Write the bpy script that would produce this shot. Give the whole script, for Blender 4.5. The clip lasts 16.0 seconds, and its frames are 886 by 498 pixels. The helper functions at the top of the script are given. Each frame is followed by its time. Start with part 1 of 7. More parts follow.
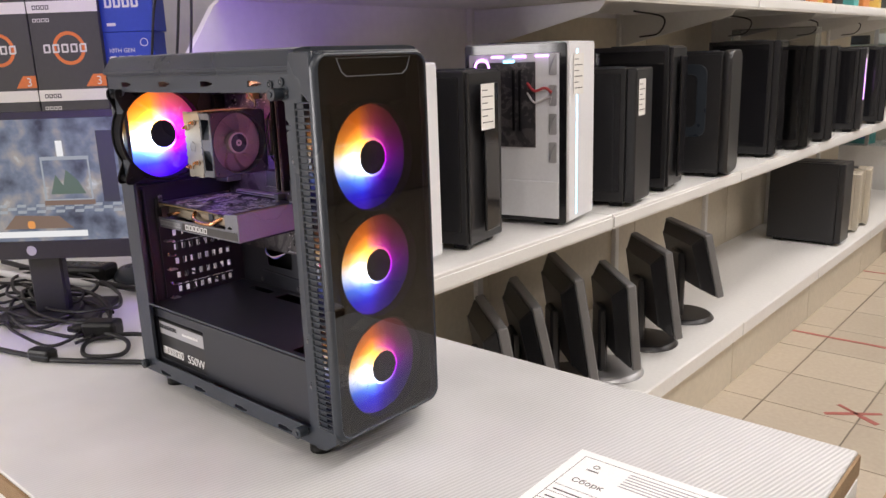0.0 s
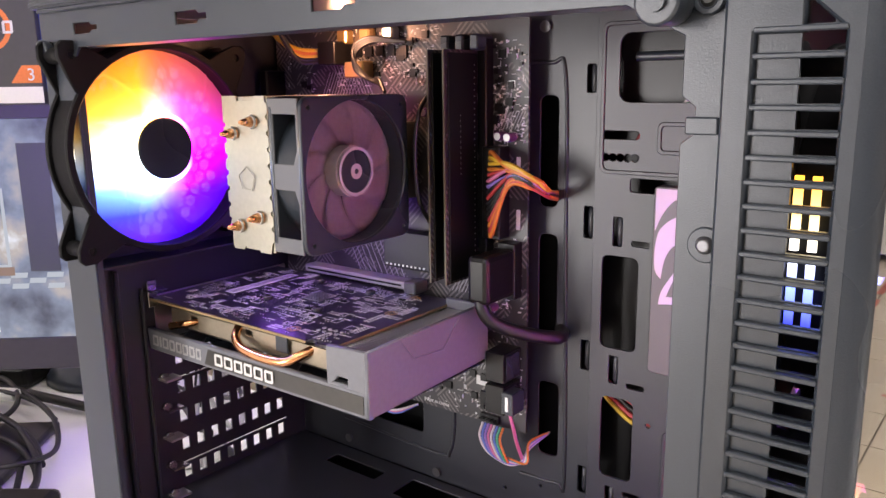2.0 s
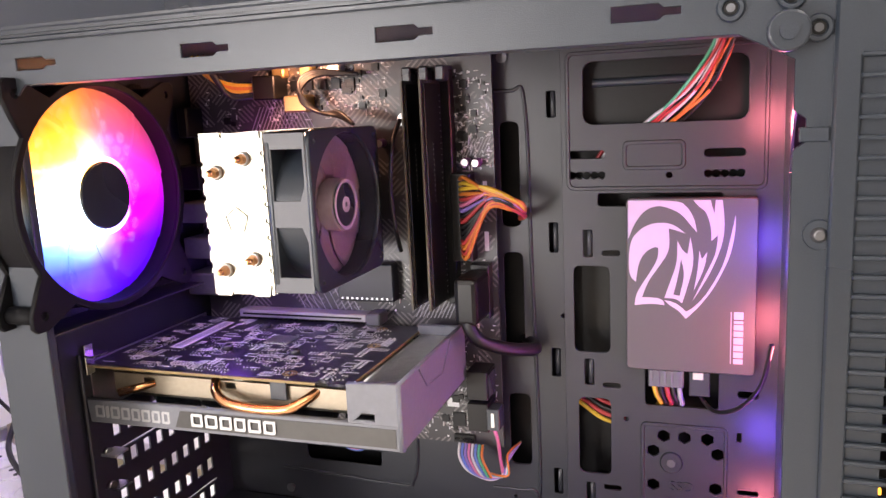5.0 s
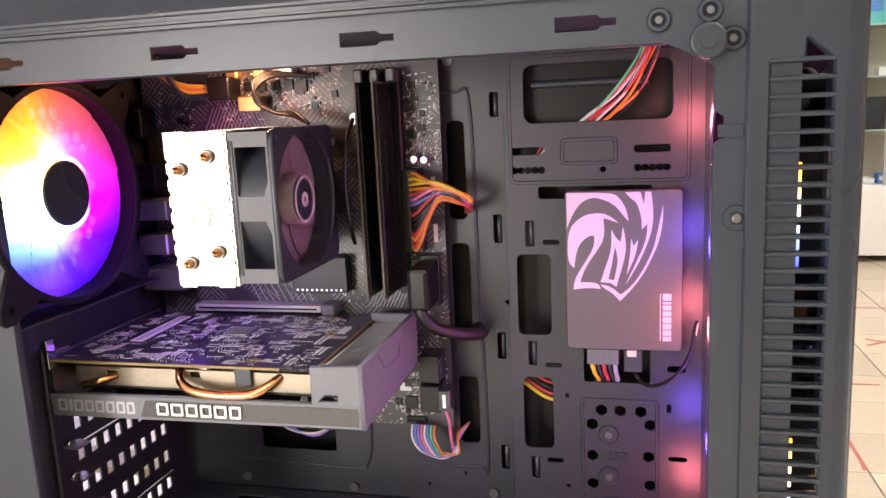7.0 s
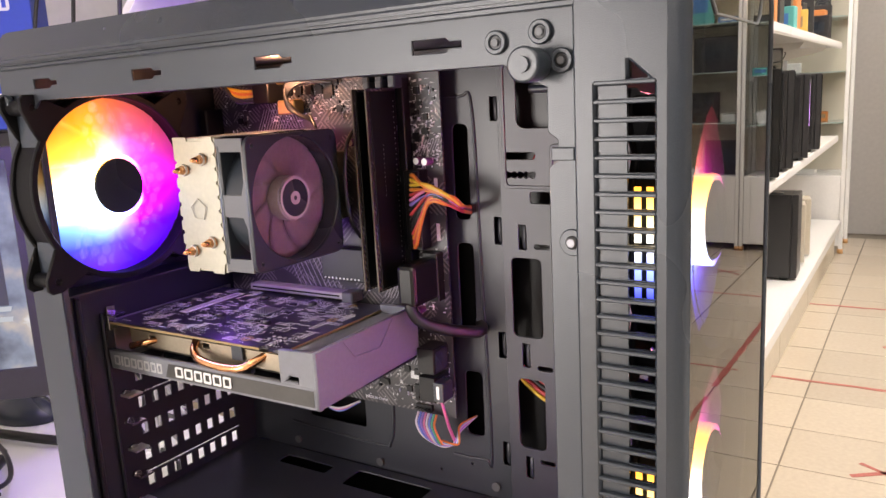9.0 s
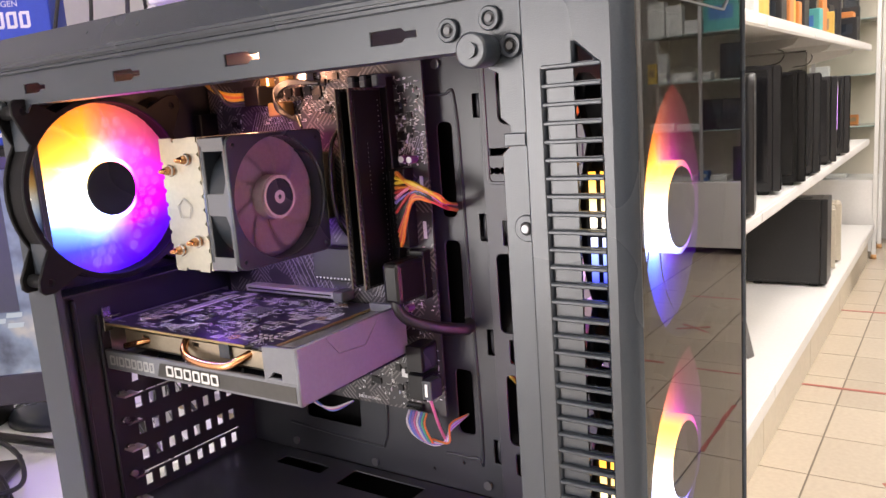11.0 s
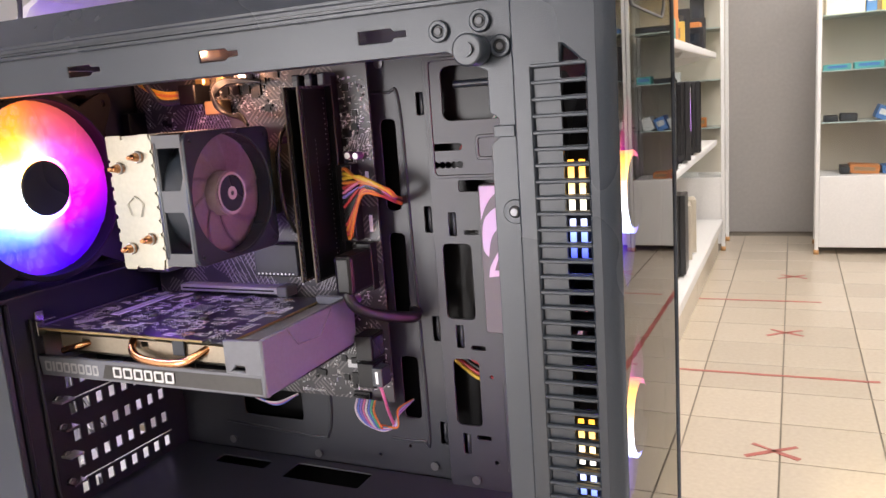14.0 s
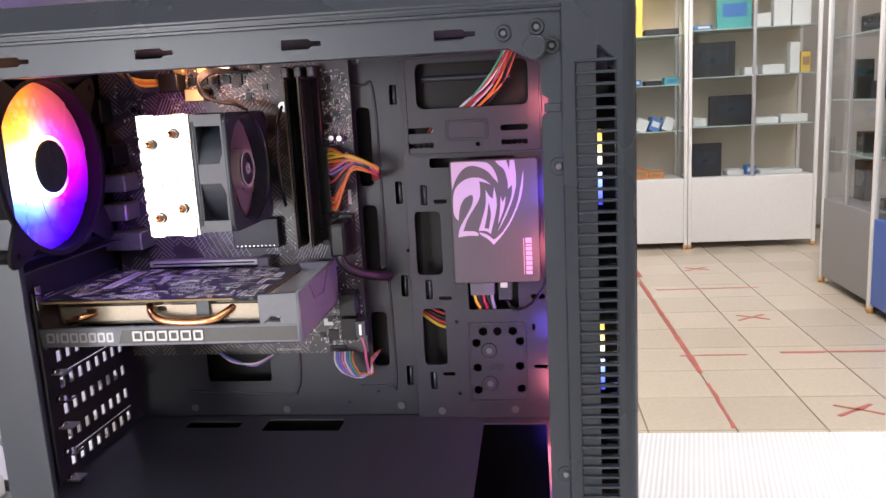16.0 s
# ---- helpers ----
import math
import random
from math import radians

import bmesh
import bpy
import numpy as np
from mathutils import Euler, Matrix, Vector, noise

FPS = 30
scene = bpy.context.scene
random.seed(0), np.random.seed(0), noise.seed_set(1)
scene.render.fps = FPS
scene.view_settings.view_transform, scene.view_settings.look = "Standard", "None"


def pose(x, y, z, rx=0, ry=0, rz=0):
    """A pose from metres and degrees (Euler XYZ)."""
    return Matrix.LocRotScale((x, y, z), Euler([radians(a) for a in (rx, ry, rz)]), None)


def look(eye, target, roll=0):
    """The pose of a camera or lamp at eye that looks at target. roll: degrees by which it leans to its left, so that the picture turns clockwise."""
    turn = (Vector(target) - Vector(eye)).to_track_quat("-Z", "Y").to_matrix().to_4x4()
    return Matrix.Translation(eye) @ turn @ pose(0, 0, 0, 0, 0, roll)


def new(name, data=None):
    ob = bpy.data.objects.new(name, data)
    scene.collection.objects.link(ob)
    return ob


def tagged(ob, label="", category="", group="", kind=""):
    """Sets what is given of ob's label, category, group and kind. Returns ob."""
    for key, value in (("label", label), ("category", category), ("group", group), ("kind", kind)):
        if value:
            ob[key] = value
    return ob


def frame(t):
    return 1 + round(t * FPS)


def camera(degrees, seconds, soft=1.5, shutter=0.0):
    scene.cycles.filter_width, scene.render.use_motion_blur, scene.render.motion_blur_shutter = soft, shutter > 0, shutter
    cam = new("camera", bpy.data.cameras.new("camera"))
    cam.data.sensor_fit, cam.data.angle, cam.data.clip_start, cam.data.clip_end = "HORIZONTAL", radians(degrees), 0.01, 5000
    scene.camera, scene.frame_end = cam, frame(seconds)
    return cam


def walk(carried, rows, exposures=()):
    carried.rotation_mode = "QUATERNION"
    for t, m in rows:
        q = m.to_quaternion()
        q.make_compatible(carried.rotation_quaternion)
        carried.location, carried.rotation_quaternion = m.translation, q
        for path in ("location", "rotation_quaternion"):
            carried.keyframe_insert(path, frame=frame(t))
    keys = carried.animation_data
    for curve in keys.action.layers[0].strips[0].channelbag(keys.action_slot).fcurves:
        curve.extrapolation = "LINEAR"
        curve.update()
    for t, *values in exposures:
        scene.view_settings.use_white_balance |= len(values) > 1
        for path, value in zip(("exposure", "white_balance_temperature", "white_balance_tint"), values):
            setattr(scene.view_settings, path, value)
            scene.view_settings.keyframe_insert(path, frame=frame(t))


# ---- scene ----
cam = camera(59.3, 16.0)
PATH = [
    (0, (0.028, 0.061, 1.255), (-1.361, 1.419, 0.776), -2.0),
    (0.5, (-0.079, 0.094, 1.244), (-1.458, 1.464, 0.773), -1.8),
    (1, (-0.334, 0.146, 1.24), (-1.663, 1.574, 0.799), -0.4),
    (1.2, (-0.391, 0.172, 1.239), (-1.727, 1.593, 0.799), -1.1),
    (1.5, (-0.449, 0.199, 1.233), (-1.763, 1.643, 0.798), -1.1),
    (2, (-0.558, 0.295, 1.203), (-1.855, 1.76, 0.786), -0.8),
    (2.5, (-0.632, 0.366, 1.192), (-1.913, 1.846, 0.783), -0.8),
    (3, (-0.655, 0.384, 1.186), (-1.887, 1.909, 0.791), -0.9),
    (3.5, (-0.658, 0.366, 1.191), (-1.797, 1.962, 0.794), -1.1),
    (3.7, (-0.656, 0.341, 1.182), (-1.758, 1.977, 0.852), -1.1),
    (5.8, (-0.69, 0.176, 1.214), (-1.203, 2.074, 0.844), -1.6),
    (6, (-0.712, 0.17, 1.208), (-1.167, 2.084, 0.848), -1.4),
    (6.5, (-0.715, 0.171, 1.202), (-1.136, 2.097, 0.865), -1.8),
    (7, (-0.666, 0.186, 1.204), (-1.27, 2.059, 0.847), -2.7),
    (7.5, (-0.582, 0.216, 1.212), (-1.437, 1.985, 0.837), -1.9),
    (8, (-0.533, 0.228, 1.214), (-1.55, 1.906, 0.829), -2.2),
    (8.5, (-0.52, 0.231, 1.216), (-1.63, 1.85, 0.831), -2.5),
    (9, (-0.513, 0.243, 1.214), (-1.674, 1.825, 0.83), -3.1),
    (9.2, (-0.51, 0.25, 1.207), (-1.69, 1.822, 0.838), -3.8),
    (11.5, (-0.487, 0.258, 1.203), (-1.713, 1.799, 0.852), -4.1),
    (12, (-0.488, 0.256, 1.204), (-1.71, 1.8, 0.852), -4.1),
    (12.5, (-0.494, 0.258, 1.203), (-1.708, 1.808, 0.852), -4.0),
    (13, (-0.497, 0.265, 1.202), (-1.67, 1.846, 0.849), -4.0),
    (13.5, (-0.496, 0.262, 1.198), (-1.582, 1.902, 0.837), -3.9),
    (14, (-0.517, 0.207, 1.203), (-1.464, 1.93, 0.838), -4.1),
    (14.5, (-0.564, 0.087, 1.203), (-1.33, 1.898, 0.836), -4.0),
    (15, (-0.578, 0.055, 1.203), (-1.175, 1.928, 0.834), -3.8),
    (15.5, (-0.588, 0.05, 1.2), (-1.048, 1.961, 0.829), -3.5),
    (16, (-0.634, 0.047, 1.196), (-0.993, 1.98, 0.827), -3.0),
]
EXPOSURES = [(0, -0.05, 6500, 10), (0.5, -0.05, 6500, 10), (1, 0.08, 6500, 10), (1.5, 0.32, 6500, 10), (2, 0.56, 6550, 10), (2.5, 0.85, 6600, 10), (3.5, 0.88, 6600, 10), (6, 0.7, 6750, 10), (7, 0.68, 6850, 10),
             (9, 0.62, 6850, 10), (11.5, 0.59, 6600, 10), (13, 0.61, 6550, 10), (14, 0.48, 6450, 10), (14.5, 0.36, 6350, 10), (16, 0.30, 6150, 10)]
walk(cam, [(t, look(eye, target, roll)) for t, eye, target, roll in PATH], EXPOSURES)

# ---------------------------------------------------------------- world and light
world = bpy.data.worlds.new("world")
scene.world = world
world.use_nodes = True
world.node_tree.nodes["Background"].inputs[0].default_value = (0.9, 0.93, 1.0, 1)
world.node_tree.nodes["Background"].inputs[1].default_value = 0.05

ROOM = pose(0, 0, 0, 0, 0, 4.2)          # the shop's own axes
CASE = Matrix.Translation((-0.72, 0.675, 0.0015)) @ pose(0, 0, 0, 0, 0, 3.7) @ Matrix.Translation((0.72, -0.675, 0))   # the computer's own axes


def ceiling_lamp(x, y, watts, w=0.55, d=1.15, colour=(1.0, 0.935, 0.95)):
    data = bpy.data.lights.new("ceiling_lamp", "AREA")
    data.shape, data.size, data.size_y, data.energy, data.color = "RECTANGLE", w, d, watts, colour
    ob = new("ceiling_lamp_light", data)
    ob.matrix_world = ROOM @ pose(x, y, 2.93)
    return ob


LAMPS = [(0.6, 0.6, 12), (0.6, 2.2, 13), (-0.45, 2.9, 9), (0.6, 4.4, 20), (-0.45, 5.2, 16), (2.0, 1.2, 16), (2.0, 4.2, 20), (-1.3, -2.2, 6), (0.3, -2.2, 6), (-1.4, -4.7, 7), (-0.1, -4.7, 7), (1.2, -4.7, 7)]
for lx, ly, lw in LAMPS:
    ceiling_lamp(lx, ly, lw)
# daylight through the shop window behind the camera
_d = bpy.data.lights.new("window_daylight", "AREA")
_d.shape, _d.size, _d.size_y, _d.energy, _d.color = "RECTANGLE", 1.45, 2.65, 188, (1.0, 0.95, 0.95)
_o = new("window_daylight", _d)
_o.matrix_world = ROOM @ Matrix.Translation((-2.53, -3.25, 0.97)) @ pose(0, 0, 0, 0, -90, 0)
# the front fans' diodes: rose above and violet below, shining back onto the drive sheet
for _z in (1.152, 1.0325, 0.913):
    for _dz, _w, _c in ((0.036, 0.19, (1.0, 0.2, 0.26)), (-0.034, 0.13, (0.16, 0.08, 1.0))):
        _d = bpy.data.lights.new("front_fan_light", "POINT")
        _d.shadow_soft_size, _d.energy, _d.color = 0.012, _w, _c
        _o = new("front_fan_light", _d)
        _o.matrix_world = CASE @ Matrix.Translation((-0.6600, 0.640, _z + _dz))
# the rear fan's glow: violet through the rear grille
_d = bpy.data.lights.new("rear_fan_light", "AREA")
_d.shape, _d.size, _d.energy, _d.color = "DISK", 0.1, 3.6, (0.28, 0.11, 1.0)
_o = new("rear_fan_light", _d)
_o.matrix_world = CASE @ Matrix.Translation((-1.069, 0.569, 1.1625)) @ pose(0, 0, 0, 0, 118, 0)
# added amber lamp, off the fan, fills in its bounce on the circuit board
_d = bpy.data.lights.new("fan_glow_fill", "POINT")
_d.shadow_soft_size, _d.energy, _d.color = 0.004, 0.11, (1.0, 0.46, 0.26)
_o = new("fan_glow_fill", _d)
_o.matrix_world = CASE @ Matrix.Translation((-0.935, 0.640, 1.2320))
# added violet lamp before the fan tints the graphics board below
_d = bpy.data.lights.new("fan_glow_fill", "POINT")
_d.shadow_soft_size, _d.energy, _d.color = 0.012, 0.055, (0.32, 0.1, 1.0)
_o = new("fan_glow_fill", _d)
_o.matrix_world = CASE @ Matrix.Translation((-0.978, 0.612, 1.112))

# ---------------------------------------------------------------- materials
MATS = {}


def mat(name, base, rough=0.5, metal=0.0, var=0.12, scale=40.0, bump=0.1, coat=0.0, emit=None, fine=None, spec=0.5):
    """Principled surface with two scales of variation and fine relief."""
    if name in MATS:
        return MATS[name]
    m = bpy.data.materials.new(name)
    m.use_nodes = True
    nt = m.node_tree
    N, L = nt.nodes, nt.links
    b = N["Principled BSDF"]
    tc = N.new("ShaderNodeTexCoord")
    n1 = N.new("ShaderNodeTexNoise")
    n1.inputs["Scale"].default_value, n1.inputs["Detail"].default_value = scale * 0.12, 3
    n2 = N.new("ShaderNodeTexNoise")
    n2.inputs["Scale"].default_value, n2.inputs["Detail"].default_value = fine or scale * 6, 2
    for n in (n1, n2):
        L.new(tc.outputs["Object"], n.inputs["Vector"])
    add = N.new("ShaderNodeMath")
    add.operation = "ADD"
    L.new(n1.outputs["Fac"], add.inputs[0])
    L.new(n2.outputs["Fac"], add.inputs[1])
    mr = N.new("ShaderNodeMapRange")
    mr.inputs["From Min"].default_value, mr.inputs["From Max"].default_value = 0.6, 1.4
    mr.inputs["To Min"].default_value, mr.inputs["To Max"].default_value = 1 - var, 1 + var
    L.new(add.outputs[0], mr.inputs["Value"])
    mul = N.new("ShaderNodeVectorMath")
    mul.operation = "SCALE"
    mul.inputs[0].default_value = base
    L.new(mr.outputs[0], mul.inputs["Scale"])
    L.new(mul.outputs[0], b.inputs["Base Color"])
    r = N.new("ShaderNodeMapRange")
    r.inputs["To Min"].default_value, r.inputs["To Max"].default_value = max(0.02, rough - 0.08), min(1, rough + 0.08)
    L.new(n1.outputs["Fac"], r.inputs["Value"])
    L.new(r.outputs[0], b.inputs["Roughness"])
    b.inputs["Metallic"].default_value = metal
    b.inputs["Coat Weight"].default_value = coat
    b.inputs["Specular IOR Level"].default_value = spec
    if bump:
        bp = N.new("ShaderNodeBump")
        bp.inputs["Strength"].default_value, bp.inputs["Distance"].default_value = bump, 0.0006
        L.new(n2.outputs["Fac"], bp.inputs["Height"])
        L.new(bp.outputs[0], b.inputs["Normal"])
    if emit:
        b.inputs["Emission Color"].default_value = (*emit[0], 1)
        b.inputs["Emission Strength"].default_value = emit[1]
    MATS[name] = m
    return m


def board_mat(name, base, line, pitch, rough=0.35):
    """Solder mask over fine slanting copper tracks, in patches that change direction."""
    m = bpy.data.materials.new(name)
    m.use_nodes = True
    N, L = m.node_tree.nodes, m.node_tree.links
    b = N["Principled BSDF"]
    tc, vo = N.new("ShaderNodeTexCoord"), N.new("ShaderNodeTexVoronoi")
    vo.inputs["Scale"].default_value = 95
    L.new(tc.outputs["Object"], vo.inputs["Vector"])
    sep = N.new("ShaderNodeSeparateColor")
    L.new(vo.outputs["Color"], sep.inputs[0])

    def mixed(fac, a, c):
        n = N.new("ShaderNodeMix")
        n.data_type = "RGBA"
        L.new(fac, n.inputs["Factor"])
        for k, v in (("A", a), ("B", c)):
            if isinstance(v, tuple):
                n.inputs[k].default_value = (*v, 1)
            else:
                L.new(v, n.inputs[k])
        return n.outputs["Result"]

    def above(v, edge):
        n = N.new("ShaderNodeMath")
        n.operation = "GREATER_THAN"
        n.inputs[1].default_value = edge
        L.new(v, n.inputs[0])
        return n.outputs[0]

    waves = []
    for sc in ((1, 1, 1), (-1, 1, 1)):
        mp, wv = N.new("ShaderNodeMapping"), N.new("ShaderNodeTexWave")
        mp.inputs["Scale"].default_value = sc
        wv.bands_direction = "DIAGONAL"
        wv.inputs["Scale"].default_value = 0.314 / pitch / 1.41
        L.new(tc.outputs["Object"], mp.inputs[0])
        L.new(mp.outputs[0], wv.inputs[0])
        waves.append(above(wv.outputs["Fac"], 0.62))
    pick = mixed(above(sep.outputs[0], 0.5), waves[0], waves[1])
    gate = above(sep.outputs[1], 0.5)
    lines = mixed(gate, (0, 0, 0), pick)
    no = N.new("ShaderNodeTexNoise")
    no.inputs["Scale"].default_value, no.inputs["Detail"].default_value = 45, 4
    L.new(tc.outputs["Object"], no.inputs["Vector"])
    ground = mixed(no.outputs["Fac"], tuple(v * 0.7 for v in base), tuple(v * 1.35 for v in base))
    L.new(mixed(lines, ground, line), b.inputs["Base Color"])
    b.inputs["Roughness"].default_value = rough
    bp = N.new("ShaderNodeBump")
    bp.inputs["Strength"].default_value, bp.inputs["Distance"].default_value = 0.3, 0.0002
    L.new(lines, bp.inputs["Height"])
    L.new(bp.outputs[0], b.inputs["Normal"])
    return m


def glass(name, tint, ior=1.5, rough=0.0):
    """Thin clear or tinted pane: straight transmission with Fresnel gloss."""
    m = bpy.data.materials.new(name)
    m.use_nodes = True
    N, L = m.node_tree.nodes, m.node_tree.links
    N.remove(N["Principled BSDF"])
    tr, gl, mix, fr = N.new("ShaderNodeBsdfTransparent"), N.new("ShaderNodeBsdfGlossy"), N.new("ShaderNodeMixShader"), N.new("ShaderNodeFresnel")
    tr.inputs[0].default_value = (*tint, 1)
    gl.inputs["Roughness"].default_value = rough
    fr.inputs[0].default_value = ior
    L.new(fr.outputs[0], mix.inputs[0])
    L.new(tr.outputs[0], mix.inputs[1])
    L.new(gl.outputs[0], mix.inputs[2])
    L.new(mix.outputs[0], N["Material Output"].inputs[0])
    return m


CLEAR_BACK = bpy.data.materials.new("clear_inner_face")
CLEAR_BACK.use_nodes = True
_t = CLEAR_BACK.node_tree.nodes.new("ShaderNodeBsdfTransparent")
CLEAR_BACK.node_tree.links.new(_t.outputs[0], CLEAR_BACK.node_tree.nodes["Material Output"].inputs[0])


def pane(name, made, material, parent, label="", axis=(1, 0, 0)):
    """A glass pane whose gloss sits on its outer face."""
    ob = part(name, made, material, parent, label)
    ob.data.materials.append(CLEAR_BACK)
    ax = Vector(axis)
    for f in ob.data.polygons:
        f.material_index = 0 if f.normal.dot(ax) > 0.7 else 1
    ob.visible_shadow = False
    return ob


def led_plastic(name, radius, power, far_level=0.08, clear=0.0):
    """Milky fan blade lit from its hub by coloured diodes: amber above, white at one side, blue below, magenta opposite."""
    m = bpy.data.materials.new(name)
    m.use_nodes = True
    N, L = m.node_tree.nodes, m.node_tree.links
    b = N["Principled BSDF"]
    b.inputs["Base Color"].default_value = (0.04, 0.035, 0.04, 1)
    b.inputs["Roughness"].default_value = 0.35
    tc, sx = N.new("ShaderNodeTexCoord"), N.new("ShaderNodeSeparateXYZ")
    L.new(tc.outputs["Object"], sx.inputs[0])

    def maths(op, a, c=None, clamp=False):
        n = N.new("ShaderNodeMath")
        n.operation, n.use_clamp = op, clamp
        for k, v in enumerate((a, c)):
            if isinstance(v, (int, float)):
                n.inputs[k].default_value = v
            elif v is not None:
                L.new(v, n.inputs[k])
        return n.outputs[0]

    def ramp(fac, stops):
        n = N.new("ShaderNodeValToRGB")
        e = n.color_ramp.elements
        while len(e) < len(stops):
            e.new(0.5)
        for k, (p, c) in enumerate(stops):
            e[k].position, e[k].color = p, (*c, 1)
        L.new(fac, n.inputs[0])
        return n.outputs[0]

    def grey(*stops):
        return [(p, (v,) * 3) for p, v in stops]

    high = maths("ADD", maths("DIVIDE", sx.outputs["Z"], 2 * radius), 0.5)
    across = maths("ADD", maths("DIVIDE", sx.outputs["Y"], 2 * radius), 0.5)
    rr = maths("DIVIDE", maths("SQRT", maths("ADD", maths("POWER", sx.outputs["Y"], 2.0), maths("POWER", sx.outputs["Z"], 2.0))), radius)
    near = ramp(high, [(0.0, (0.1, 0.01, 1.0)), (0.16, (0.03, 0.03, 1.0)), (0.3, (0.1, 0.25, 1.0)), (0.42, (0.65, 0.78, 1.0)), (0.5, (1.0, 0.9, 0.75)), (0.57, (1.0, 0.58, 0.16)), (0.68, (1.0, 0.33, 0.03)), (0.84, (1.0, 0.22, 0.01))])
    far = ramp(high, [(0.0, (0.06, 0.0, 1.0)), (0.25, (0.14, 0.0, 1.0)), (0.45, (0.55, 0.0, 0.9)), (0.62, (0.85, 0.02, 0.6)), (0.8, (0.95, 0.08, 0.25)), (1.0, (1.0, 0.16, 0.08))])
    side = ramp(across, grey((0.42, 0.0), (0.66, 1.0)))
    mix = N.new("ShaderNodeMix")
    mix.data_type = "RGBA"
    L.new(side, mix.inputs["Factor"])
    L.new(near, mix.inputs["A"])
    L.new(far, mix.inputs["B"])
    hue = mix.outputs["Result"]
    a1 = ramp(high, grey((0.0, 0.4), (0.25, 0.55), (0.44, 1.0), (0.55, 0.85), (0.66, 0.5), (0.82, 0.36), (1.0, 0.3)))
    a2 = ramp(across, grey((0.0, 0.75), (0.42, 1.0), (0.55, 0.35 + far_level), (0.75, 2 * far_level), (1.0, far_level)))
    fall = ramp(rr, grey((0.33, 1.0), (0.45, 0.62), (0.65, 0.26), (1.0, 0.13)))
    st = maths("MULTIPLY", maths("MULTIPLY", maths("MULTIPLY", a1, a2), fall), power)
    st = maths("ADD", st, power * 0.004)
    L.new(hue, b.inputs["Emission Color"])
    L.new(st, b.inputs["Emission Strength"])
    if clear:
        tr, mx = N.new("ShaderNodeBsdfTransparent"), N.new("ShaderNodeMixShader")
        mx.inputs[0].default_value = clear
        L.new(b.outputs[0], mx.inputs[1])
        L.new(tr.outputs[0], mx.inputs[2])
        L.new(mx.outputs[0], N["Material Output"].inputs[0])
    return m


STEEL = mat("black_powder_coat", (0.029, 0.037, 0.050), 0.32, 0.0, 0.15, 60, 0.14, fine=1900)
STEEL_IN = mat("black_tray_paint", (0.023, 0.0252, 0.033), 0.36, 0.0, 0.13, 60, 0.13, fine=1900, spec=0.45)
PLASTIC = mat("black_plastic", (0.026, 0.033, 0.044), 0.28, 0.0, 0.12, 50, 0.11, fine=2100)
PLASTIC_GREY = mat("grey_plastic", (0.11, 0.115, 0.13), 0.45, 0.0, 0.1, 50, 0.2, fine=1500)
RUBBER = mat("black_rubber", (0.006, 0.006, 0.006), 0.34, 0.0, 0.2, 60, 0.1, spec=0.35)
FAN_BLACK = mat("matt_fan_frame", (0.005, 0.005, 0.006), 0.55, 0.0, 0.15, 60, 0.1, spec=0.15)
CHROME = mat("bright_screw_steel", (0.62, 0.61, 0.6), 0.25, 1.0, 0.1, 80, 0.05)
SCREW_DARK = mat("dark_screw_steel", (0.16, 0.16, 0.17), 0.35, 0.8, 0.1, 80, 0.05)
ALU = mat("aluminium_fin", (0.43, 0.415, 0.345), 0.33, 1.0, 0.08, 60, 0.1)
COPPER = mat("polished_copper", (0.85, 0.42, 0.2), 0.22, 1.0, 0.1, 60, 0.05)
PCB = board_mat("black_circuit_board", (0.032, 0.03, 0.034), (0.15, 0.14, 0.14), 0.0014)
PCB_EDGE = mat("board_edge", (0.28, 0.2, 0.09), 0.6, 0.0, 0.2, 200, 0.1)
SILK = mat("silkscreen_white", (0.72, 0.72, 0.74), 0.6, 0.0, 0.1, 100, 0.0)
# chip black; also painted on sheets for the shade behind openings
CHIP_RECESS = mat("chip_recess_black", (0.005, 0.005, 0.006), 0.34, 0.0, 0.2, 200, 0.1, spec=0.3)
SOLDER = mat("solder_tin", (0.6, 0.6, 0.6), 0.35, 0.9, 0.15, 300, 0.1)
GOLD = mat("inductor_brass", (0.55, 0.38, 0.16), 0.35, 0.8, 0.1, 200, 0.1)
WHITE_PLASTIC = mat("white_plastic", (0.75, 0.75, 0.74), 0.4, 0.0, 0.05, 40, 0.1)
PAPER = mat("white_paper", (0.85, 0.85, 0.84), 0.8, 0.0, 0.03, 40, 0.1)
INK = mat("dark_ink", (0.05, 0.05, 0.055), 0.8, 0.0, 0.1, 100, 0.0)
INK_WHITE = mat("white_print", (0.72, 0.72, 0.72), 0.5, 0.0, 0.05, 100, 0.0)
SHELF_WHITE = mat("white_shelf_enamel", (0.74, 0.73, 0.71), 0.4, 0.0, 0.05, 12, 0.1)
PANEL_BEIGE = mat("cream_back_panel", (0.62, 0.56, 0.45), 0.5, 0.0, 0.08, 8, 0.1)
WALL_WHITE = mat("white_wall_panel", (0.76, 0.75, 0.76), 0.5, 0.0, 0.05, 6, 0.2)
GREY_WALL = mat("grey_wall_paint", (0.42, 0.4, 0.38), 0.7, 0.0, 0.07, 6, 0.3)
CEIL = mat("white_ceiling", (0.78, 0.78, 0.76), 0.8, 0.0, 0.05, 6, 0.2)
GROUT = mat("dark_grout", (0.2, 0.17, 0.13), 0.9, 0.0, 0.2, 60, 0.2)
CASE_BLACK = mat("satin_black_case", (0.02, 0.02, 0.022), 0.32, 0.0, 0.2, 20, 0.1)
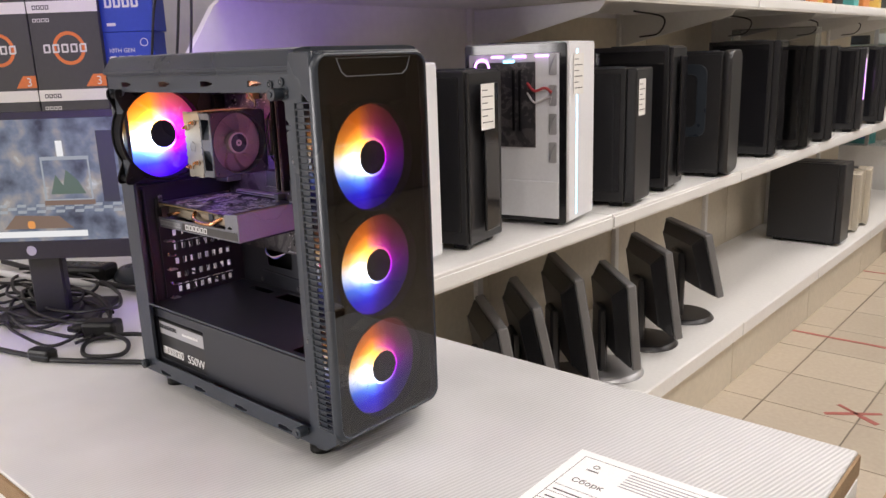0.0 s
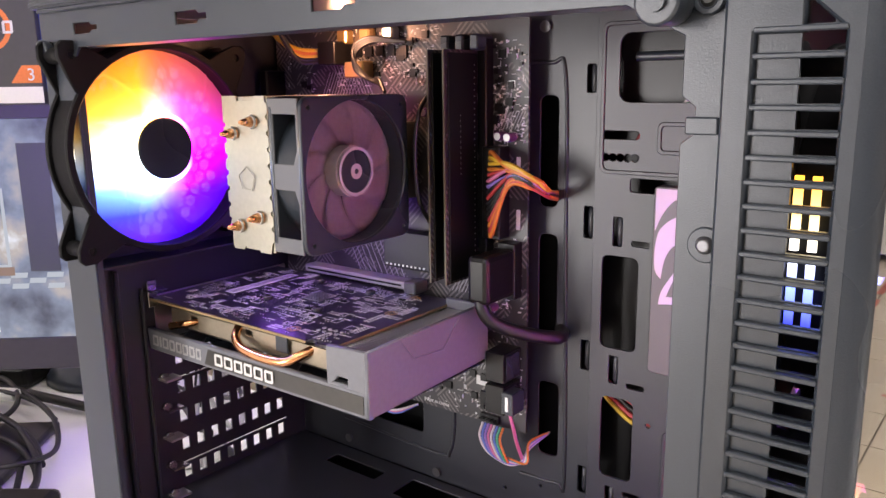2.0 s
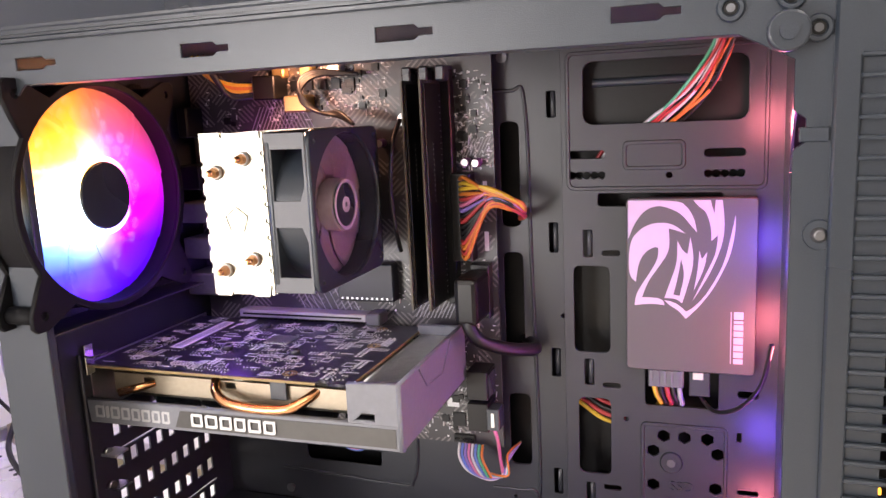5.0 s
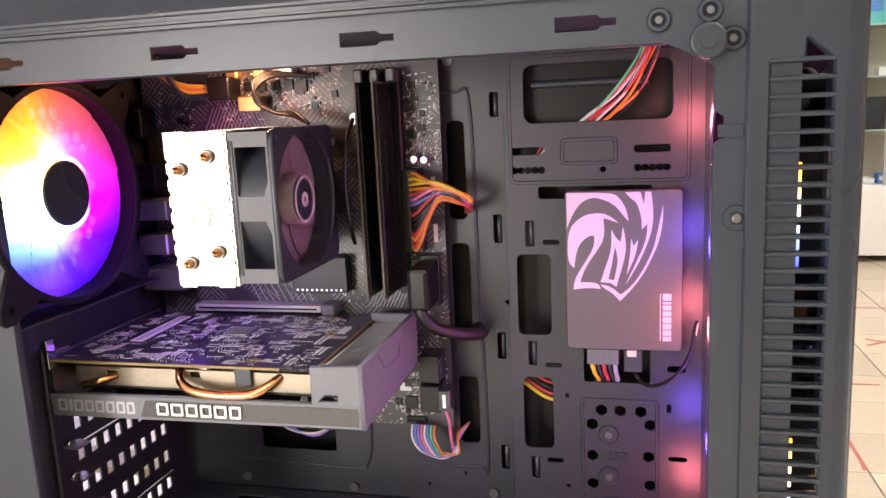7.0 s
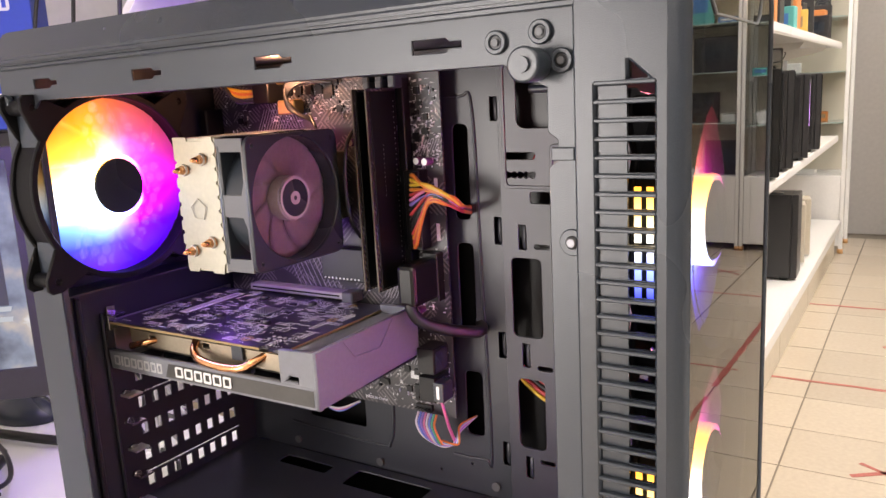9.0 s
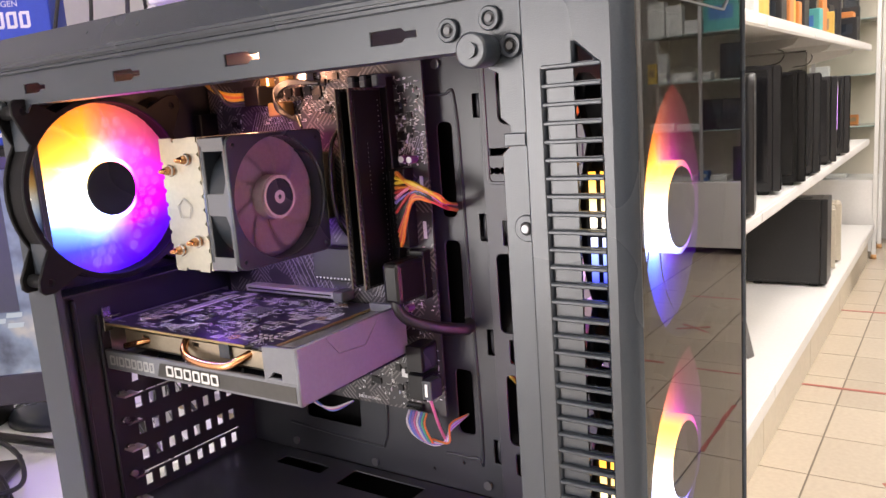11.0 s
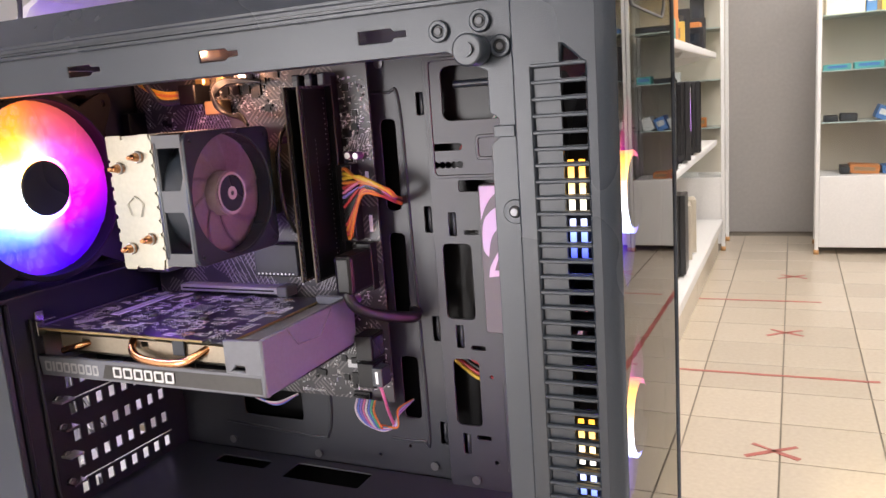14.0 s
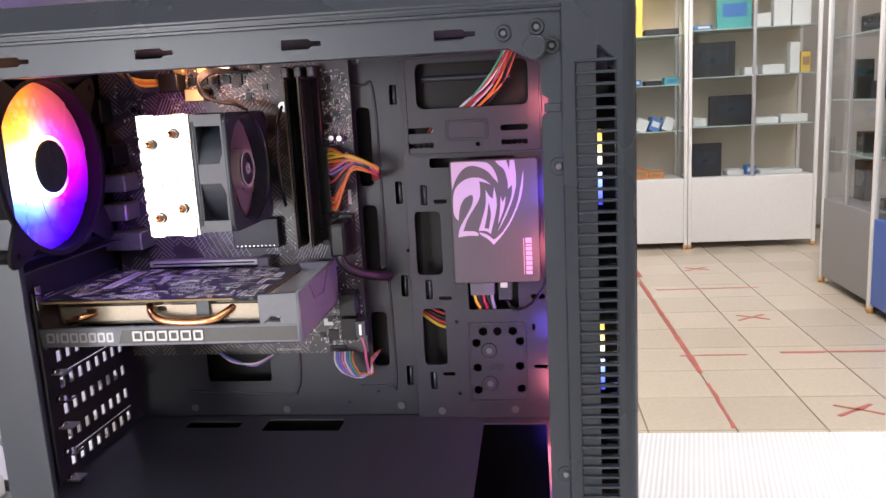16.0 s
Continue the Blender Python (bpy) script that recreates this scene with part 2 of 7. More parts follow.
CASE_WHITE = mat("white_case_enamel", (0.78, 0.79, 0.82), 0.3, 0.0, 0.04, 20, 0.05)
BEIGE_CASE = mat("old_beige_case", (0.5, 0.45, 0.36), 0.5, 0.0, 0.08, 20, 0.1)
SILVER = mat("silver_plastic", (0.45, 0.45, 0.46), 0.35, 0.4, 0.06, 30, 0.05)
RED_TAPE = mat("worn_red_tape", (0.34, 0.09, 0.07), 0.6, 0.0, 0.5, 50, 0.2)
TINT_GLASS = glass("smoked_front_glass", (0.16, 0.15, 0.16), 1.7)
CLEAR_GLASS = glass("clear_cabinet_glass", (0.93, 0.95, 0.94), 1.45)
LED_REAR = led_plastic("lit_rear_blade", 0.059, 27.0, 0.2, 0.11)
LED_FRONT = led_plastic("lit_front_blade", 0.057, 40.0, 0.06)
LED_EDGE = led_plastic("lit_fan_edge", 0.057, 34.0, 0.7)

# glow colours for the fan light that shows through the frame gaps
GAP_GLOW = bpy.data.materials.new("frame_gap_glow")
GAP_GLOW.use_nodes = True
_n, _l = GAP_GLOW.node_tree.nodes, GAP_GLOW.node_tree.links
_tc, _sx, _mr, _rp = _n.new("ShaderNodeTexCoord"), _n.new("ShaderNodeSeparateXYZ"), _n.new("ShaderNodeMapRange"), _n.new("ShaderNodeValToRGB")
_mr.inputs["From Min"].default_value, _mr.inputs["From Max"].default_value = -0.027, 0.023
_l.new(_tc.outputs["Object"], _sx.inputs[0])
_l.new(_sx.outputs["Z"], _mr.inputs["Value"])
_l.new(_mr.outputs[0], _rp.inputs[0])
_e = _rp.color_ramp.elements
_e[0].position, _e[0].color = 0.1, (0.03, 0.04, 0.6, 1)
_e[1].position, _e[1].color = 0.95, (1.0, 0.45, 0.04, 1)
for _k, _c in ((0.35, (0.25, 0.35, 1.0, 1)), (0.55, (1.0, 0.95, 0.85, 1)), (0.75, (1.0, 0.7, 0.25, 1))):
    _e.new(_k).color = _c
_l.new(_rp.outputs[0], _n["Principled BSDF"].inputs["Emission Color"])
_n["Principled BSDF"].inputs["Emission Strength"].default_value = 2.2
_n["Principled BSDF"].inputs["Base Color"].default_value = (0.1, 0.1, 0.1, 1)

# ---------------------------------------------------------------- mesh helpers
BASE = {}


def thing(name, label, category, base, yaw=0.0, group="", room=False, kind=""):
    """An Empty at a thing's base. room: base and yaw in the shop's own axes, parts about the base; else all in the computer's axes."""
    ob = new(name)
    ob.empty_display_size = 0.05
    m = pose(*base, 0, 0, yaw)
    ob.matrix_world = ROOM @ m if room else CASE @ m
    BASE[ob] = Vector((0, 0, 0)) if room else Vector(base)
    return tagged(ob, label, category, group, kind)


def part(name, made, material, parent, label=""):
    """Links a bmesh or mesh as one mesh object under a thing or under a part."""
    if isinstance(made, bmesh.types.BMesh):
        me = bpy.data.meshes.new(name)
        made.to_mesh(me)
        made.free()
    else:
        me = made
    off = BASE.get(parent, Vector((0, 0, 0)))
    if off.length:
        me.transform(Matrix.Translation(-off))
    me.materials.clear()
    me.materials.append(material)
    ob = new(name, me)
    ob.parent = parent
    BASE[ob] = off
    if label:
        ob["label"] = label
    return ob


def solo(name, made, material, label, category, group="", kind=""):
    """A thing that is one mesh, in the computer's axes."""
    if isinstance(made, bmesh.types.BMesh):
        me = bpy.data.meshes.new(name)
        made.to_mesh(me)
        made.free()
    else:
        me = made
    me.materials.clear()
    me.materials.append(material)
    ob = new(name, me)
    ob.matrix_world = CASE
    return tagged(ob, label, category, group, kind)


def box(x0, x1, y0, y1, z0, z1, bev=0.0, seg=1, m=None):
    bm = bmesh.new()
    bmesh.ops.create_cube(bm, size=1.0)
    for v in bm.verts:
        v.co = Vector(((x0 + x1) / 2 + v.co.x * (x1 - x0), (y0 + y1) / 2 + v.co.y * (y1 - y0), (z0 + z1) / 2 + v.co.z * (z1 - z0)))
    if bev:
        bmesh.ops.bevel(bm, geom=bm.edges[:], offset=bev, segments=seg, affect="EDGES", profile=0.5)
    if m is not None:
        bm.transform(m)
    return bm


def cyl(p0, p1, r, seg=16, r2=None, bev=0.0):
    bm = bmesh.new()
    p0, p1 = Vector(p0), Vector(p1)
    d = p1 - p0
    bmesh.ops.create_cone(bm, cap_ends=True, segments=seg, radius1=r, radius2=r if r2 is None else r2, depth=d.length)
    if bev:
        bmesh.ops.bevel(bm, geom=[e for e in bm.edges if len(e.link_faces) == 2 and max(len(f.verts) for f in e.link_faces) > 4], offset=bev, segments=2, affect="EDGES", profile=0.5)
    bm.transform(Matrix.Translation((p0 + p1) / 2) @ d.to_track_quat("Z", "Y").to_matrix().to_4x4())
    for f in bm.faces:
        f.smooth = len(f.verts) == 4
    return bm


def join(*made):
    out = bmesh.new()
    for b in made:
        if isinstance(b, bmesh.types.BMesh):
            me = bpy.data.meshes.new("tmp")
            b.to_mesh(me)
            b.free()
        else:
            me = b
        out.from_mesh(me)
        bpy.data.meshes.remove(me)
    return out


def from_curve(cu):
    ob = bpy.data.objects.new("tmp", cu)
    me = bpy.data.meshes.new_from_object(ob)
    bpy.data.objects.remove(ob)
    return me


FACE_Y = pose(0, 0, 0, 90, 0, 0)                                                     # u -> x, v -> z, outward -y
FACE_X = Matrix(((0, 0, 1, 0), (1, 0, 0, 0), (0, 1, 0, 0), (0, 0, 0, 1)))             # u -> y, v -> z, outward +x


def at_y(y):
    return Matrix.Translation((0, y, 0)) @ FACE_Y


def at_x(x):
    return Matrix.Translation((x, 0, 0)) @ FACE_X


def at_z(z):
    return Matrix.Translation((0, 0, z))


def rect(u0, u1, v0, v1, r=0.0, n=4):
    if r <= 0:
        return [(u0, v0), (u1, v0), (u1, v1), (u0, v1)]
    r = min(r, abs(u1 - u0) / 2 - 1e-5, abs(v1 - v0) / 2 - 1e-5)
    pts = []
    for cx, cy, a in ((u1 - r, v0 + r, -90), (u1 - r, v1 - r, 0), (u0 + r, v1 - r, 90), (u0 + r, v0 + r, 180)):
        for k in range(n + 1):
            t = radians(a + 90 * k / n)
            pts.append((cx + r * math.cos(t), cy + r * math.sin(t)))
    return pts


def ring(cu, cv, r, n=20, a=0.0):
    return [(cu + r * math.cos(a + 2 * math.pi * k / n), cv + r * math.sin(a + 2 * math.pi * k / n)) for k in range(n)]


def plate(outlines, thick, m, bev=0.0):
    """A flat sheet with holes (outlines: the rim and each hole); its outer face lies at m's origin plane."""
    cu = bpy.data.curves.new("tmp", "CURVE")
    cu.dimensions, cu.fill_mode = "2D", "BOTH"
    cu.extrude, cu.bevel_depth, cu.bevel_resolution = thick / 2 - bev, bev, 0
    for pts in outlines:
        sp = cu.splines.new("POLY")
        sp.points.add(len(pts) - 1)
        for p, (u, v) in zip(sp.points, pts):
            p.co = (u, v, 0, 1)
        sp.use_cyclic_u = True
    me = from_curve(cu)
    bpy.data.curves.remove(cu)
    me.transform(m @ Matrix.Translation((0, 0, -thick / 2)))
    return me


def smooth_line(pts, n=8):
    pts = [Vector(p) for p in pts]
    ext = [2 * pts[0] - pts[1], *pts, 2 * pts[-1] - pts[-2]]
    out = []
    for i in range(1, len(ext) - 2):
        p0, p1, p2, p3 = ext[i - 1:i + 3]
        for k in range(n):
            t = k / n
            out.append(0.5 * ((2 * p1) + (p2 - p0) * t + (2 * p0 - 5 * p1 + 4 * p2 - p3) * t * t + (3 * p1 - p0 - 3 * p2 + p3) * t ** 3))
    return out + [pts[-1]]


def tube(pts, r, n=8, res=2, smooth=True):
    cu = bpy.data.curves.new("tmp", "CURVE")
    cu.dimensions, cu.bevel_depth, cu.bevel_resolution, cu.use_fill_caps = "3D", r, res, True
    line = smooth_line(pts, n) if smooth else pts
    sp = cu.splines.new("POLY")
    sp.points.add(len(line) - 1)
    for p, c in zip(sp.points, line):
        p.co = (*c, 1)
    me = from_curve(cu)
    bpy.data.curves.remove(cu)
    for f in me.polygons:
        f.use_smooth = True
    return me


def letters(words, size, m, deep=0.0004, align="LEFT"):
    cu = bpy.data.curves.new("tmp", "FONT")
    cu.body, cu.size, cu.extrude, cu.align_x = words, size, deep, align
    me = from_curve(cu)
    bpy.data.curves.remove(cu)
    me.transform(m)
    return me


def boxes(rows):
    """Many small upright boxes as one mesh: rows of x0, x1, y0, y1, z0, z1."""
    vs, fs = [], []
    for x0, x1, y0, y1, z0, z1 in rows:
        n = len(vs)
        vs += [(x, y, z) for x in (x0, x1) for y in (y0, y1) for z in (z0, z1)]
        fs += [tuple(n + k for k in f) for f in ((0, 1, 3, 2), (4, 6, 7, 5), (0, 4, 5, 1), (2, 3, 7, 6), (0, 2, 6, 4), (1, 5, 7, 3))]
    me = bpy.data.meshes.new("boxes")
    me.from_pydata(vs, [], fs)
    return me


def marks_row(name, u, v, widths, h, gap, thick, m, material, parent, label=""):
    """A row of plain cut-cornered blocks, hollow where large, each a part."""
    for k, w in enumerate(widths):
        d = h * 0.12
        e = min(h * 0.2, w * 0.3)
        rim = [(u, v), (u + w - d, v), (u + w, v + d), (u + w, v + h), (u + d, v + h), (u, v + h - d)]
        gap_ = [(u + e, v + e), (u + w - e, v + e), (u + w - e, v + h - e), (u + e, v + h - e)]
        part(name, plate([rim, gap_] if min(w, h) > 0.0035 and w > 2.6 * e else [rim], thick, m), material, parent, label)
        u += w + gap


# ---------------------------------------------------------------- the shop
def shell(name, made, material, label=""):
    ob = solo(name, made, material, label, "", kind="structure")
    ob.matrix_world = ROOM
    return ob


X0, X1, Y0, Y1, ZC = -2.5, 4.2, -6.5, 7.0, 3.0
floor = shell("floor", box(X0 - 0.1, X1 + 0.1, Y0 - 0.1, Y1 + 0.1, -0.12, -0.006), GROUT, "floor of square cream tiles with dark joints")
shell("ceiling", box(X0 - 0.1, X1 + 0.1, Y0 - 0.1, Y1 + 0.1, ZC, ZC + 0.1), CEIL, "plain white ceiling")
shell("wall_west", plate([rect(Y0, Y1, 0, ZC), rect(-4.6, -1.9, 0.22, 2.02)], 0.1, at_x(X0)), WALL_WHITE, "white wall behind the counter with a shop window")
shell("window_1", plate([rect(-4.6, -1.9, 0.22, 2.02), rect(-4.55, -3.27, 0.27, 1.97), rect(-3.23, -1.95, 0.27, 1.97)], 0.05, at_x(X0 - 0.045), 0.003), WHITE_PLASTIC, "white framed shop window")
shell("wall_east", box(X1, X1 + 0.1, Y0, Y1, 0, ZC), mat("tan_wall_paint", (0.34, 0.27, 0.19), 0.7, 0.0, 0.07, 6, 0.3), "tan painted wall")
shell("wall_north", box(X0 - 0.1, X1 + 0.1, Y1, Y1 + 0.1, 0, ZC), GREY_WALL, "grey painted wall behind the cabinets")
# unseen wall; its dark tone cuts bounce light and deepens the blacks
shell("wall_south", box(X0 - 0.1, X1 + 0.1, Y0 - 0.1, Y0, 0, ZC), mat("brown_grey_wall_paint", (0.3, 0.28, 0.26), 0.7, 0.0, 0.07, 6, 0.3), "unseen wall toned dark to hold back bounce light")

LAMP_WHITE = mat("lit_lamp_cover", (0.8, 0.8, 0.78), 0.5, emit=((1.0, 0.94, 0.86), 5.0))
for lx, ly, lw in LAMPS:
    lamp = thing("ceiling_light", "flat white ceiling light panel, switched on", "ceiling light", (lx, ly, 2.94), room=True, group="ceiling lights")
    part("frame", plate([rect(-0.31, 0.31, -0.61, 0.61), rect(-0.28, 0.28, -0.58, 0.58)], 0.06, at_z(0.06), 0.002), SHELF_WHITE, lamp)
    part("diffuser", box(-0.28, 0.28, -0.58, 0.58, 0.03, 0.045), LAMP_WHITE, lamp)

# gondola shelving along the wall
GX0, GX1, GY0, GY1 = -1.5, -1.0, 1.07, 6.1
rack = thing("shelving_unit", "long white metal shop shelving with cream back panel", "shelving", (-1.25, 3.3, 0), room=True)


def rk(name, made, material, label=""):
    me = bpy.data.meshes.new(name)
    made = made if isinstance(made, bmesh.types.BMesh) else join(made)
    made.transform(Matrix.Translation((1.25, -3.3, 0)))
    return part(name, made, material, rack, label)


rk("back_panel", plate([[(0.9, 0.83), (6.1, 0.83), (6.1, 2.1), (1.14, 2.1), (1.14, 1.43), (1.07, 1.38), (1.0, 1.28), (0.95, 1.15)]], 0.02, at_x(GX0)), WALL_WHITE, "white upper back panel")
for k in range(5):
    y = 1.0 + k * 1.02
    rk("back_panel", box(GX0 - 0.02, GX0, y, y + 1.016, 0.0, 0.825, 0.002), PANEL_BEIGE, "cream lower back panel")
    rk("back_panel", box(GX0 + 0.001, GX0 + 0.006, y + 0.05, y + 1.06, 0.86, 1.375, 0.001), PANEL_BEIGE, "cream middle back panel") if k else None
for z0, z1, xa, y0 in ((0.785, 0.82, GX1, 1.0), (1.385, 1.42, GX1, GY0)):
    k, y = 0, y0
    while y < GY1 - 0.1:
        ye = min(y + 0.93, GY1)
        rk("shelf", box(GX0, xa - 0.004, y, ye - 0.002, z0 + 0.006, z1, 0.002), SHELF_WHITE)
        rk("shelf_lip", box(xa - 0.004, xa + 0.004, y + 0.001, ye - 0.003, z0 - 0.006, z1 + 0.002, 0.002), SHELF_WHITE)
        rk("price_rail", box(xa + 0.004, xa + 0.007, y + 0.004, ye - 0.006, z0 + 0.001, z1 - 0.006, 0.001), WHITE_PLASTIC)
        y = ye
for y in (1.95, 2.85, 3.75, 4.65, 5.58):
    for zt in (0.785, 1.385):
        br = plate([[(-1.49, zt - 0.11), (-1.46, zt - 0.11), (-1.06, zt - 0.025), (-1.04, zt), (-1.49, zt)]], 0.004, at_y(y), 0.0005)
        rk("bracket", br, SHELF_WHITE)
    rk("upright", box(GX0, GX0 + 0.02, y - 0.015, y + 0.015, 0.25, 2.1, 0.002), SHELF_WHITE)
rk("deck", box(GX0, GX1 + 0.04, 1.0, GY1, 0.225, 0.25, 0.003), SHELF_WHITE, "low white display deck")
for y in (1.0, 1.93, 2.86, 3.79, 4.72, 5.17):
    rk("kick_board", box(GX1 + 0.005, GX1 + 0.012, y, y + 0.926, 0.0, 0.225, 0.002), PANEL_BEIGE, "cream kick board")
    rk("deck_lip", box(GX1 + 0.041, GX1 + 0.047, y, y + 0.926, 0.2, 0.252, 0.002), SHELF_WHITE)

# ---------------------------------------------------------------- counter
RIBBED = bpy.data.materials.new("ribbed_grey_mat")
RIBBED.use_nodes = True
_n, _l = RIBBED.node_tree.nodes, RIBBED.node_tree.links
_tc, _mp, _wv, _ns = _n.new("ShaderNodeTexCoord"), _n.new("ShaderNodeMapping"), _n.new("ShaderNodeTexWave"), _n.new("ShaderNodeTexNoise")
_mp.inputs["Rotation"].default_value = (0, 0, radians(12))
_wv.inputs["Scale"].default_value = 62
_ns.inputs["Scale"].default_value, _ns.inputs["Detail"].default_value = 5, 5
_l.new(_tc.outputs["Object"], _mp.inputs[0])
_l.new(_mp.outputs[0], _wv.inputs[0])
_l.new(_tc.outputs["Object"], _ns.inputs[0])
_rp, _rq, _mx, _bp = _n.new("ShaderNodeMapRange"), _n.new("ShaderNodeMapRange"), _n.new("ShaderNodeMath"), _n.new("ShaderNodeBump")
_rp.inputs["To Min"].default_value, _rp.inputs["To Max"].default_value = 0.5, 0.63
_rq.inputs["To Min"].default_value, _rq.inputs["To Max"].default_value = 0.86, 1.1
_l.new(_wv.outputs["Fac"], _rp.inputs[0])
_l.new(_ns.outputs["Fac"], _rq.inputs[0])
_mx.operation = "MULTIPLY"
_l.new(_rq.outputs[0], _mx.inputs[1])
# the ribs are worn smooth away from the free end
_sx, _fd, _wn, _ad, _mf = _n.new("ShaderNodeSeparateXYZ"), _n.new("ShaderNodeMapRange"), _n.new("ShaderNodeTexNoise"), _n.new("ShaderNodeMath"), _n.new("ShaderNodeMix")
_wn.inputs["Scale"].default_value = 7
_fd.inputs["From Min"].default_value, _fd.inputs["From Max"].default_value = 0.2, 0.75
_l.new(_tc.outputs["Object"], _sx.inputs[0])
_l.new(_tc.outputs["Object"], _wn.inputs[0])
_ad.operation = "MULTIPLY_ADD"
_ad.inputs[1].default_value = 0.5
_l.new(_wn.outputs["Fac"], _ad.inputs[0])
_l.new(_sx.outputs["X"], _ad.inputs[2])
_l.new(_ad.outputs[0], _fd.inputs["Value"])
_l.new(_fd.outputs[0], _mf.inputs["Factor"])
_mf.inputs["A"].default_value = 0.82
_l.new(_rp.outputs[0], _mf.inputs["B"])
_l.new(_mf.outputs["Result"], _mx.inputs[0])
_mb = _n.new("ShaderNodeMath")
_mb.operation = "MULTIPLY"
_l.new(_wv.outputs["Fac"], _mb.inputs[0])
_l.new(_fd.outputs[0], _mb.inputs[1])
_bp.inputs["Strength"].default_value, _bp.inputs["Distance"].default_value = 0.5, 0.0008
_l.new(_mb.outputs[0], _bp.inputs["Height"])
_cb = _n.new("ShaderNodeCombineColor")
for _k in range(3):
    _l.new(_mx.outputs[0], _cb.inputs[_k])
_l.new(_cb.outputs[0], _n["Principled BSDF"].inputs["Base Color"])
_l.new(_bp.outputs[0], _n["Principled BSDF"].inputs["Normal"])
_n["Principled BSDF"].inputs["Roughness"].default_value = 0.38
LAMINATE = mat("scuffed_grey_laminate", (0.68, 0.68, 0.69), 0.33, 0.0, 0.1, 25, 0.05)
CHIPBOARD = mat("raw_chipboard_edge", (0.3, 0.2, 0.11), 0.85, 0.0, 0.35, 200, 0.5)

ZT = 0.815
counter = thing("counter", "light grey shop counter with ribbed laminate top and chipped edges", "counter", (-1.0, 0.64, 0), room=True)


def ct(name, made, material, label="", parent=None):
    made = made if isinstance(made, bmesh.types.BMesh) else join(made)
    made.transform(Matrix.Translation((1.0, -0.64, 0)))
    return part(name, made, material, parent or counter, label)


ct("top", box(-2.49, -0.146, 0.323, 0.946, 0.785, ZT - 0.001, 0.0015), RIBBED, "worn grey laminate top, finely ribbed at its end")
ct("top_back", box(-2.49, -1.53, 0.951, 1.3, 0.785, ZT - 0.001, 0.0015), LAMINATE, "smooth grey laminate top by the wall")
ct("edge_band", box(-2.49, -0.148, 0.319, 0.3225, 0.787, ZT - 0.004), CHIPBOARD, "chipped bare edge")
ct("edge_band", box(-1.5, -0.148, 0.9465, 0.950, 0.787, ZT - 0.004), CHIPBOARD, "chipped bare edge")
ct("edge_band", box(-0.1455, -0.142, 0.325, 0.944, 0.787, ZT - 0.004), CHIPBOARD, "chipped bare edge")
ct("back_board", box(-1.48, -0.16, 0.925, 0.941, 0.0, 0.784, 0.001), SHELF_WHITE)
ct("front_board", box(-2.1, -0.16, 0.36, 0.376, 0.0, 0.784, 0.001), SHELF_WHITE)
ct("end_board", box(-0.158, -0.142, 0.36, 0.94, 0.0, 0.784, 0.001), SHELF_WHITE)
desk = thing("side_counter", "second grey ribbed counter section butted beside the first", "counter", (0.5, 0.64, 0), room=True)
part("top", box(-0.6, 0.7, -0.317, 0.325, 0.785, ZT - 0.002, 0.003), RIBBED, desk)
part("edge_band", box(-0.604, -0.6005, -0.31, 0.32, 0.787, ZT - 0.006), CHIPBOARD, desk)
part("body", box(-0.57, 0.67, -0.28, 0.28, 0.0, 0.784, 0.002), SHELF_WHITE, desk)

# ---------------------------------------------------------------- the open computer
CX0, CX1, CY0, CY1, CZ0, CZ1 = -1.044, -0.6560, 0.507, 0.702, 0.832, 1.262
FZ0 = 0.8465                              # lower edge of the front panel
FY1 = 0.668                               # far edge of the narrower front panel
pc = thing("computer_case", "black mid-tower computer case with open side, lit inside, on the counter", "computer", (-0.84, 0.608, ZT))


def bottle(u, v, w, h):
    """The bottle-shaped hook slot of the side panel."""
    return [(u, v), (u + w * 0.68, v), (u + w * 0.76, v + h * 0.25), (u + w, v + h * 0.25), (u + w, v + h * 0.75), (u + w * 0.76, v + h * 0.75), (u + w * 0.68, v + h), (u, v + h)]


SLOT_X = (-1.008, -0.914, -0.8215, -0.7295)
side = [rect(CX0, CX1, CZ0, 1.2445, 0.003, 2),
        [(-1.012, 0.936), (-0.668, 0.936), (-0.668, 1.183), (-0.664, 1.186), (-0.664, 1.194), (-0.668, 1.197), (-0.668, 1.214), (-0.6865, 1.2235), (-1.004, 1.2235), (-1.012, 1.216)],
        rect(-1.012, -0.668, 0.852, 0.934, 0.002, 2)]
side += [bottle(x, 1.2298, 0.0245, 0.0062) for x in SLOT_X] + [bottle(x, 0.8335, 0.026, 0.0055) for x in (-1.0, -0.913, -0.82, -0.73)]
side += [ring(-0.689, 1.232, 0.0022), ring(-0.670, 1.2335, 0.0022), ring(-0.6615, 1.2235, 0.0022)]
part("side_frame", plate(side, 0.0016, at_y(CY0 + 0.002), 0.0003), STEEL, pc, "black steel side frame with hook slots")
# inward lips of the frame
part("frame_lip", box(CX0, -0.68, CY0 + 0.0036, CY0 + 0.018, 1.2235, 1.2247), STEEL, pc)
part("frame_lip", box(-1.0132, -1.012, CY0 + 0.0036, CY0 + 0.007, 0.852, 1.215), STEEL, pc)
part("frame_lip", box(-0.668, -0.6668, CY0 + 0.0036, CY0 + 0.012, 0.852, 1.175), STEEL, pc)
part("top_panel", box(CX0, CX1, CY0 + 0.0036, CY1, 1.2447, 1.2465), STEEL, pc)
part("bottom_panel", box(CX0, CX1, CY0 + 0.0036, CY1, CZ0, CZ0 + 0.0015), STEEL, pc)
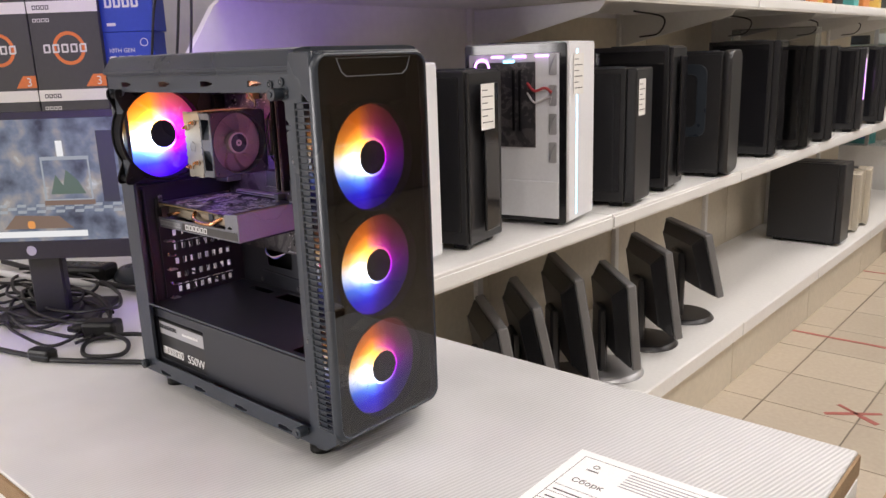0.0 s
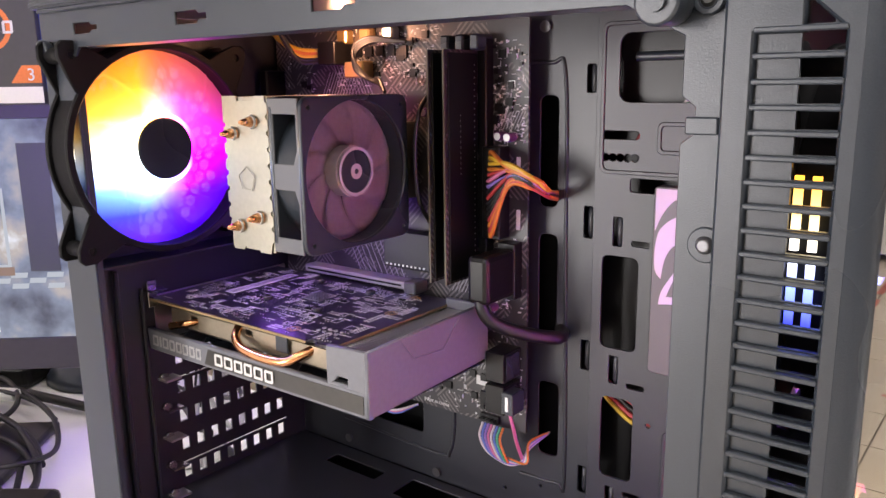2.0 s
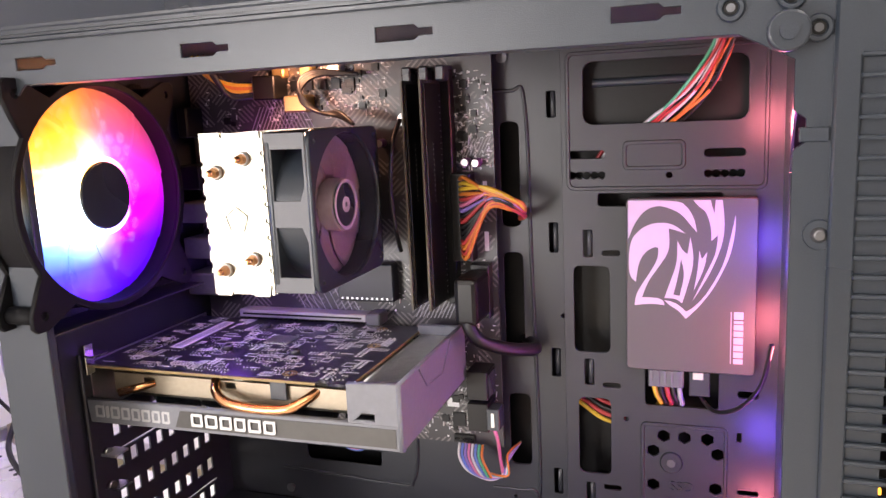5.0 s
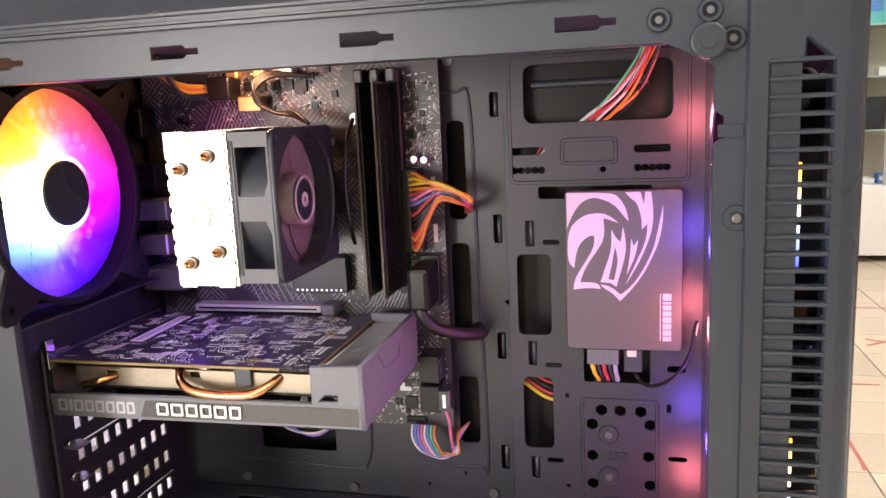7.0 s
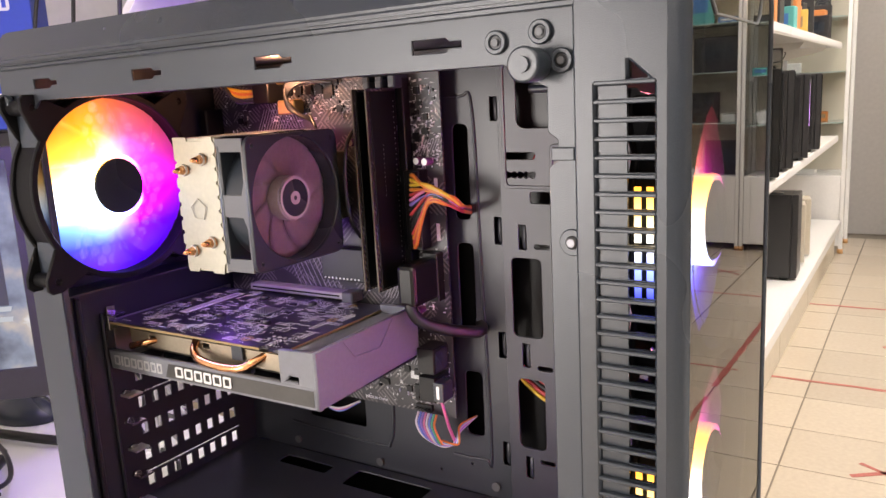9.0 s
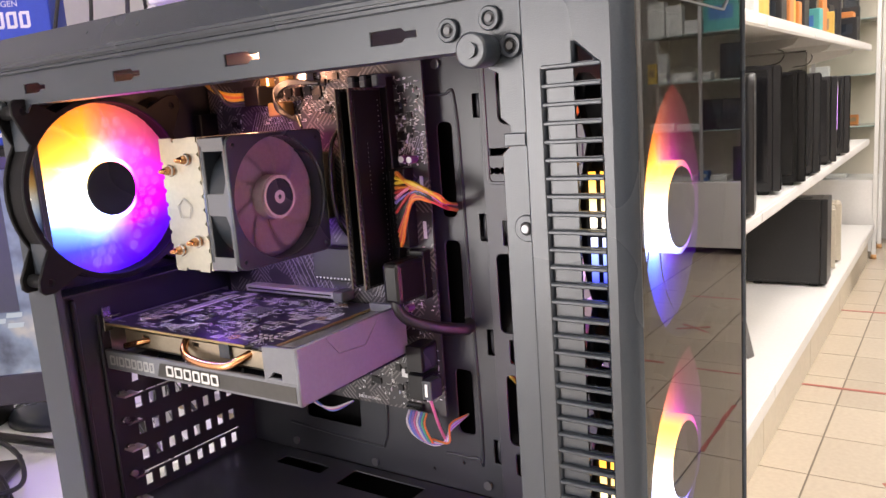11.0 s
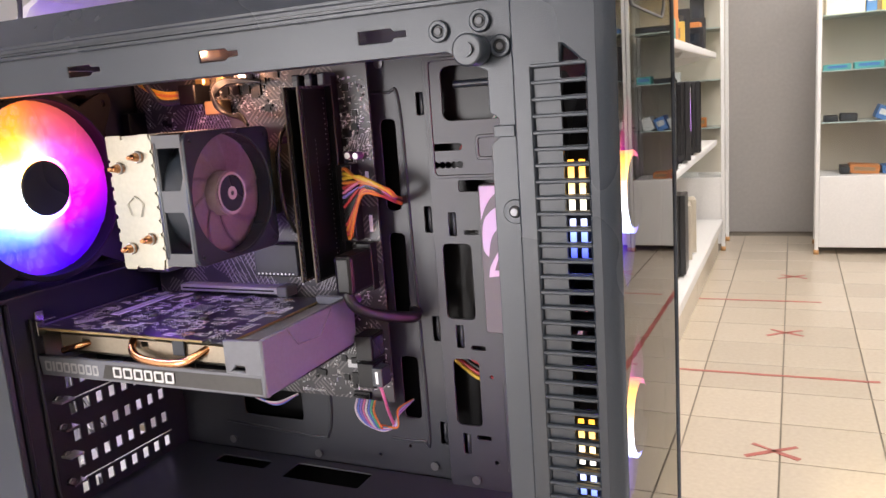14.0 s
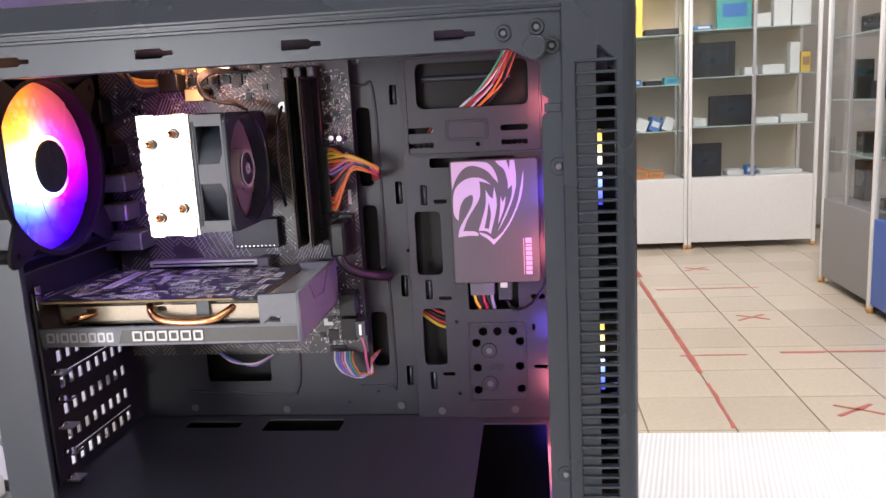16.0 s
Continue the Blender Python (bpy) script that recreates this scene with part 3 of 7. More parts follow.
# far panel coloured black so the tray openings read as deep shade
part("far_side_panel", box(CX0, CX1, CY1 - 0.0016, CY1 - 0.0003, CZ0 + 0.002, 1.2445), CHIP_RECESS, pc)

# chamfered plastic cap on top
bm = bmesh.new()
prof = [(CY0 - 0.001, 1.2452), (CY0 - 0.001, 1.2492), (CY0 + 0.010, 1.2665), (CY0 + 0.024, 1.2685), (CY1 - 0.022, 1.2685), (CY1 - 0.010, 1.2665), (CY1 + 0.001, 1.2492), (CY1 + 0.001, 1.2452)]
ends = []
for x, dx in ((-1.0495, 0.004), (-0.6556, 0.0)):
    ends.append([bm.verts.new((x + (dx if z > 1.25 else 0), y, z)) for y, z in prof])
for k in range(len(prof) - 1):
    bm.faces.new((ends[0][k], ends[1][k], ends[1][k + 1], ends[0][k + 1]))
bm.faces.new(ends[0][::-1])
bm.faces.new(ends[1])
bm.faces.new((ends[0][0], ends[0][-1], ends[1][-1], ends[1][0]))
bmesh.ops.recalc_face_normals(bm, faces=bm.faces[:])
bmesh.ops.bevel(bm, geom=[e for e in bm.edges if abs(e.verts[0].co.x - e.verts[1].co.x) > 0.3], offset=0.0012, segments=2, affect="EDGES")
part("top_cap", bm, PLASTIC, pc, "black plastic top cap with chamfered edge")
part("cap_lip", box(-1.042, -0.6535, CY0 - 0.0005, CY0 + 0.0015, 1.2425, 1.2450, 0.0005), PLASTIC, pc)

# screws on the frame
def thumbscrew(x, z, parent, out=0.012):
    s = part("thumbscrew", cyl((x, CY0 - out, z), (x, CY0 + 0.001, z), 0.0068, 18, 0.0062, 0.001), PLASTIC, parent, "black knurled thumbscrew")
    part("screw_tip", cyl((x, CY0 - out - 0.0015, z), (x, CY0 - out - 0.0001, z), 0.003, 12), STEEL, s)


def bolt(x, z, parent, y=CY0, r=0.0042):
    s = part("screw_boss", plate([ring(x, z, r), ring(x, z, r * 0.72, 16)], 0.0014, at_y(y), 0.0005), STEEL, parent)
    part("screw_hole", plate([ring(x, z, r * 0.72, 16)], 0.0006, at_y(y + 0.0008)), CHIP_RECESS, s)
    part("screw", cyl((x, y - 0.0002, z), (x, y + 0.0007, z), r * 0.36, 10, r * 0.3), PLASTIC_GREY, s)


thumbscrew(-0.6715, 1.2225, pc)
thumbscrew(-1.0345, 1.2215, pc, 0.004)
thumbscrew(-0.6765, 0.8480, pc)
thumbscrew(-1.034, 0.8420, pc, 0.006)
for x, z in ((-0.689, 1.232), (-0.670, 1.2345), (-0.6615, 1.2235)):
    bolt(x, z, pc)
for z in (1.154, 0.958, 0.905):
    part("dimple", plate([ring(-0.659, z, 0.005), ring(-0.659, z, 0.0028, 12)], 0.0012, at_y(CY0 + 0.0012), 0.0004), STEEL, pc)
    part("dimple_head", cyl((-0.659, CY0 + 0.0015, z), (-0.659, CY0 - 0.0004, z), 0.0030, 14, 0.0018, bev=0.0003), SCREW_DARK, pc)
    part("rivet", cyl((-0.659, CY0 + 0.0012, z), (-0.659, CY0 + 0.003, z), 0.0022, 10), STEEL, pc)
part("clip", box(-0.6665, -0.657, CY0 + 0.0005, CY0 + 0.0022, 1.186, 1.191, 0.0004), STEEL, pc)

# front bezel with louvres and glass
FX = -0.6140
LP = 0.00677                              # louvre pitch
LZ0 = 0.8620
LTOP = LZ0 + 52 * LP
bz = [[(-0.6555, CZ0 + 0.001), (-0.6400, CZ0 + 0.003), (-0.6215, FZ0 + 0.001), (-0.6215, 1.2625), (-0.6515, 1.2625), (-0.6555, 1.2490)],
      [(-0.6490, LZ0 - 0.004), (-0.6250, LZ0 - 0.004), (-0.6250, LTOP), (-0.6345, LTOP + 0.0085), (-0.6365, LTOP + 0.0085), (-0.6365, LTOP), (-0.6490, LTOP)]]
bezel = part("front_bezel", plate(bz, 0.006, at_y(CY0 - 0.001), 0.001), PLASTIC, pc, "black plastic front bezel")


def rim_loop(inset, x, r):
    """A rounded outline round the front panel at depth x."""
    return [Vector((x, u, v)) for u, v in rect(CY0 - 0.001 + inset, FY1 - inset, FZ0 + inset, 1.2635 - inset, r, 7)]


bm = bmesh.new()
loops = [[bm.verts.new(p) for p in rim_loop(*row)] for row in ((0.0, -0.6225, 0.016), (0.0004, -0.6190, 0.016), (0.0016, -0.6160, 0.0155), (0.0036, FX + 0.0002, 0.0145), (0.0048, FX, 0.014), (0.0056, FX - 0.0012, 0.0135), (0.0056, -0.6225, 0.0135))]
for a, b in zip(loops, loops[1:]):
    for k in range(len(a)):
        f = bm.faces.new((a[k], a[(k + 1) % len(a)], b[(k + 1) % len(a)], b[k]))
        f.smooth = True
bmesh.ops.recalc_face_normals(bm, faces=bm.faces[:])
part("bezel_rim", bm, PLASTIC, pc, "rounded black rim round the glass")
bm = bmesh.new()
far = [bm.verts.new(p) for z in (FZ0 + 0.003, 1.2600) for p in ((-0.6555, CY1 - 0.003, z), (-0.6225, FY1 - 0.0015, z), (-0.6225, FY1 - 0.0045, z), (-0.6555, CY1 - 0.006, z))]
for q in ((0, 1, 2, 3), (4, 7, 6, 5), (0, 4, 5, 1), (1, 5, 6, 2), (2, 6, 7, 3), (3, 7, 4, 0)):
    bm.faces.new([far[k] for k in q])
bmesh.ops.recalc_face_normals(bm, faces=bm.faces[:])
part("bezel_far_side", bm, PLASTIC, pc)


def bezel_cap(z0, z1):
    """The bezel's upper or lower wall, narrowing towards the front panel."""
    out = [(-0.6550, CY0 + 0.004), (-0.6225, CY0 + 0.004), (-0.6225, FY1 - 0.016), (-0.6550, CY1 - 0.006)]
    return plate([out], z1 - z0, at_z(z1), 0.0008)


part("bezel_top", bezel_cap(1.2570, 1.2634), PLASTIC, pc)
part("bezel_bottom", bezel_cap(FZ0, FZ0 + 0.005), PLASTIC, pc)
gl = pane("front_glass", plate([rect(CY0 + 0.0048, FY1 - 0.0058, FZ0 + 0.0058, 1.2577, 0.0133, 7)], 0.003, at_x(FX - 0.0010), 0.0004), TINT_GLASS, pc, "smoked mirror-like front glass")
# finger notch at the glass top
notch_out = [(0.535, 1.2560), (0.541, 1.2420), (0.5475, 1.2375), (0.6275, 1.2375), (0.6345, 1.2420), (0.6405, 1.2560)]
notch_in = [(u + (0.0009 if u < 0.59 else -0.0009), v + (0.0008 if v < 1.25 else -0.0004)) for u, v in notch_out]
part("glass_notch", plate([notch_out, notch_in], 0.0006, at_x(FX - 0.0003)), PLASTIC_GREY, pc)
# grille of the bezel: ledge behind the louvres
gr = [rect(-0.6495, -0.6245, LZ0 - 0.005, LTOP + 0.0090)] + [rect(-0.6367, -0.6255, LZ0 + LP * k + 0.0012, LZ0 + LP * (k + 1) - 0.0006) for k in range(52)] + [rect(-0.6367, -0.6290, LTOP + 0.0012, LTOP + 0.0080)]
part("louvre_backing", plate(gr, 0.0015, at_y(CY0 + 0.0012)), PLASTIC, pc)
sl = box(-0.6485, -0.6252, CY0 - 0.0014, CY0 + 0.0012, -0.0007, 0.0009, 0.0004)
sl_me = bpy.data.meshes.new("louvre")
sl.to_mesh(sl_me)
sl.free()
sl_me.materials.append(PLASTIC)
sl_me.transform(Matrix.Translation((0.84, -0.608, 0)))
for k in range(53):
    ob = new("louvre", sl_me)
    ob.parent = pc
    ob.location.z = LZ0 + LP * k - ZT

# added plate keeps the side strips' glow out of the front glass
part("fan_mount", box(-0.6240, -0.6230, CY0 + 0.005, 0.5280, CZ0 + 0.01, 1.255), PLASTIC, pc)
# feet
for x in (-1.0, -0.68):
    for y in (CY0 + 0.025, CY1 - 0.025):
        part("foot", cyl((x, y, ZT - 0.0015), (x, y, CZ0 + 0.0005), 0.014, 16), RUBBER, pc)

# tray
Y_T, Y_S = 0.683, 0.675
tray = [rect(-1.0365, -0.778, 0.926, 1.2435),
        rect(-0.8185, -0.806, 1.129, 1.194, 0.004), rect(-0.8185, -0.8055, 1.05, 1.113, 0.004), rect(-0.8175, -0.803, 0.971, 1.02, 0.004),
        rect(-0.97, -0.911, 0.958, 0.986, 0.003)]
tray += [rect(-0.789, -0.783, a, b, 0.0008, 1) for a, b in ((1.195, 1.211), (1.113, 1.132), (1.033, 1.052), (0.953, 0.971))]
tray += [ring(-0.815, 0.948, 0.0014, 10), ring(-0.781, 1.073, 0.0016, 10), ring(-0.842, 0.938, 0.0014, 10)]
part("motherboard_tray", plate(tray, 0.0012, at_y(Y_T), 0.0002), STEEL_IN, pc, "black steel motherboard tray with cable openings")
part("tray_bead", tube([(-0.846, Y_T, 1.212), (-0.812, Y_T, 1.212), (-0.802, Y_T, 1.204), (-0.8, Y_T, 1.1), (-0.798, Y_T, 0.962), (-0.804, Y_T, 0.954), (-0.83, Y_T, 0.953)], 0.0012, 6, 1), STEEL_IN, pc)
part("tray_bead", tube([(-0.99, Y_T, 0.95), (-0.9, Y_T, 0.946), (-0.888, Y_T, 0.95), (-0.884, Y_T, 0.965), (-0.883, Y_T, 0.99)], 0.0012, 6, 1), STEEL_IN, pc)
ssd_sheet = [rect(-0.7785, -0.6555, 0.9265, 1.2435),
             rect(-0.766, -0.676, 1.19, 1.226, 0.006), rect(-0.775, -0.753, 1.1705, 1.1755, 0.0024), rect(-0.699, -0.677, 1.170, 1.175, 0.0024),
             rect(-0.758, -0.688, 1.1425, 1.1505, 0.002), rect(-0.773, -0.751, 1.053, 1.107, 0.004), rect(-0.771, -0.751, 0.974, 1.024, 0.004),
             rect(-0.731, -0.689, 1.022, 1.05, 0.002), rect(-0.679, -0.667, 1.0302, 1.0348, 0.0022), rect(-0.679, -0.676, 1.003, 1.009, 0.001),
             rect(-0.678, -0.666, 0.9698, 0.9732, 0.0016), rect(-0.756, -0.745, 1.113, 1.1165, 0.0016), rect(-0.756, -0.745, 1.031, 1.0345, 0.0016), rect(-0.756, -0.745, 0.964, 0.9675, 0.0016),
             ring(-0.7175, 1.1605, 0.002, 10), ring(-0.679, 1.095, 0.0016, 10), ring(-0.742, 1.012, 0.0016, 10), ring(-0.742, 0.948, 0.0016, 10)]
ssd_sheet += [rect(-0.767, -0.761, a, b, 0.0008, 1) for a, b in ((1.112, 1.129), (1.032, 1.049), (0.952, 0.968))]
for u in (-0.775, -0.699):
    row = [(u + 0.022 * k / 40, 1.161 + max(0.0010, math.sqrt(max(0.0, 0.0024 ** 2 - (0.022 * k / 40 - 0.0024 - 0.0043 * min(4, max(0, round((0.022 * k / 40 - 0.0024) / 0.0043)))) ** 2)))) for k in range(41)]
    ssd_sheet.append(row + [(x, 2 * 1.161 - z) for x, z in row[::-1][1:-1]])
ssd_sheet += [ring(x, z, 0.0042, 6, math.pi / 6) for x, z in ((-0.72, 1.003), (-0.708, 1.003), (-0.695, 1.003), (-0.726, 0.993), (-0.689, 0.994), (-0.726, 0.971), (-0.69, 0.972), (-0.726, 0.951), (-0.689, 0.952))]
part("drive_sheet", plate(ssd_sheet, 0.0012, at_y(Y_S), 0.0002), STEEL_IN, pc, "black perforated drive mounting sheet")


def bead(u0, u1, v0, v1, r, y=Y_S, parent=pc):
    """A pressed rim in the sheet."""
    part("pressed_rim", plate([rect(u0, u1, v0, v1, r), rect(u0 + 0.0014, u1 - 0.0014, v0 + 0.0014, v1 - 0.0014, r * 0.8)], 0.0012, at_y(y - 0.0008), 0.0004), STEEL_IN, parent)


bead(-0.7755, -0.666, 1.1525, 1.2315, 0.004)
bead(-0.743, -0.709, 1.164, 1.18, 0.003)
bead(-0.733, -0.684, 0.941, 1.011, 0.003)
part("stamped_letters", letters("SSD", 0.0085, Matrix.Translation((-0.7095, Y_S - 0.0004, 0.9685)) @ FACE_Y, 0.0004, "CENTER"), STEEL_IN, pc, "stamped letters SSD")
for z in (0.9865, 0.957):
    part("drive_grommet", plate([ring(-0.7155, z, 0.006), ring(-0.7155, z, 0.0028, 12)], 0.0025, at_y(Y_S - 0.0012), 0.0007), STEEL_IN, pc)
    part("drive_screw", cyl((-0.7155, Y_S - 0.0022, z), (-0.7155, Y_S, z), 0.0026, 12), SCREW_DARK, pc)
for x, z, y in ((-0.899, 0.932, Y_T), (-0.795, 0.935, Y_T), (-0.695, 0.934, Y_S), (-0.758, 0.933, Y_S), (-0.985, 0.934, Y_T), (-0.815, 1.232, Y_T)):
    part("tray_screw", cyl((x, y - 0.0022, z), (x, y - 0.0001, z), 0.0034, 12, 0.0026), SCREW_DARK, pc)
# black sheet stands in for the shade inside the upper bay
part("bay_back", box(-0.77, -0.67, Y_S + 0.0135, Y_S + 0.0145, 1.185, 1.23), CHIP_RECESS, pc)
part("bay_ridge", tube([(-0.762, Y_S + 0.013, 1.214), (-0.69, Y_S + 0.013, 1.214)], 0.0025, 2, 2), STEEL, pc)
# little hooks behind the upright slots
for x, z in ((-0.786, 1.203), (-0.786, 1.1225), (-0.764, 1.1205), (-0.786, 1.0425), (-0.764, 1.0405), (-0.786, 0.962), (-0.764, 0.96)):
    y = (Y_S if x > -0.775 else Y_T) + 0.0010
    hook = [(y + 0.003, z - 0.0098), (y, z - 0.0060), (y, z + 0.0060), (y + 0.003, z + 0.0098), (y + 0.0042, z + 0.0098), (y + 0.0012, z + 0.0052), (y + 0.0012, z - 0.0052), (y + 0.0042, z - 0.0098)]
    part("cable_hook", plate([hook], 0.0026, at_x(x + 0.0022), 0.0003), STEEL_IN, pc)

# shroud over the power supply
shr = [rect(-1.0365, -0.6555, CY0 + 0.012, Y_S + 0.006), rect(-0.913, -0.844, 0.648, 0.672, 0.002), rect(-0.985, -0.935, 0.655, 0.668, 0.002), rect(-0.722, -0.669, 0.532, 0.661, 0.002)]
part("shroud_top", plate(shr, 0.0012, at_z(0.9262), 0.0002), STEEL_IN, pc, "black power supply shroud")
shs = [rect(-1.018, -0.6555, 0.848, 0.925), [(-1.012, 0.853), (-0.895, 0.853), (-0.895, 0.914), (-1.012, 0.914)]]
part("shroud_side", plate(shs, 0.0012, at_y(CY0 + 0.012), 0.0002), STEEL_IN, pc, "black shroud side with a window")
part("fan_pocket", box(-0.667, -0.6655, 0.535, 0.66, 0.86, 0.925), STEEL_IN, pc)
# rear wall: fan grille and slots
hexes = []
for i in range(-7, 8):
    for j in range(-8, 9):
        u, v = 0.0088 * (i + 0.5 * (j % 2)), 0.0076 * j
        if math.hypot(u, v) < 0.0545 and u > -0.0465:
            hexes.append(ring(0.562 + u, 1.1645 + v, 0.0043, 6, math.pi / 6))
slots = [rect(0.5706 + 0.0121 * k, 0.5706 + 0.0121 * k + 0.0058, z - 0.0043, z + 0.0043) for z in (1.0418, 1.0206, 0.9997, 0.9786, 0.9576, 0.9366) for k in range(8)]
gaps = [rect(0.569, 0.664, z, z + 0.0012) for z in (1.0062, 0.9432)]
rear = [rect(CY0 + 0.003, CY1 - 0.003, CZ0 + 0.002, 1.2445)] + hexes + slots + gaps
part("rear_wall", plate(rear, 0.0012, at_x(-1.0365), 0.0), STEEL_IN, pc, "black steel rear wall with honeycomb fan grille and slot covers")
part("rear_wall_rib", box(-1.035, -1.031, 0.530, 0.5335, 0.926, 1.09, 0.001), STEEL_IN, pc)
part("rear_wall_rib", box(-1.0355, -1.0325, 0.5480, 0.5500, 0.926, 1.075, 0.0008), STEEL_IN, pc)
part("rear_wall_ledge", box(-1.036, -1.012, 0.512, 0.64, 1.0965, 1.0977, 0.0003), STEEL_IN, pc)
for k in range(6):
    z = 0.929 + 0.021 * k
    part("slot_screw", cyl((-1.0305, 0.5565, z), (-1.0275, 0.5565, z), 0.003, 10), CHROME, pc)
    part("slot_cover_tab", box(-1.031, -1.021, 0.553, 0.5645, z - 0.0012, z + 0.0002), CHROME if k % 2 else SOLDER, pc)
# front fan wall of the chassis
fw = [rect(CY0 + 0.004, CY1 + 0.0005, CZ0 + 0.002, 1.2445)] + [ring(0.586, z, 0.058, 32) for z in (1.152, 1.0325, 0.913)]
part("front_wall", plate(fw, 0.0012, at_x(-0.6565), 0.0), STEEL_IN, pc)

# ---------------------------------------------------------------- fans with light
def fan_blades(r0, r1, count, pitch, depth, sweep=0.9):
    """One blade: a swept, pitched, thin shell round the x axis."""
    out = []
    for b in range(count):
        bm = bmesh.new()
        a0 = 2 * math.pi * b / count
        rows = []
        for i in range(8):
            t = i / 7
            r = r0 + (r1 - r0) * t
            row = []
            for j in range(6):
                w = j / 5 - 0.5
                a = a0 + sweep * t * 0.55 + w * pitch
                row.append((bm.verts.new((-w * depth, r * math.cos(a), r * math.sin(a))), a, r))
            rows.append([v for v, _, _ in row])
        for i in range(7):
            for j in range(5):
                f = bm.faces.new((rows[i][j], rows[i + 1][j], rows[i + 1][j + 1], rows[i][j + 1]))
                f.smooth = True
        bmesh.ops.solidify(bm, geom=bm.faces[:], thickness=0.0009)
        out.append(bm)
    return out


def case_fan(label, led, x, y, z, half=0.06, group="lit case fans", frame_mat=None, count=9, square=False):
    f = thing("case_fan", label, "computer fan", (0, 0, 0), room=True, group=group)
    f.matrix_world = CASE @ pose(x, y, z)
    body = [plate([ring(0, 0, half * 0.985, 48), ring(0, 0, half * 0.962, 48)], 0.019, at_x(0.0095))]
    for top in (0.0125, -0.0095):
        if square:
            rim = [rect(-half, half, -half, half, 0.006, 3), ring(0, 0, half * 0.965, 48)] + [ring(sy * half * 0.875, sz * half * 0.875, half * 0.036, 10) for sy in (-1, 1) for sz in (-1, 1)]
            body.append(plate(rim, 0.003, at_x(top), 0.0005))
        else:
            body.append(plate([ring(0, 0, half * 1.015, 56), ring(0, 0, half * 0.965, 56)], 0.003, at_x(top), 0.0005))
            for sy in (-1, 1):
                for sz in (-1, 1):
                    lug = [(sy * u * half, sz * v * half) for u, v in ((0.55, 0.853), (0.70, 0.93), (0.86, 1.0), (0.96, 1.0), (1.0, 0.96), (1.0, 0.86), (0.93, 0.70), (0.853, 0.55), (0.71, 0.72))]
                    body.append(plate([lug, ring(sy * half * 0.885, sz * half * 0.885, half * 0.04, 12)], 0.003, at_x(top), 0.0005))
    if not square:
        for sy in (-1, 1):
            for sz in (-1, 1):
                body.append(cyl((-0.0110, sy * half * 0.885, sz * half * 0.885), (0.0110, sy * half * 0.885, sz * half * 0.885), half * 0.075, 14))
    part("frame", join(*body), frame_mat or FAN_BLACK, f)
    if square:
        for sy in (-1, 1):
            cut = [[(-0.0095, sz * half * 0.16), (0.0055, sz * half * 0.16), (0.0085, sz * half * 0.34), (0.0085, sz * half * 0.80), (-0.0095, sz * half * 0.80)] for sz in (-1, 1)]
            part("side_wall", plate([rect(-0.0124, 0.0095, -half * 0.985, half * 0.985)] + cut, 0.0014, at_y(sy * half - 0.0002 if sy < 0 else half + 0.0012), 0.0003), PLASTIC_GREY, f, "grey side wall with angular cut-outs")
    part("motor_bracket", join(*[box(-0.0118, -0.0095, -0.0025, 0.0025, 0.0, half * 0.97, m=pose(0, 0, 0, a, 0, 0)) for a in (20, 110, 200, 290)], cyl((-0.0118, 0, 0), (-0.0085, 0, 0), half * 0.32, 24)), PLASTIC, f)
    hub = part("hub", cyl((-0.0085, 0, 0), (0.0098, 0, 0), half * 0.305, 32, bev=0.0012), PLASTIC, f, "dark fan hub")
    part("hub_ring", plate([ring(0, 0, half * 0.35, 40), ring(0, 0, half * 0.305, 40)], 0.016, at_x(0.0085)), led, f, "glowing ring round the hub")
    if led is LED_FRONT:
        part("diffuser_ring", plate([ring(0, 0, half * 0.955, 48), ring(0, 0, half * 0.89, 48)], 0.001, at_x(-0.0096)), LED_EDGE, f, "glowing diffuser ring on the back")
        # added strips in place of fan light leaking out at the frame's side
        for lx in (-0.0082, -0.0033):
            for z0, z1 in ((-0.024, -0.004), (0.000, 0.022)):
                part("side_light_strip", box(lx, lx + 0.0024, -half * 1.012, -half * 0.99, z0, z1), GAP_GLOW, f, "added glowing strip standing for light through the frame gaps")
    for bm in fan_blades(half * 0.34, half * 0.957, count, 2 * math.pi / count * 1.03, 0.0009):
        part("blade", bm, led, f, "milky blade lit by coloured diodes")
    return f


case_fan("rear case fan glowing amber, white, blue and magenta", LED_REAR, -1.0215, 0.562, 1.1645, half=0.0620)
for fz in (1.152, 1.0325, 0.913):
    case_fan("front case fan glowing amber, white, blue and magenta behind smoked glass", LED_FRONT, -0.6315, 0.585, fz, half=0.0595)

# ---------------------------------------------------------------- inside the computer
rng = random.Random(7)
PURPLE_CAN = mat("capacitor_sleeve", (0.16, 0.06, 0.2), 0.35, 0.0, 0.1, 200, 0.05)
WIRE = {}
for key, col in (("orange", (0.5, 0.15, 0.025)), ("yellow", (0.55, 0.35, 0.03)), ("red", (0.36, 0.035, 0.04)), ("black", (0.007, 0.007, 0.008)), ("white", (0.52, 0.5, 0.52)),
                 ("purple", (0.2, 0.13, 0.45)), ("blue", (0.1, 0.16, 0.5)), ("pink", (0.5, 0.14, 0.27)), ("green", (0.07, 0.35, 0.2)), ("grey", (0.3, 0.3, 0.32)), ("brown", (0.22, 0.1, 0.05))):
    WIRE[key] = mat(key + "_wire_sleeve", col, 0.42, 0.0, 0.1, 120, 0.05)

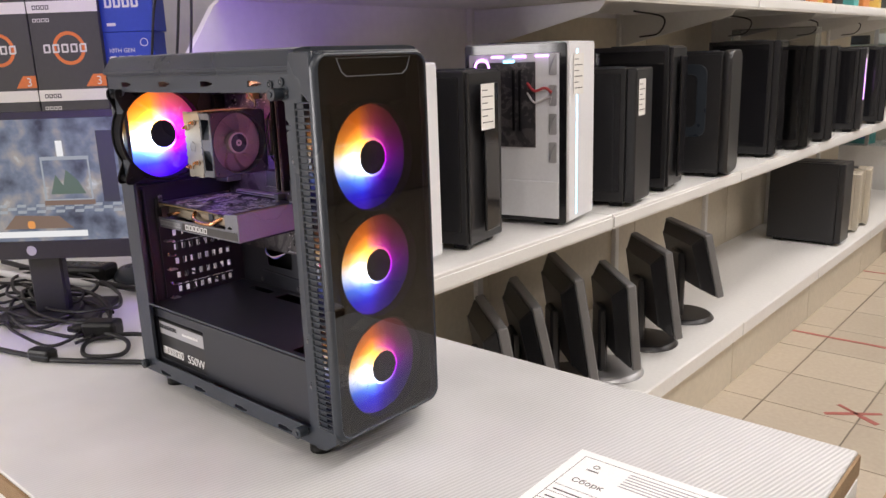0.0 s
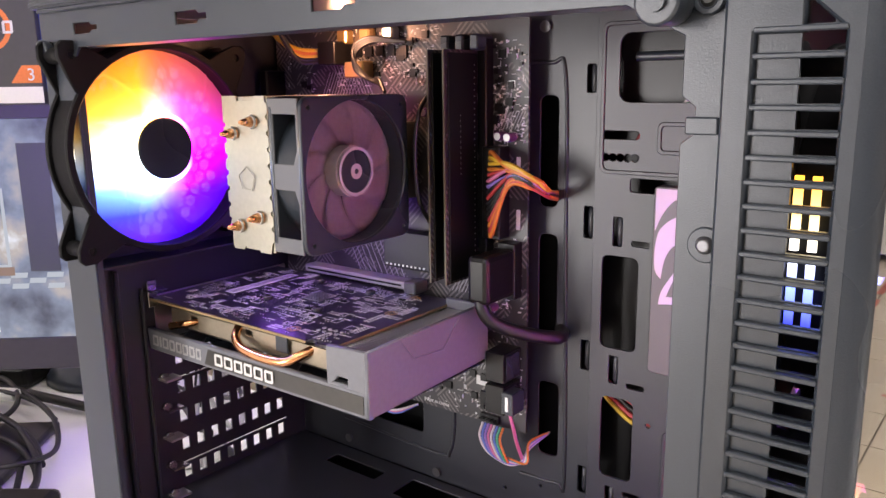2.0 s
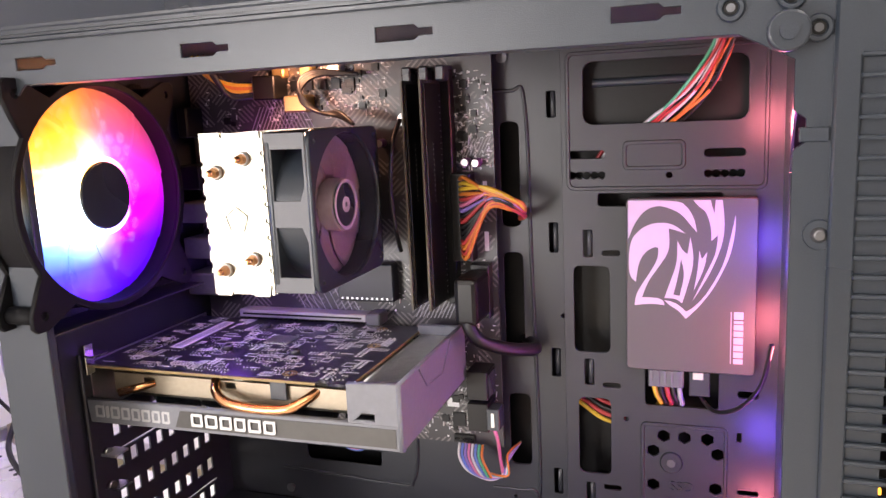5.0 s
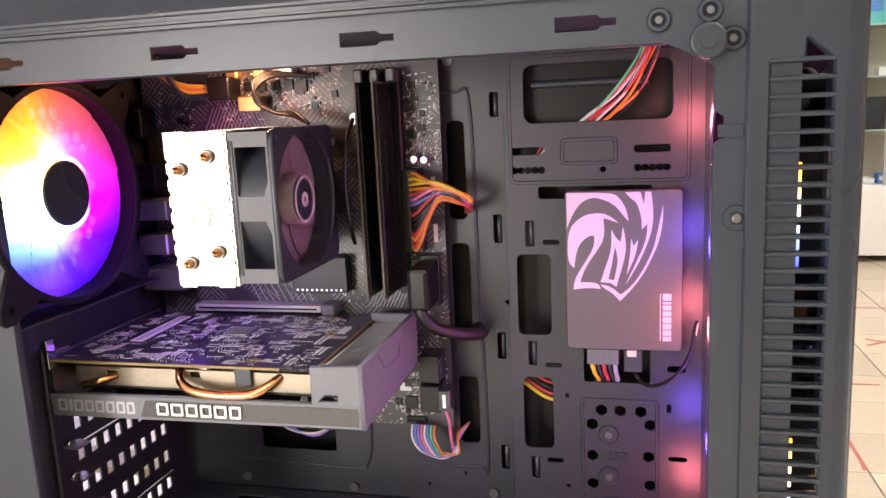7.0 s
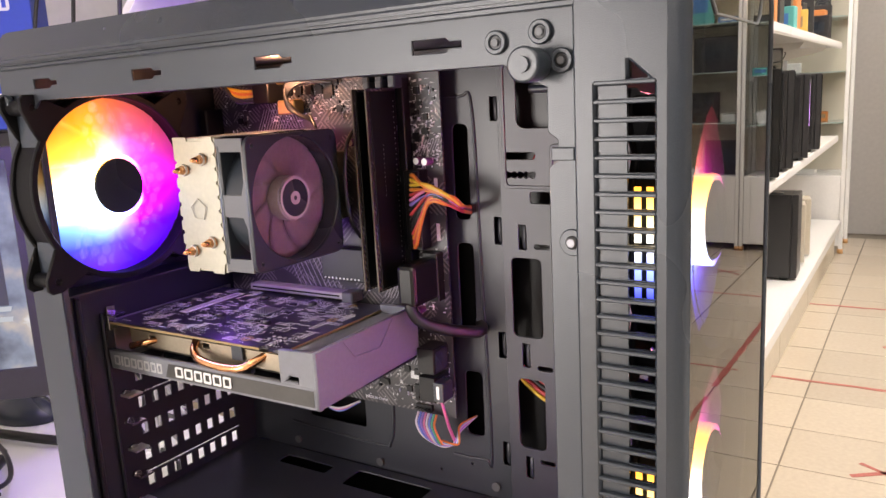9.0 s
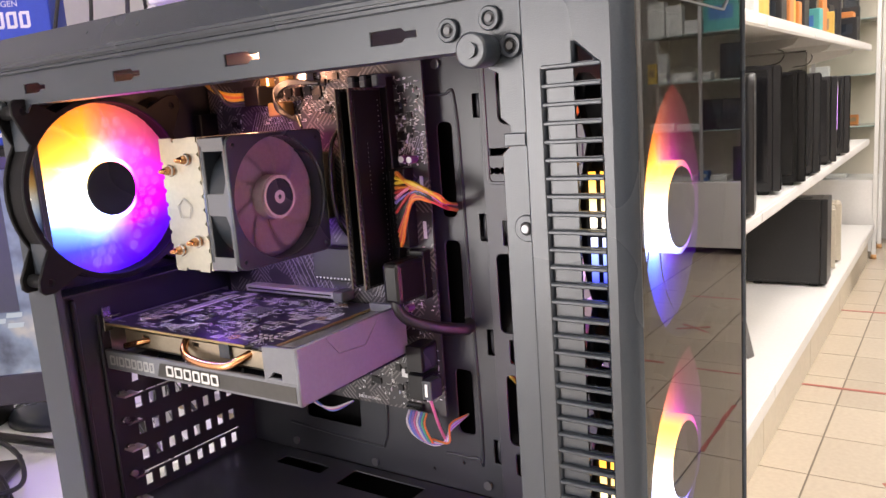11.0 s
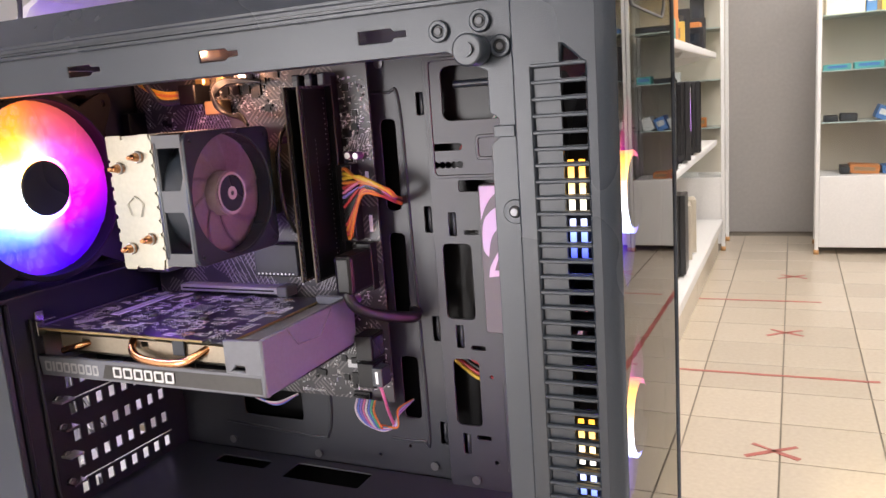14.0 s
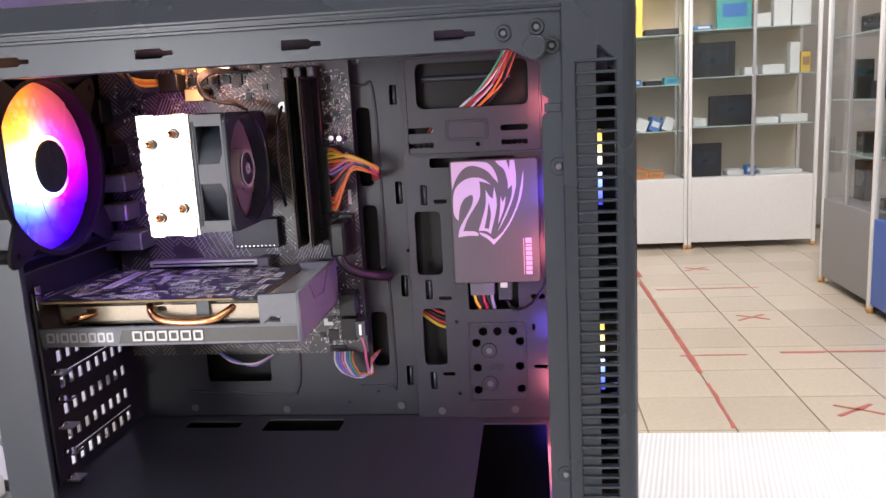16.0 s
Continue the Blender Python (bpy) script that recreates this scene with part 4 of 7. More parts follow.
# power supply behind the shroud window
psu = thing("power_supply", "black power supply with a white and a silver label", "power supply", (-0.95, 0.6, CZ0 + 0.0015))
part("body", box(-1.034, -0.885, 0.5215, 0.672, CZ0 + 0.0015, 0.909, 0.001), CASE_BLACK, psu)
part("silver_label", plate([rect(-1.012, -0.9, 0.889, 0.907)], 0.0004, at_y(0.5211)), mat("grey_label", (0.36, 0.36, 0.38), 0.5, 0.0, 0.05), psu, "silver label with small print")
marks_row("label_print", -1.01, 0.897, (0.004, 0.003, 0.004, 0.003, 0.004, 0.004, 0.003, 0.004, 0.003, 0.004), 0.006, 0.0008, 0.0003, at_y(0.5206), INK, psu)
marks_row("label_print", -0.952, 0.8965, (0.006, 0.004, 0.008, 0.005, 0.006, 0.005), 0.0035, 0.001, 0.0003, at_y(0.5206), INK_WHITE, psu)
marks_row("brand_bar", -1.008, 0.8595, (0.005, 0.003, 0.0055, 0.006, 0.006, 0.0075, 0.005, 0.006), 0.0112, 0.0012, 0.0004, at_y(0.5210), INK_WHITE, psu, "plain white brand mark")
part("rating", join(*[letters("550W", 0.0168, Matrix.Translation((-0.9445 + d, 0.5208 - d * 0.1, 0.8595)) @ FACE_Y, 0.0002) for d in (0, 0.0005)]), INK_WHITE, psu, "white lettering 550W")

# motherboard
mb = thing("motherboard", "black circuit board with pale printed lines and parts", "motherboard", (-0.92, 0.672, 0.988))
MY = 0.670
part("board", box(-1.031, -0.8185, MY, MY + 0.0016, 0.988, 1.238), PCB, mb)
rows = []
for (u0, u1, v0, v1, n) in ((-0.845, -0.821, 1.165, 1.225, 190), (-0.845, -0.822, 0.992, 1.11, 110), (-0.90, -0.845, 0.99, 1.03, 75), (-0.97, -0.885, 1.2, 1.235, 260), (-1.02, -0.96, 1.1, 1.23, 90), (-0.9, -0.87, 1.075, 1.11, 40)):
    for _ in range(n):
        u, v = rng.uniform(u0, u1), rng.uniform(v0, v1)
        w, h = rng.choice(((0.0006, 0.0018), (0.0018, 0.0006), (0.0004, 0.003), (0.003, 0.0003), (0.0012, 0.0012), (0.0009, 0.0005)))
        rows.append((u, u + w, MY - rng.choice((0.0002, 0.0002, 0.0009)), MY, v, v + h))
# hatched printed stripes
tagged(part("board_print", boxes(rows), SILK, mb, "pale printed marks and solder points"), kind="stuff")
stripes = []
for cu, cv, w, n, sgn in ((-0.972, 1.2, 0.03, 11, 1), (-0.95, 1.205, 0.028, 10, -1), (-0.832, 1.18, 0.016, 8, 1), (-0.93, 1.085, 0.045, 9, -1), (-0.845, 1.03, 0.02, 9, 1), (-0.862, 1.08, 0.025, 10, 1)):
    for k in range(n):
        a = cu - w / 2 + w * k / n
        stripes.append(plate([[(a, cv - w / 3), (a + 0.0006, cv - w / 3), (a + 0.0006 + sgn * w / 3, cv + w / 3), (a + sgn * w / 3, cv + w / 3)]], 0.0002, at_y(MY - 0.0001)))
tagged(part("printed_stripes", join(*stripes), mat("dim_silkscreen", (0.34, 0.34, 0.36), 0.5, 0.0, 0.1), mb, "slanting printed stripes"), kind="stuff")
chips = []
for _ in range(70):
    u, v = rng.choice(((rng.uniform(-0.845, -0.824), rng.uniform(1.165, 1.225)), (rng.uniform(-0.9, -0.825), rng.uniform(0.995, 1.03)), (rng.uniform(-0.96, -0.89), rng.uniform(1.205, 1.232)), (rng.uniform(-1.01, -0.96), rng.uniform(1.1, 1.22))))
    s = rng.choice((0.002, 0.003, 0.0045))
    chips.append((u, u + s, MY - 0.0014, MY, v, v + s))
tagged(part("chip_stuff", boxes(chips), CHIP_RECESS, mb), kind="stuff")
for u, v, s in ((-0.916, 1.2155, 0.007), (-0.905, 1.2055, 0.005), (-0.852, 1.0, 0.009), (-0.8385, 1.215, 0.005), (-0.832, 1.198, 0.004)):
    c = part("chip", box(u, u + s, MY - 0.0016, MY, v, v + s, 0.0002), CHIP_RECESS, mb)
    tagged(part("chip_pins", boxes([(u - 0.0008, u + s + 0.0008, MY - 0.0004, MY - 0.0001, v + 0.0004 + k * s / 7, v + 0.0008 + k * s / 7) for k in range(7)]), SOLDER, c), kind="stuff")
for k in range(6):
    u = -0.962 + 0.0098 * k
    part("regulator", box(u, u + 0.0062, MY - 0.002, MY, 1.219, 1.2255, 0.0002), CHIP_RECESS, mb)
for k in range(3):
    u = -0.962 + 0.02 * k
    part("choke", box(u, u + 0.009, MY - 0.008, MY, 1.2275, 1.2365, 0.0012), GOLD if k < 2 else SOLDER, mb, "square metal choke")
part("regulator_heat_spreader", box(-0.953, -0.936, MY - 0.011, MY, 1.2055, 1.216, 0.001), GOLD, mb, "brass coloured block")


def capacitor(u, v, r=0.0027, h=0.0075, can=PURPLE_CAN):
    c = part("capacitor", cyl((u, MY, v), (u, MY - h, v), r, 16, bev=0.0004), can, mb, "round can capacitor with bright top")
    part("capacitor_top", plate([ring(u, v, r * 0.82, 14)], 0.0003, at_y(MY - h - 0.0002)), SOLDER, c)


for u, v in ((-0.8475, 1.1935), (-0.835, 1.171), (-0.8285, 1.1705), (-0.8485, 1.159), (-0.8465, 1.103), (-0.841, 1.0665), (-0.975, 1.19), (-0.972, 1.172), (-0.978, 1.155), (-0.974, 1.138), (-0.97, 1.12), (-0.89, 1.184)):
    capacitor(u, v)
capacitor(-0.871, 1.198, 0.0042, 0.012, SOLDER)
for k in range(2):
    part("card_slot_latch", box(-0.904, -0.894, MY - 0.014, MY, 1.068 - k * 0.03, 1.076 - k * 0.03, 0.001), PLASTIC_GREY, mb)
ps = part("card_slot", box(-1.0, -0.905, MY - 0.011, MY, 1.0695, 1.0745, 0.0006), SILVER, mb, "steel reinforced card slot")
part("slot_groove", box(-0.997, -0.908, MY - 0.0113, MY - 0.0108, 1.0714, 1.0726), CHIP_RECESS, ps)
part("rear_port_block", box(-1.030, -1.022, 0.652, MY, 1.192, 1.212, 0.001), CHIP_RECESS, mb)
for k, (v, h) in enumerate(((1.158, 0.02), (1.136, 0.018), (1.112, 0.018))):
    part("rear_port_block", box(-1.03, (-1.012, -1.006, -1.008)[k], 0.646, MY, v, v + h - 0.004, 0.001), (CHIP_RECESS, mat("dull_port_steel", (0.3, 0.3, 0.3), 0.4, 0.8), mat("dull_port_steel", (0.3, 0.3, 0.3), 0.4, 0.8))[k], mb)
part("rear_port_block", box(-1.03, -0.998, 0.646, MY, 1.087, 1.102, 0.001), mat("dull_port_steel", (0.3, 0.3, 0.3), 0.4, 0.8), mb, "metal shielded rear port")
part("heatsink", box(-0.925, -0.885, MY - 0.009, MY, 1.083, 1.108, 0.001), mat("dark_blue_heatsink", (0.016, 0.016, 0.022), 0.45, 0.1, 0.1), mb, "flat dark heat sink with bright dots")
tagged(part("heatsink_dots", boxes([(-0.922 + 0.0035 * k, -0.9208 + 0.0035 * k, MY - 0.0095, MY - 0.009, 1.0845, 1.0857) for k in range(10)]), SOLDER, mb), kind="stuff")
for k in range(4):
    x = -0.8665 + 0.0105 * k if k < 3 else -0.831
    if k < 3:
        part("memory_slot", box(x - 0.0032, x + 0.0032, MY - 0.008, MY, 1.0835, 1.2265, 0.0006), CHIP_RECESS, mb)
        part("memory_latch", box(x - 0.003, x + 0.003, MY - 0.016, MY, 1.2195, 1.2285, 0.001), PLASTIC, mb)
for v0 in (1.0255, 1.005):
    sb = part("drive_port_block", box(-0.836, -0.8225, MY - 0.019, MY, v0, v0 + 0.0185, 0.0006), CHIP_RECESS, mb, "black drive port block")
    part("port_rim", box(-0.8222, -0.8218, MY - 0.017, MY - 0.003, v0 + 0.002, v0 + 0.0165), PLASTIC, sb)
part("label_tag", plate([rect(-0.8555, -0.8475, 1.0125, 1.0185)], 0.0003, at_y(MY - 0.0003)), SILK, mb)
part("pin_header", join(*[box(-0.85 + 0.0026 * k, -0.8494 + 0.0026 * k, MY - 0.006, MY, 0.992, 0.9926) for k in range(5)], box(-0.8512, -0.8375, MY - 0.0025, MY, 0.9895, 0.9945)), CHIP_RECESS, mb)
part("origin_print", letters("MADE IN CHINA", 0.0028, Matrix.Translation((-0.8985, MY - 0.0003, 0.9908)) @ FACE_Y, 0.0001), SILK, mb)
ax = part("power_socket", box(-0.8435, -0.831, MY - 0.011, MY, 1.111, 1.165, 0.0006), CHIP_RECESS, mb, "long black power socket")
part("white_label", plate([rect(-0.8262, -0.8235, 1.116, 1.128)], 0.0003, at_y(MY - 0.0003)), SILK, ax)
part("white_label", plate([rect(-0.8262, -0.8235, 1.147, 1.159)], 0.0003, at_y(MY - 0.0003)), SILK, ax)

# memory modules
for x in (-0.8607, -0.8495):
    ram = thing("memory_module", "black memory module standing in its slot", "memory module", (x, MY, 1.09), group="memory modules")
    part("module_board", box(x - 0.0007, x + 0.0007, 0.6315, MY - 0.004, 1.0868, 1.2198), PCB, ram)
    part("bare_edge", box(x - 0.0006, x + 0.0006, 0.6309, 0.6315, 1.0868, 1.2198), mat("dim_board_edge", (0.1, 0.085, 0.06), 0.6), ram, "thin tan board edge")
    part("heat_spreader", box(x + 0.0007, x + 0.0019, 0.6335, MY - 0.009, 1.0885, 1.218, 0.0003), CHIP_RECESS, ram)
    tagged(part("solder_points", boxes([(x + 0.0019, x + 0.0021, MY - 0.0125, MY - 0.0118, 1.092 + 0.0035 * k, 1.0928 + 0.0035 * k) for k in range(35)] + [(x + 0.0019, x + 0.0021, MY - 0.026, MY - 0.0258, 1.15 + 0.003 * k, 1.151 + 0.003 * k) for k in range(12)]), SOLDER, ram), kind="stuff")

# processor cooler
cool = thing("processor_cooler", "tower cooler with aluminium fins, copper pipe ends and dark fan", "cooler", (-0.91, MY, 1.112))
n = 34
for k in range(n):
    y = 0.5535 + 0.0026 * k
    part("fin", box(-0.9405, -0.9046, y, y + 0.0005, 1.1132, 1.1957), ALU, cool)
u0, u1, v0, v1 = -0.941, -0.9042, 1.1125, 1.1963
notch = [(u0, v0 + 0.012), (u0 + 0.0025, v0 + 0.012), (u0 + 0.0025, v0), (-0.93, v0), (-0.929, v0 + 0.002), (-0.917, v0 + 0.002), (-0.916, v0), (u1 - 0.003, v0)]
for k in range(9):
    z = v0 + 0.006 + k * 0.0085
    notch += [(u1 - 0.0018, z), (u1, z + 0.0008), (u1, z + 0.006), (u1 - 0.0018, z + 0.0068)]
notch += [(u1 - 0.0018, v1), (-0.914, v1), (-0.9145, v1 - 0.0025), (-0.9285, v1 - 0.0025), (-0.929, v1), (u0, v1), (u0, v1 - 0.014), (u0 + 0.0018, v1 - 0.0148)]
for k in range(6):
    z = v1 - 0.016 - k * 0.0088
    notch += [(u0 + 0.0018, z), (u0, z - 0.0008), (u0, z - 0.006), (u0 + 0.0018, z - 0.0068)]
fin = part("top_fin", plate([notch], 0.0009, at_y(0.5525), 0.0001), ALU, cool, "bright notched aluminium end fin")
part("embossed_mark", plate([ring(-0.923, 1.152, 0.0072, 5, 0.3), ring(-0.923, 1.152, 0.0064, 5, 0.3)], 0.0004, at_y(0.5513)), ALU, fin)
for u, v in ((-0.932, 1.1765), (-0.9155, 1.183), (-0.931, 1.126), (-0.914, 1.132)):
    hp = part("heat_pipe", cyl((u, MY - 0.02, v), (u, 0.5505, v), 0.0031, 16), COPPER, cool, "copper heat pipe with crimped end")
    part("pipe_tip", cyl((u, 0.5505, v), (u, 0.5435, v), 0.0031, 14, 0.001), COPPER, hp)
    part("pipe_solder", cyl((u, 0.5513, v), (u, 0.5502, v), 0.0038, 16, 0.0032), SOLDER, hp)
part("base_block", box(-0.945, -0.9, MY - 0.014, MY - 0.001, 1.13, 1.178, 0.001), ALU, cool)

MAUVE = mat("smoky_fan_plastic", (0.36, 0.295, 0.31), 0.34, 0.0, 0.1, 60, 0.05)
cf = case_fan("dark cooler fan with white ringed hub", MAUVE, -0.8905, 0.5925, 1.1550, half=0.0405, group="cooler fan", count=9, frame_mat=PLASTIC, square=True)
cf["label"] = "small dark cooler fan with a pale ringed hub"
part("hub_ring_print", plate([ring(0, 0, 0.0135, 40), ring(0, 0, 0.0118, 40)], 0.0004, at_x(0.0103)), mat("pale_print", (0.45, 0.4, 0.42), 0.5), cf, "pale ring on the hub")
part("hub_mark", plate([ring(0, 0, 0.0042, 24), ring(0, 0, 0.0016, 12)], 0.0004, at_x(0.0103)), mat("pale_print", (0.45, 0.4, 0.42), 0.5), cf)

# graphics card
GREY_SHROUD = mat("slate_grey_shroud", (0.16, 0.165, 0.19), 0.42, 0.0, 0.08, 60, 0.15)
BRONZE = mat("bronze_plate", (0.33, 0.28, 0.21), 0.4, 0.6, 0.1, 60, 0.1)
GPCB = board_mat("graphics_board", (0.022, 0.02, 0.034), (0.045, 0.042, 0.065), 0.0012, 0.28)
gpu = thing("graphics_card", "grey and black graphics card with bare board on top", "graphics card", (-0.935, 0.6, 1.03))
GZ = 1.0672
part("board", plate([[(-1.034, 0.5515), (-0.885, 0.5495), (-0.885, 0.553), (-0.878, 0.553), (-0.878, 0.5495), (-0.8655, 0.5495), (-0.8655, 0.658), (-1.034, 0.658)]], 0.0016, at_z(GZ), 0.0), GPCB, gpu, "dark violet circuit board")
part("board_edge", box(-1.034, -0.885, 0.5490, 0.5497, GZ - 0.0015, GZ - 0.0001), PCB_EDGE, gpu, "tan board edge")
part("board_edge", box(-0.8655, -0.8649, 0.5495, 0.655, GZ - 0.0015, GZ - 0.0001), PCB_EDGE, gpu)
marks, bumps, metal = [], [], []


def mark(u, v, w, h, to=None, up=0.00015):
    on_label = -1.010 < u + w and u < -0.994 and 0.586 < v + h and v < 0.649
    on_pads = -0.953 < u + w and u < -0.933 and 0.605 < v + h and v < 0.6245
    if -1.031 < u and u + w < -0.868 and 0.552 < v and v + h < 0.656 and not on_label and not on_pads:
        (marks if to is None else to).append((u, u + w, v, v + h, GZ, GZ + up))


for _ in range(250):
    cu, cv, sort = rng.uniform(-1.03, -0.875), rng.uniform(0.553, 0.652), rng.random()
    if sort < 0.3:                                   # a ladder of pads
        n, turn, step = rng.randint(4, 9), rng.random() < 0.5, rng.choice((0.0016, 0.0021))
        for k in range(n):
            for side_ in (0, 0.0028):
                mark(cu + (side_ if turn else k * step), cv + (k * step if turn else side_), 0.0017 if turn else 0.0009, 0.0009 if turn else 0.0017, metal if rng.random() < 0.5 else None, 0.0003)
    elif sort < 0.55:                                # an outlined part
        w, h = rng.uniform(0.004, 0.009), rng.uniform(0.003, 0.006)
        for u, v, a, b_ in ((cu, cv, w, 0.0004), (cu, cv + h, w, 0.0004), (cu, cv, 0.0004, h), (cu + w, cv, 0.0004, h)):
            mark(u, v, a, b_)
        if rng.random() < 0.3:
            mark(cu + 0.001, cv + 0.001, w - 0.002, h - 0.002, bumps, 0.0007)
    elif sort < 0.8:                                 # a line of small print
        u = cu
        for k in range(rng.randint(4, 9)):
            w = rng.choice((0.0007, 0.0011, 0.0015))
            mark(u, cv, w, 0.0011)
            u += w + 0.0005
    else:                                            # loose little parts
        for k in range(rng.randint(4, 9)):
            u, v = cu + rng.gauss(0, 0.004), cv + rng.gauss(0, 0.0035)
            mark(u, v, 0.0012, 0.0008, bumps, 0.0004)
            mark(u - 0.0007, v, 0.0007, 0.0008, metal, 0.0005)
            mark(u + 0.0012, v, 0.0007, 0.0008, metal, 0.0005)
tagged(part("board_print", boxes(marks), SILK, gpu, "dense pale printed marks"), kind="stuff")
tagged(part("chip_stuff", boxes(bumps), CHIP_RECESS, gpu), kind="stuff")
tagged(part("solder_stuff", boxes(metal), SOLDER, gpu), kind="stuff")
part("label_strip", plate([[(-1.0055, 0.588), (-0.9965, 0.5875), (-0.9975, 0.646), (-1.0065, 0.6465)]], 0.0003, at_z(GZ + 0.0004)), SILK, gpu, "long pale label strip")
tagged(part("label_print", boxes([(-1.0035, -0.9990, 0.590 + 0.0021 * k, 0.5912 + 0.0021 * k, GZ + 0.0004, GZ + 0.0005) for k in range(26)]), mat("faded_label_ink", (0.3, 0.3, 0.34), 0.6), gpu, "rows of small unreadable print"), kind="stuff")
part("processor_back", join(*[box(-0.951 + 0.0024 * i, -0.9494 + 0.0024 * i, 0.6065 + 0.0024 * j, 0.6081 + 0.0024 * j, GZ, GZ + 0.0009) for i in range(7) for j in range(7)]), SOLDER, gpu, "block of solder pads")
for u, v in ((-0.9665, 0.592), (-0.9205, 0.592), (-0.9695, 0.640), (-0.9205, 0.639)):
    sp = part("spring_screw", cyl((u, v, GZ), (u, v, GZ + 0.0026), 0.0031, 14, bev=0.0005), SCREW_DARK, gpu)
    part("screw_slot", plate([ring(u, v, 0.0016, 10)], 0.0003, at_z(GZ + 0.003)), CHIP_RECESS, sp)
for u, v, r, m in ((-1.012, 0.567, 0.0042, SILK), (-0.9055, 0.5595, 0.0042, GOLD), (-0.976, 0.590, 0.0036, SILK), (-0.956, 0.646, 0.0040, SILK), (-0.8805, 0.614, 0.0042, GOLD), (-1.020, 0.603, 0.0034, SILK), (-0.8900, 0.648, 0.0036, GOLD)):
    part("printed_ring", plate([ring(u, v, r, 18), ring(u, v, r * 0.8, 18)], 0.0002, at_z(GZ + 0.0003)), m, gpu)
    part("ring_pads", join(*[cyl((u + r * 0.5 * math.cos(a), v + r * 0.5 * math.sin(a), GZ), (u + r * 0.5 * math.cos(a), v + r * 0.5 * math.sin(a), GZ + 0.0004), r * 0.16, 6) for a in (0.4, 1.45, 2.5, 3.55, 4.6, 5.65)]), m, gpu)
part("power_pads", join(*[cyl((-0.8920 + 0.0046 * i, 0.5655 + 0.0046 * j, GZ), (-0.8920 + 0.0046 * i, 0.5655 + 0.0046 * j, GZ + 0.0007), 0.0012, 8) for i in range(4) for j in range(2)]), SOLDER, gpu)
# cooling body below the board
for k in range(37):
    part("fin", box(-1.025, -0.852, 0.5605 + 0.0024 * k, 0.561 + 0.0024 * k, 1.047, 1.062), ALU, gpu)
tagged(part("fin_comb", join(*[box(-0.8635, -0.8425, y, y + 0.0006, 1.05, 1.0655) for y in [0.556 + 0.0022 * k for k in range(42)]]), SOLDER, gpu, "thin fin edges beside the board"), kind="stuff")
part("side_plate", plate([rect(-1.02, -0.866, 1.0505, 1.0615), rect(-1.0, -0.992, 1.056, 1.0595), rect(-0.945, -0.938, 1.057, 1.0608)], 0.0012, at_y(0.556), 0.0002), BRONZE, gpu, "bronze side plate")
part("side_clip", box(-0.915, -0.905, 0.5535, 0.5545, 1.054, 1.065, 0.0003), STEEL, gpu)
part("heat_pipe", tube([(-0.951, 0.5565, 1.0615), (-0.947, 0.5505, 1.0565), (-0.938, 0.5475, 1.0525), (-0.92, 0.5468, 1.0508), (-0.902, 0.5475, 1.052), (-0.893, 0.5515, 1.056), (-0.888, 0.558, 1.0595)], 0.0027, 8, 4), COPPER, gpu, "bent copper heat pipe")
part("heat_pipe", cyl((-1.012, 0.5495, 1.052), (-0.992, 0.5575, 1.0565), 0.0026, 14, 0.002), COPPER, gpu, "copper pipe end")
part("shroud_side", plate([[(-1.0325, 1.0475), (-0.8365, 1.0486), (-0.8365, 1.0358), (-1.031, 1.0345)]], 0.004, at_y(0.5455), 0.0006), GREY_SHROUD, gpu, "slate grey shroud edge")
part("shroud_inlay", plate([[(-0.968, 1.0462), (-0.8395, 1.0472), (-0.8395, 1.0372), (-0.972, 1.0364)]], 0.0008, at_y(0.5451)), mat("bronze_dark_inlay", (0.06, 0.058, 0.055), 0.35, 0.3, 0.1), gpu, "dark inlay on the shroud edge")
marks_row("brand_bar", -1.027, 1.0375, (0.0062, 0.0022, 0.0062, 0.006, 0.0058, 0.0058, 0.0056, 0.0052), 0.0072, 0.0012, 0.0004, at_y(0.5453), SILVER, gpu, "plain silver brand mark")
marks_row("brand_bar", -0.9605, 1.0383, (0.0075, 0.0078, 0.0075, 0.007, 0.0078, 0.0072), 0.0074, 0.0016, 0.0004, at_y(0.5441), INK_WHITE, gpu, "plain white brand mark")
cap = [[(-0.8655, 1.0488), (-0.8655, 1.0690), (-0.8368, 1.0705), (-0.8368, 1.0488)], [(-0.8635, 1.0495), (-0.858, 1.0545), (-0.8505, 1.0545), (-0.8505, 1.0495)]]
part("end_cap", plate(cap, 0.004, at_y(0.5457), 0.0005), GREY_SHROUD, gpu, "slate grey end cap")
part("end_cap_face", plate([[(0.546, 1.036), (0.6505, 1.0385), (0.6505, 1.0722), (0.6, 1.0715), (0.546, 1.0705)]], 0.003, at_x(-0.8358), 0.0006), GREY_SHROUD, gpu, "slate grey end face")
part("face_ridge", tube([(-0.8356, 0.571, 1.0702), (-0.8354, 0.581, 1.058), (-0.8354, 0.606, 1.056), (-0.8356, 0.622, 1.0712)], 0.0005, 2, 1, False), GREY_SHROUD, gpu)
part("end_cap_back", box(-0.866, -0.8375, 0.6485, 0.652, 1.04, 1.0712, 0.0005), GREY_SHROUD, gpu)
part("fan_shroud", plate([rect(-1.03, -0.838, 0.5465, 0.652, 0.004), ring(-0.98, 0.6, 0.042, 32), ring(-0.888, 0.6, 0.042, 32)], 0.004, at_z(1.0385), 0.0008), PLASTIC, gpu, "black fan shroud underneath")
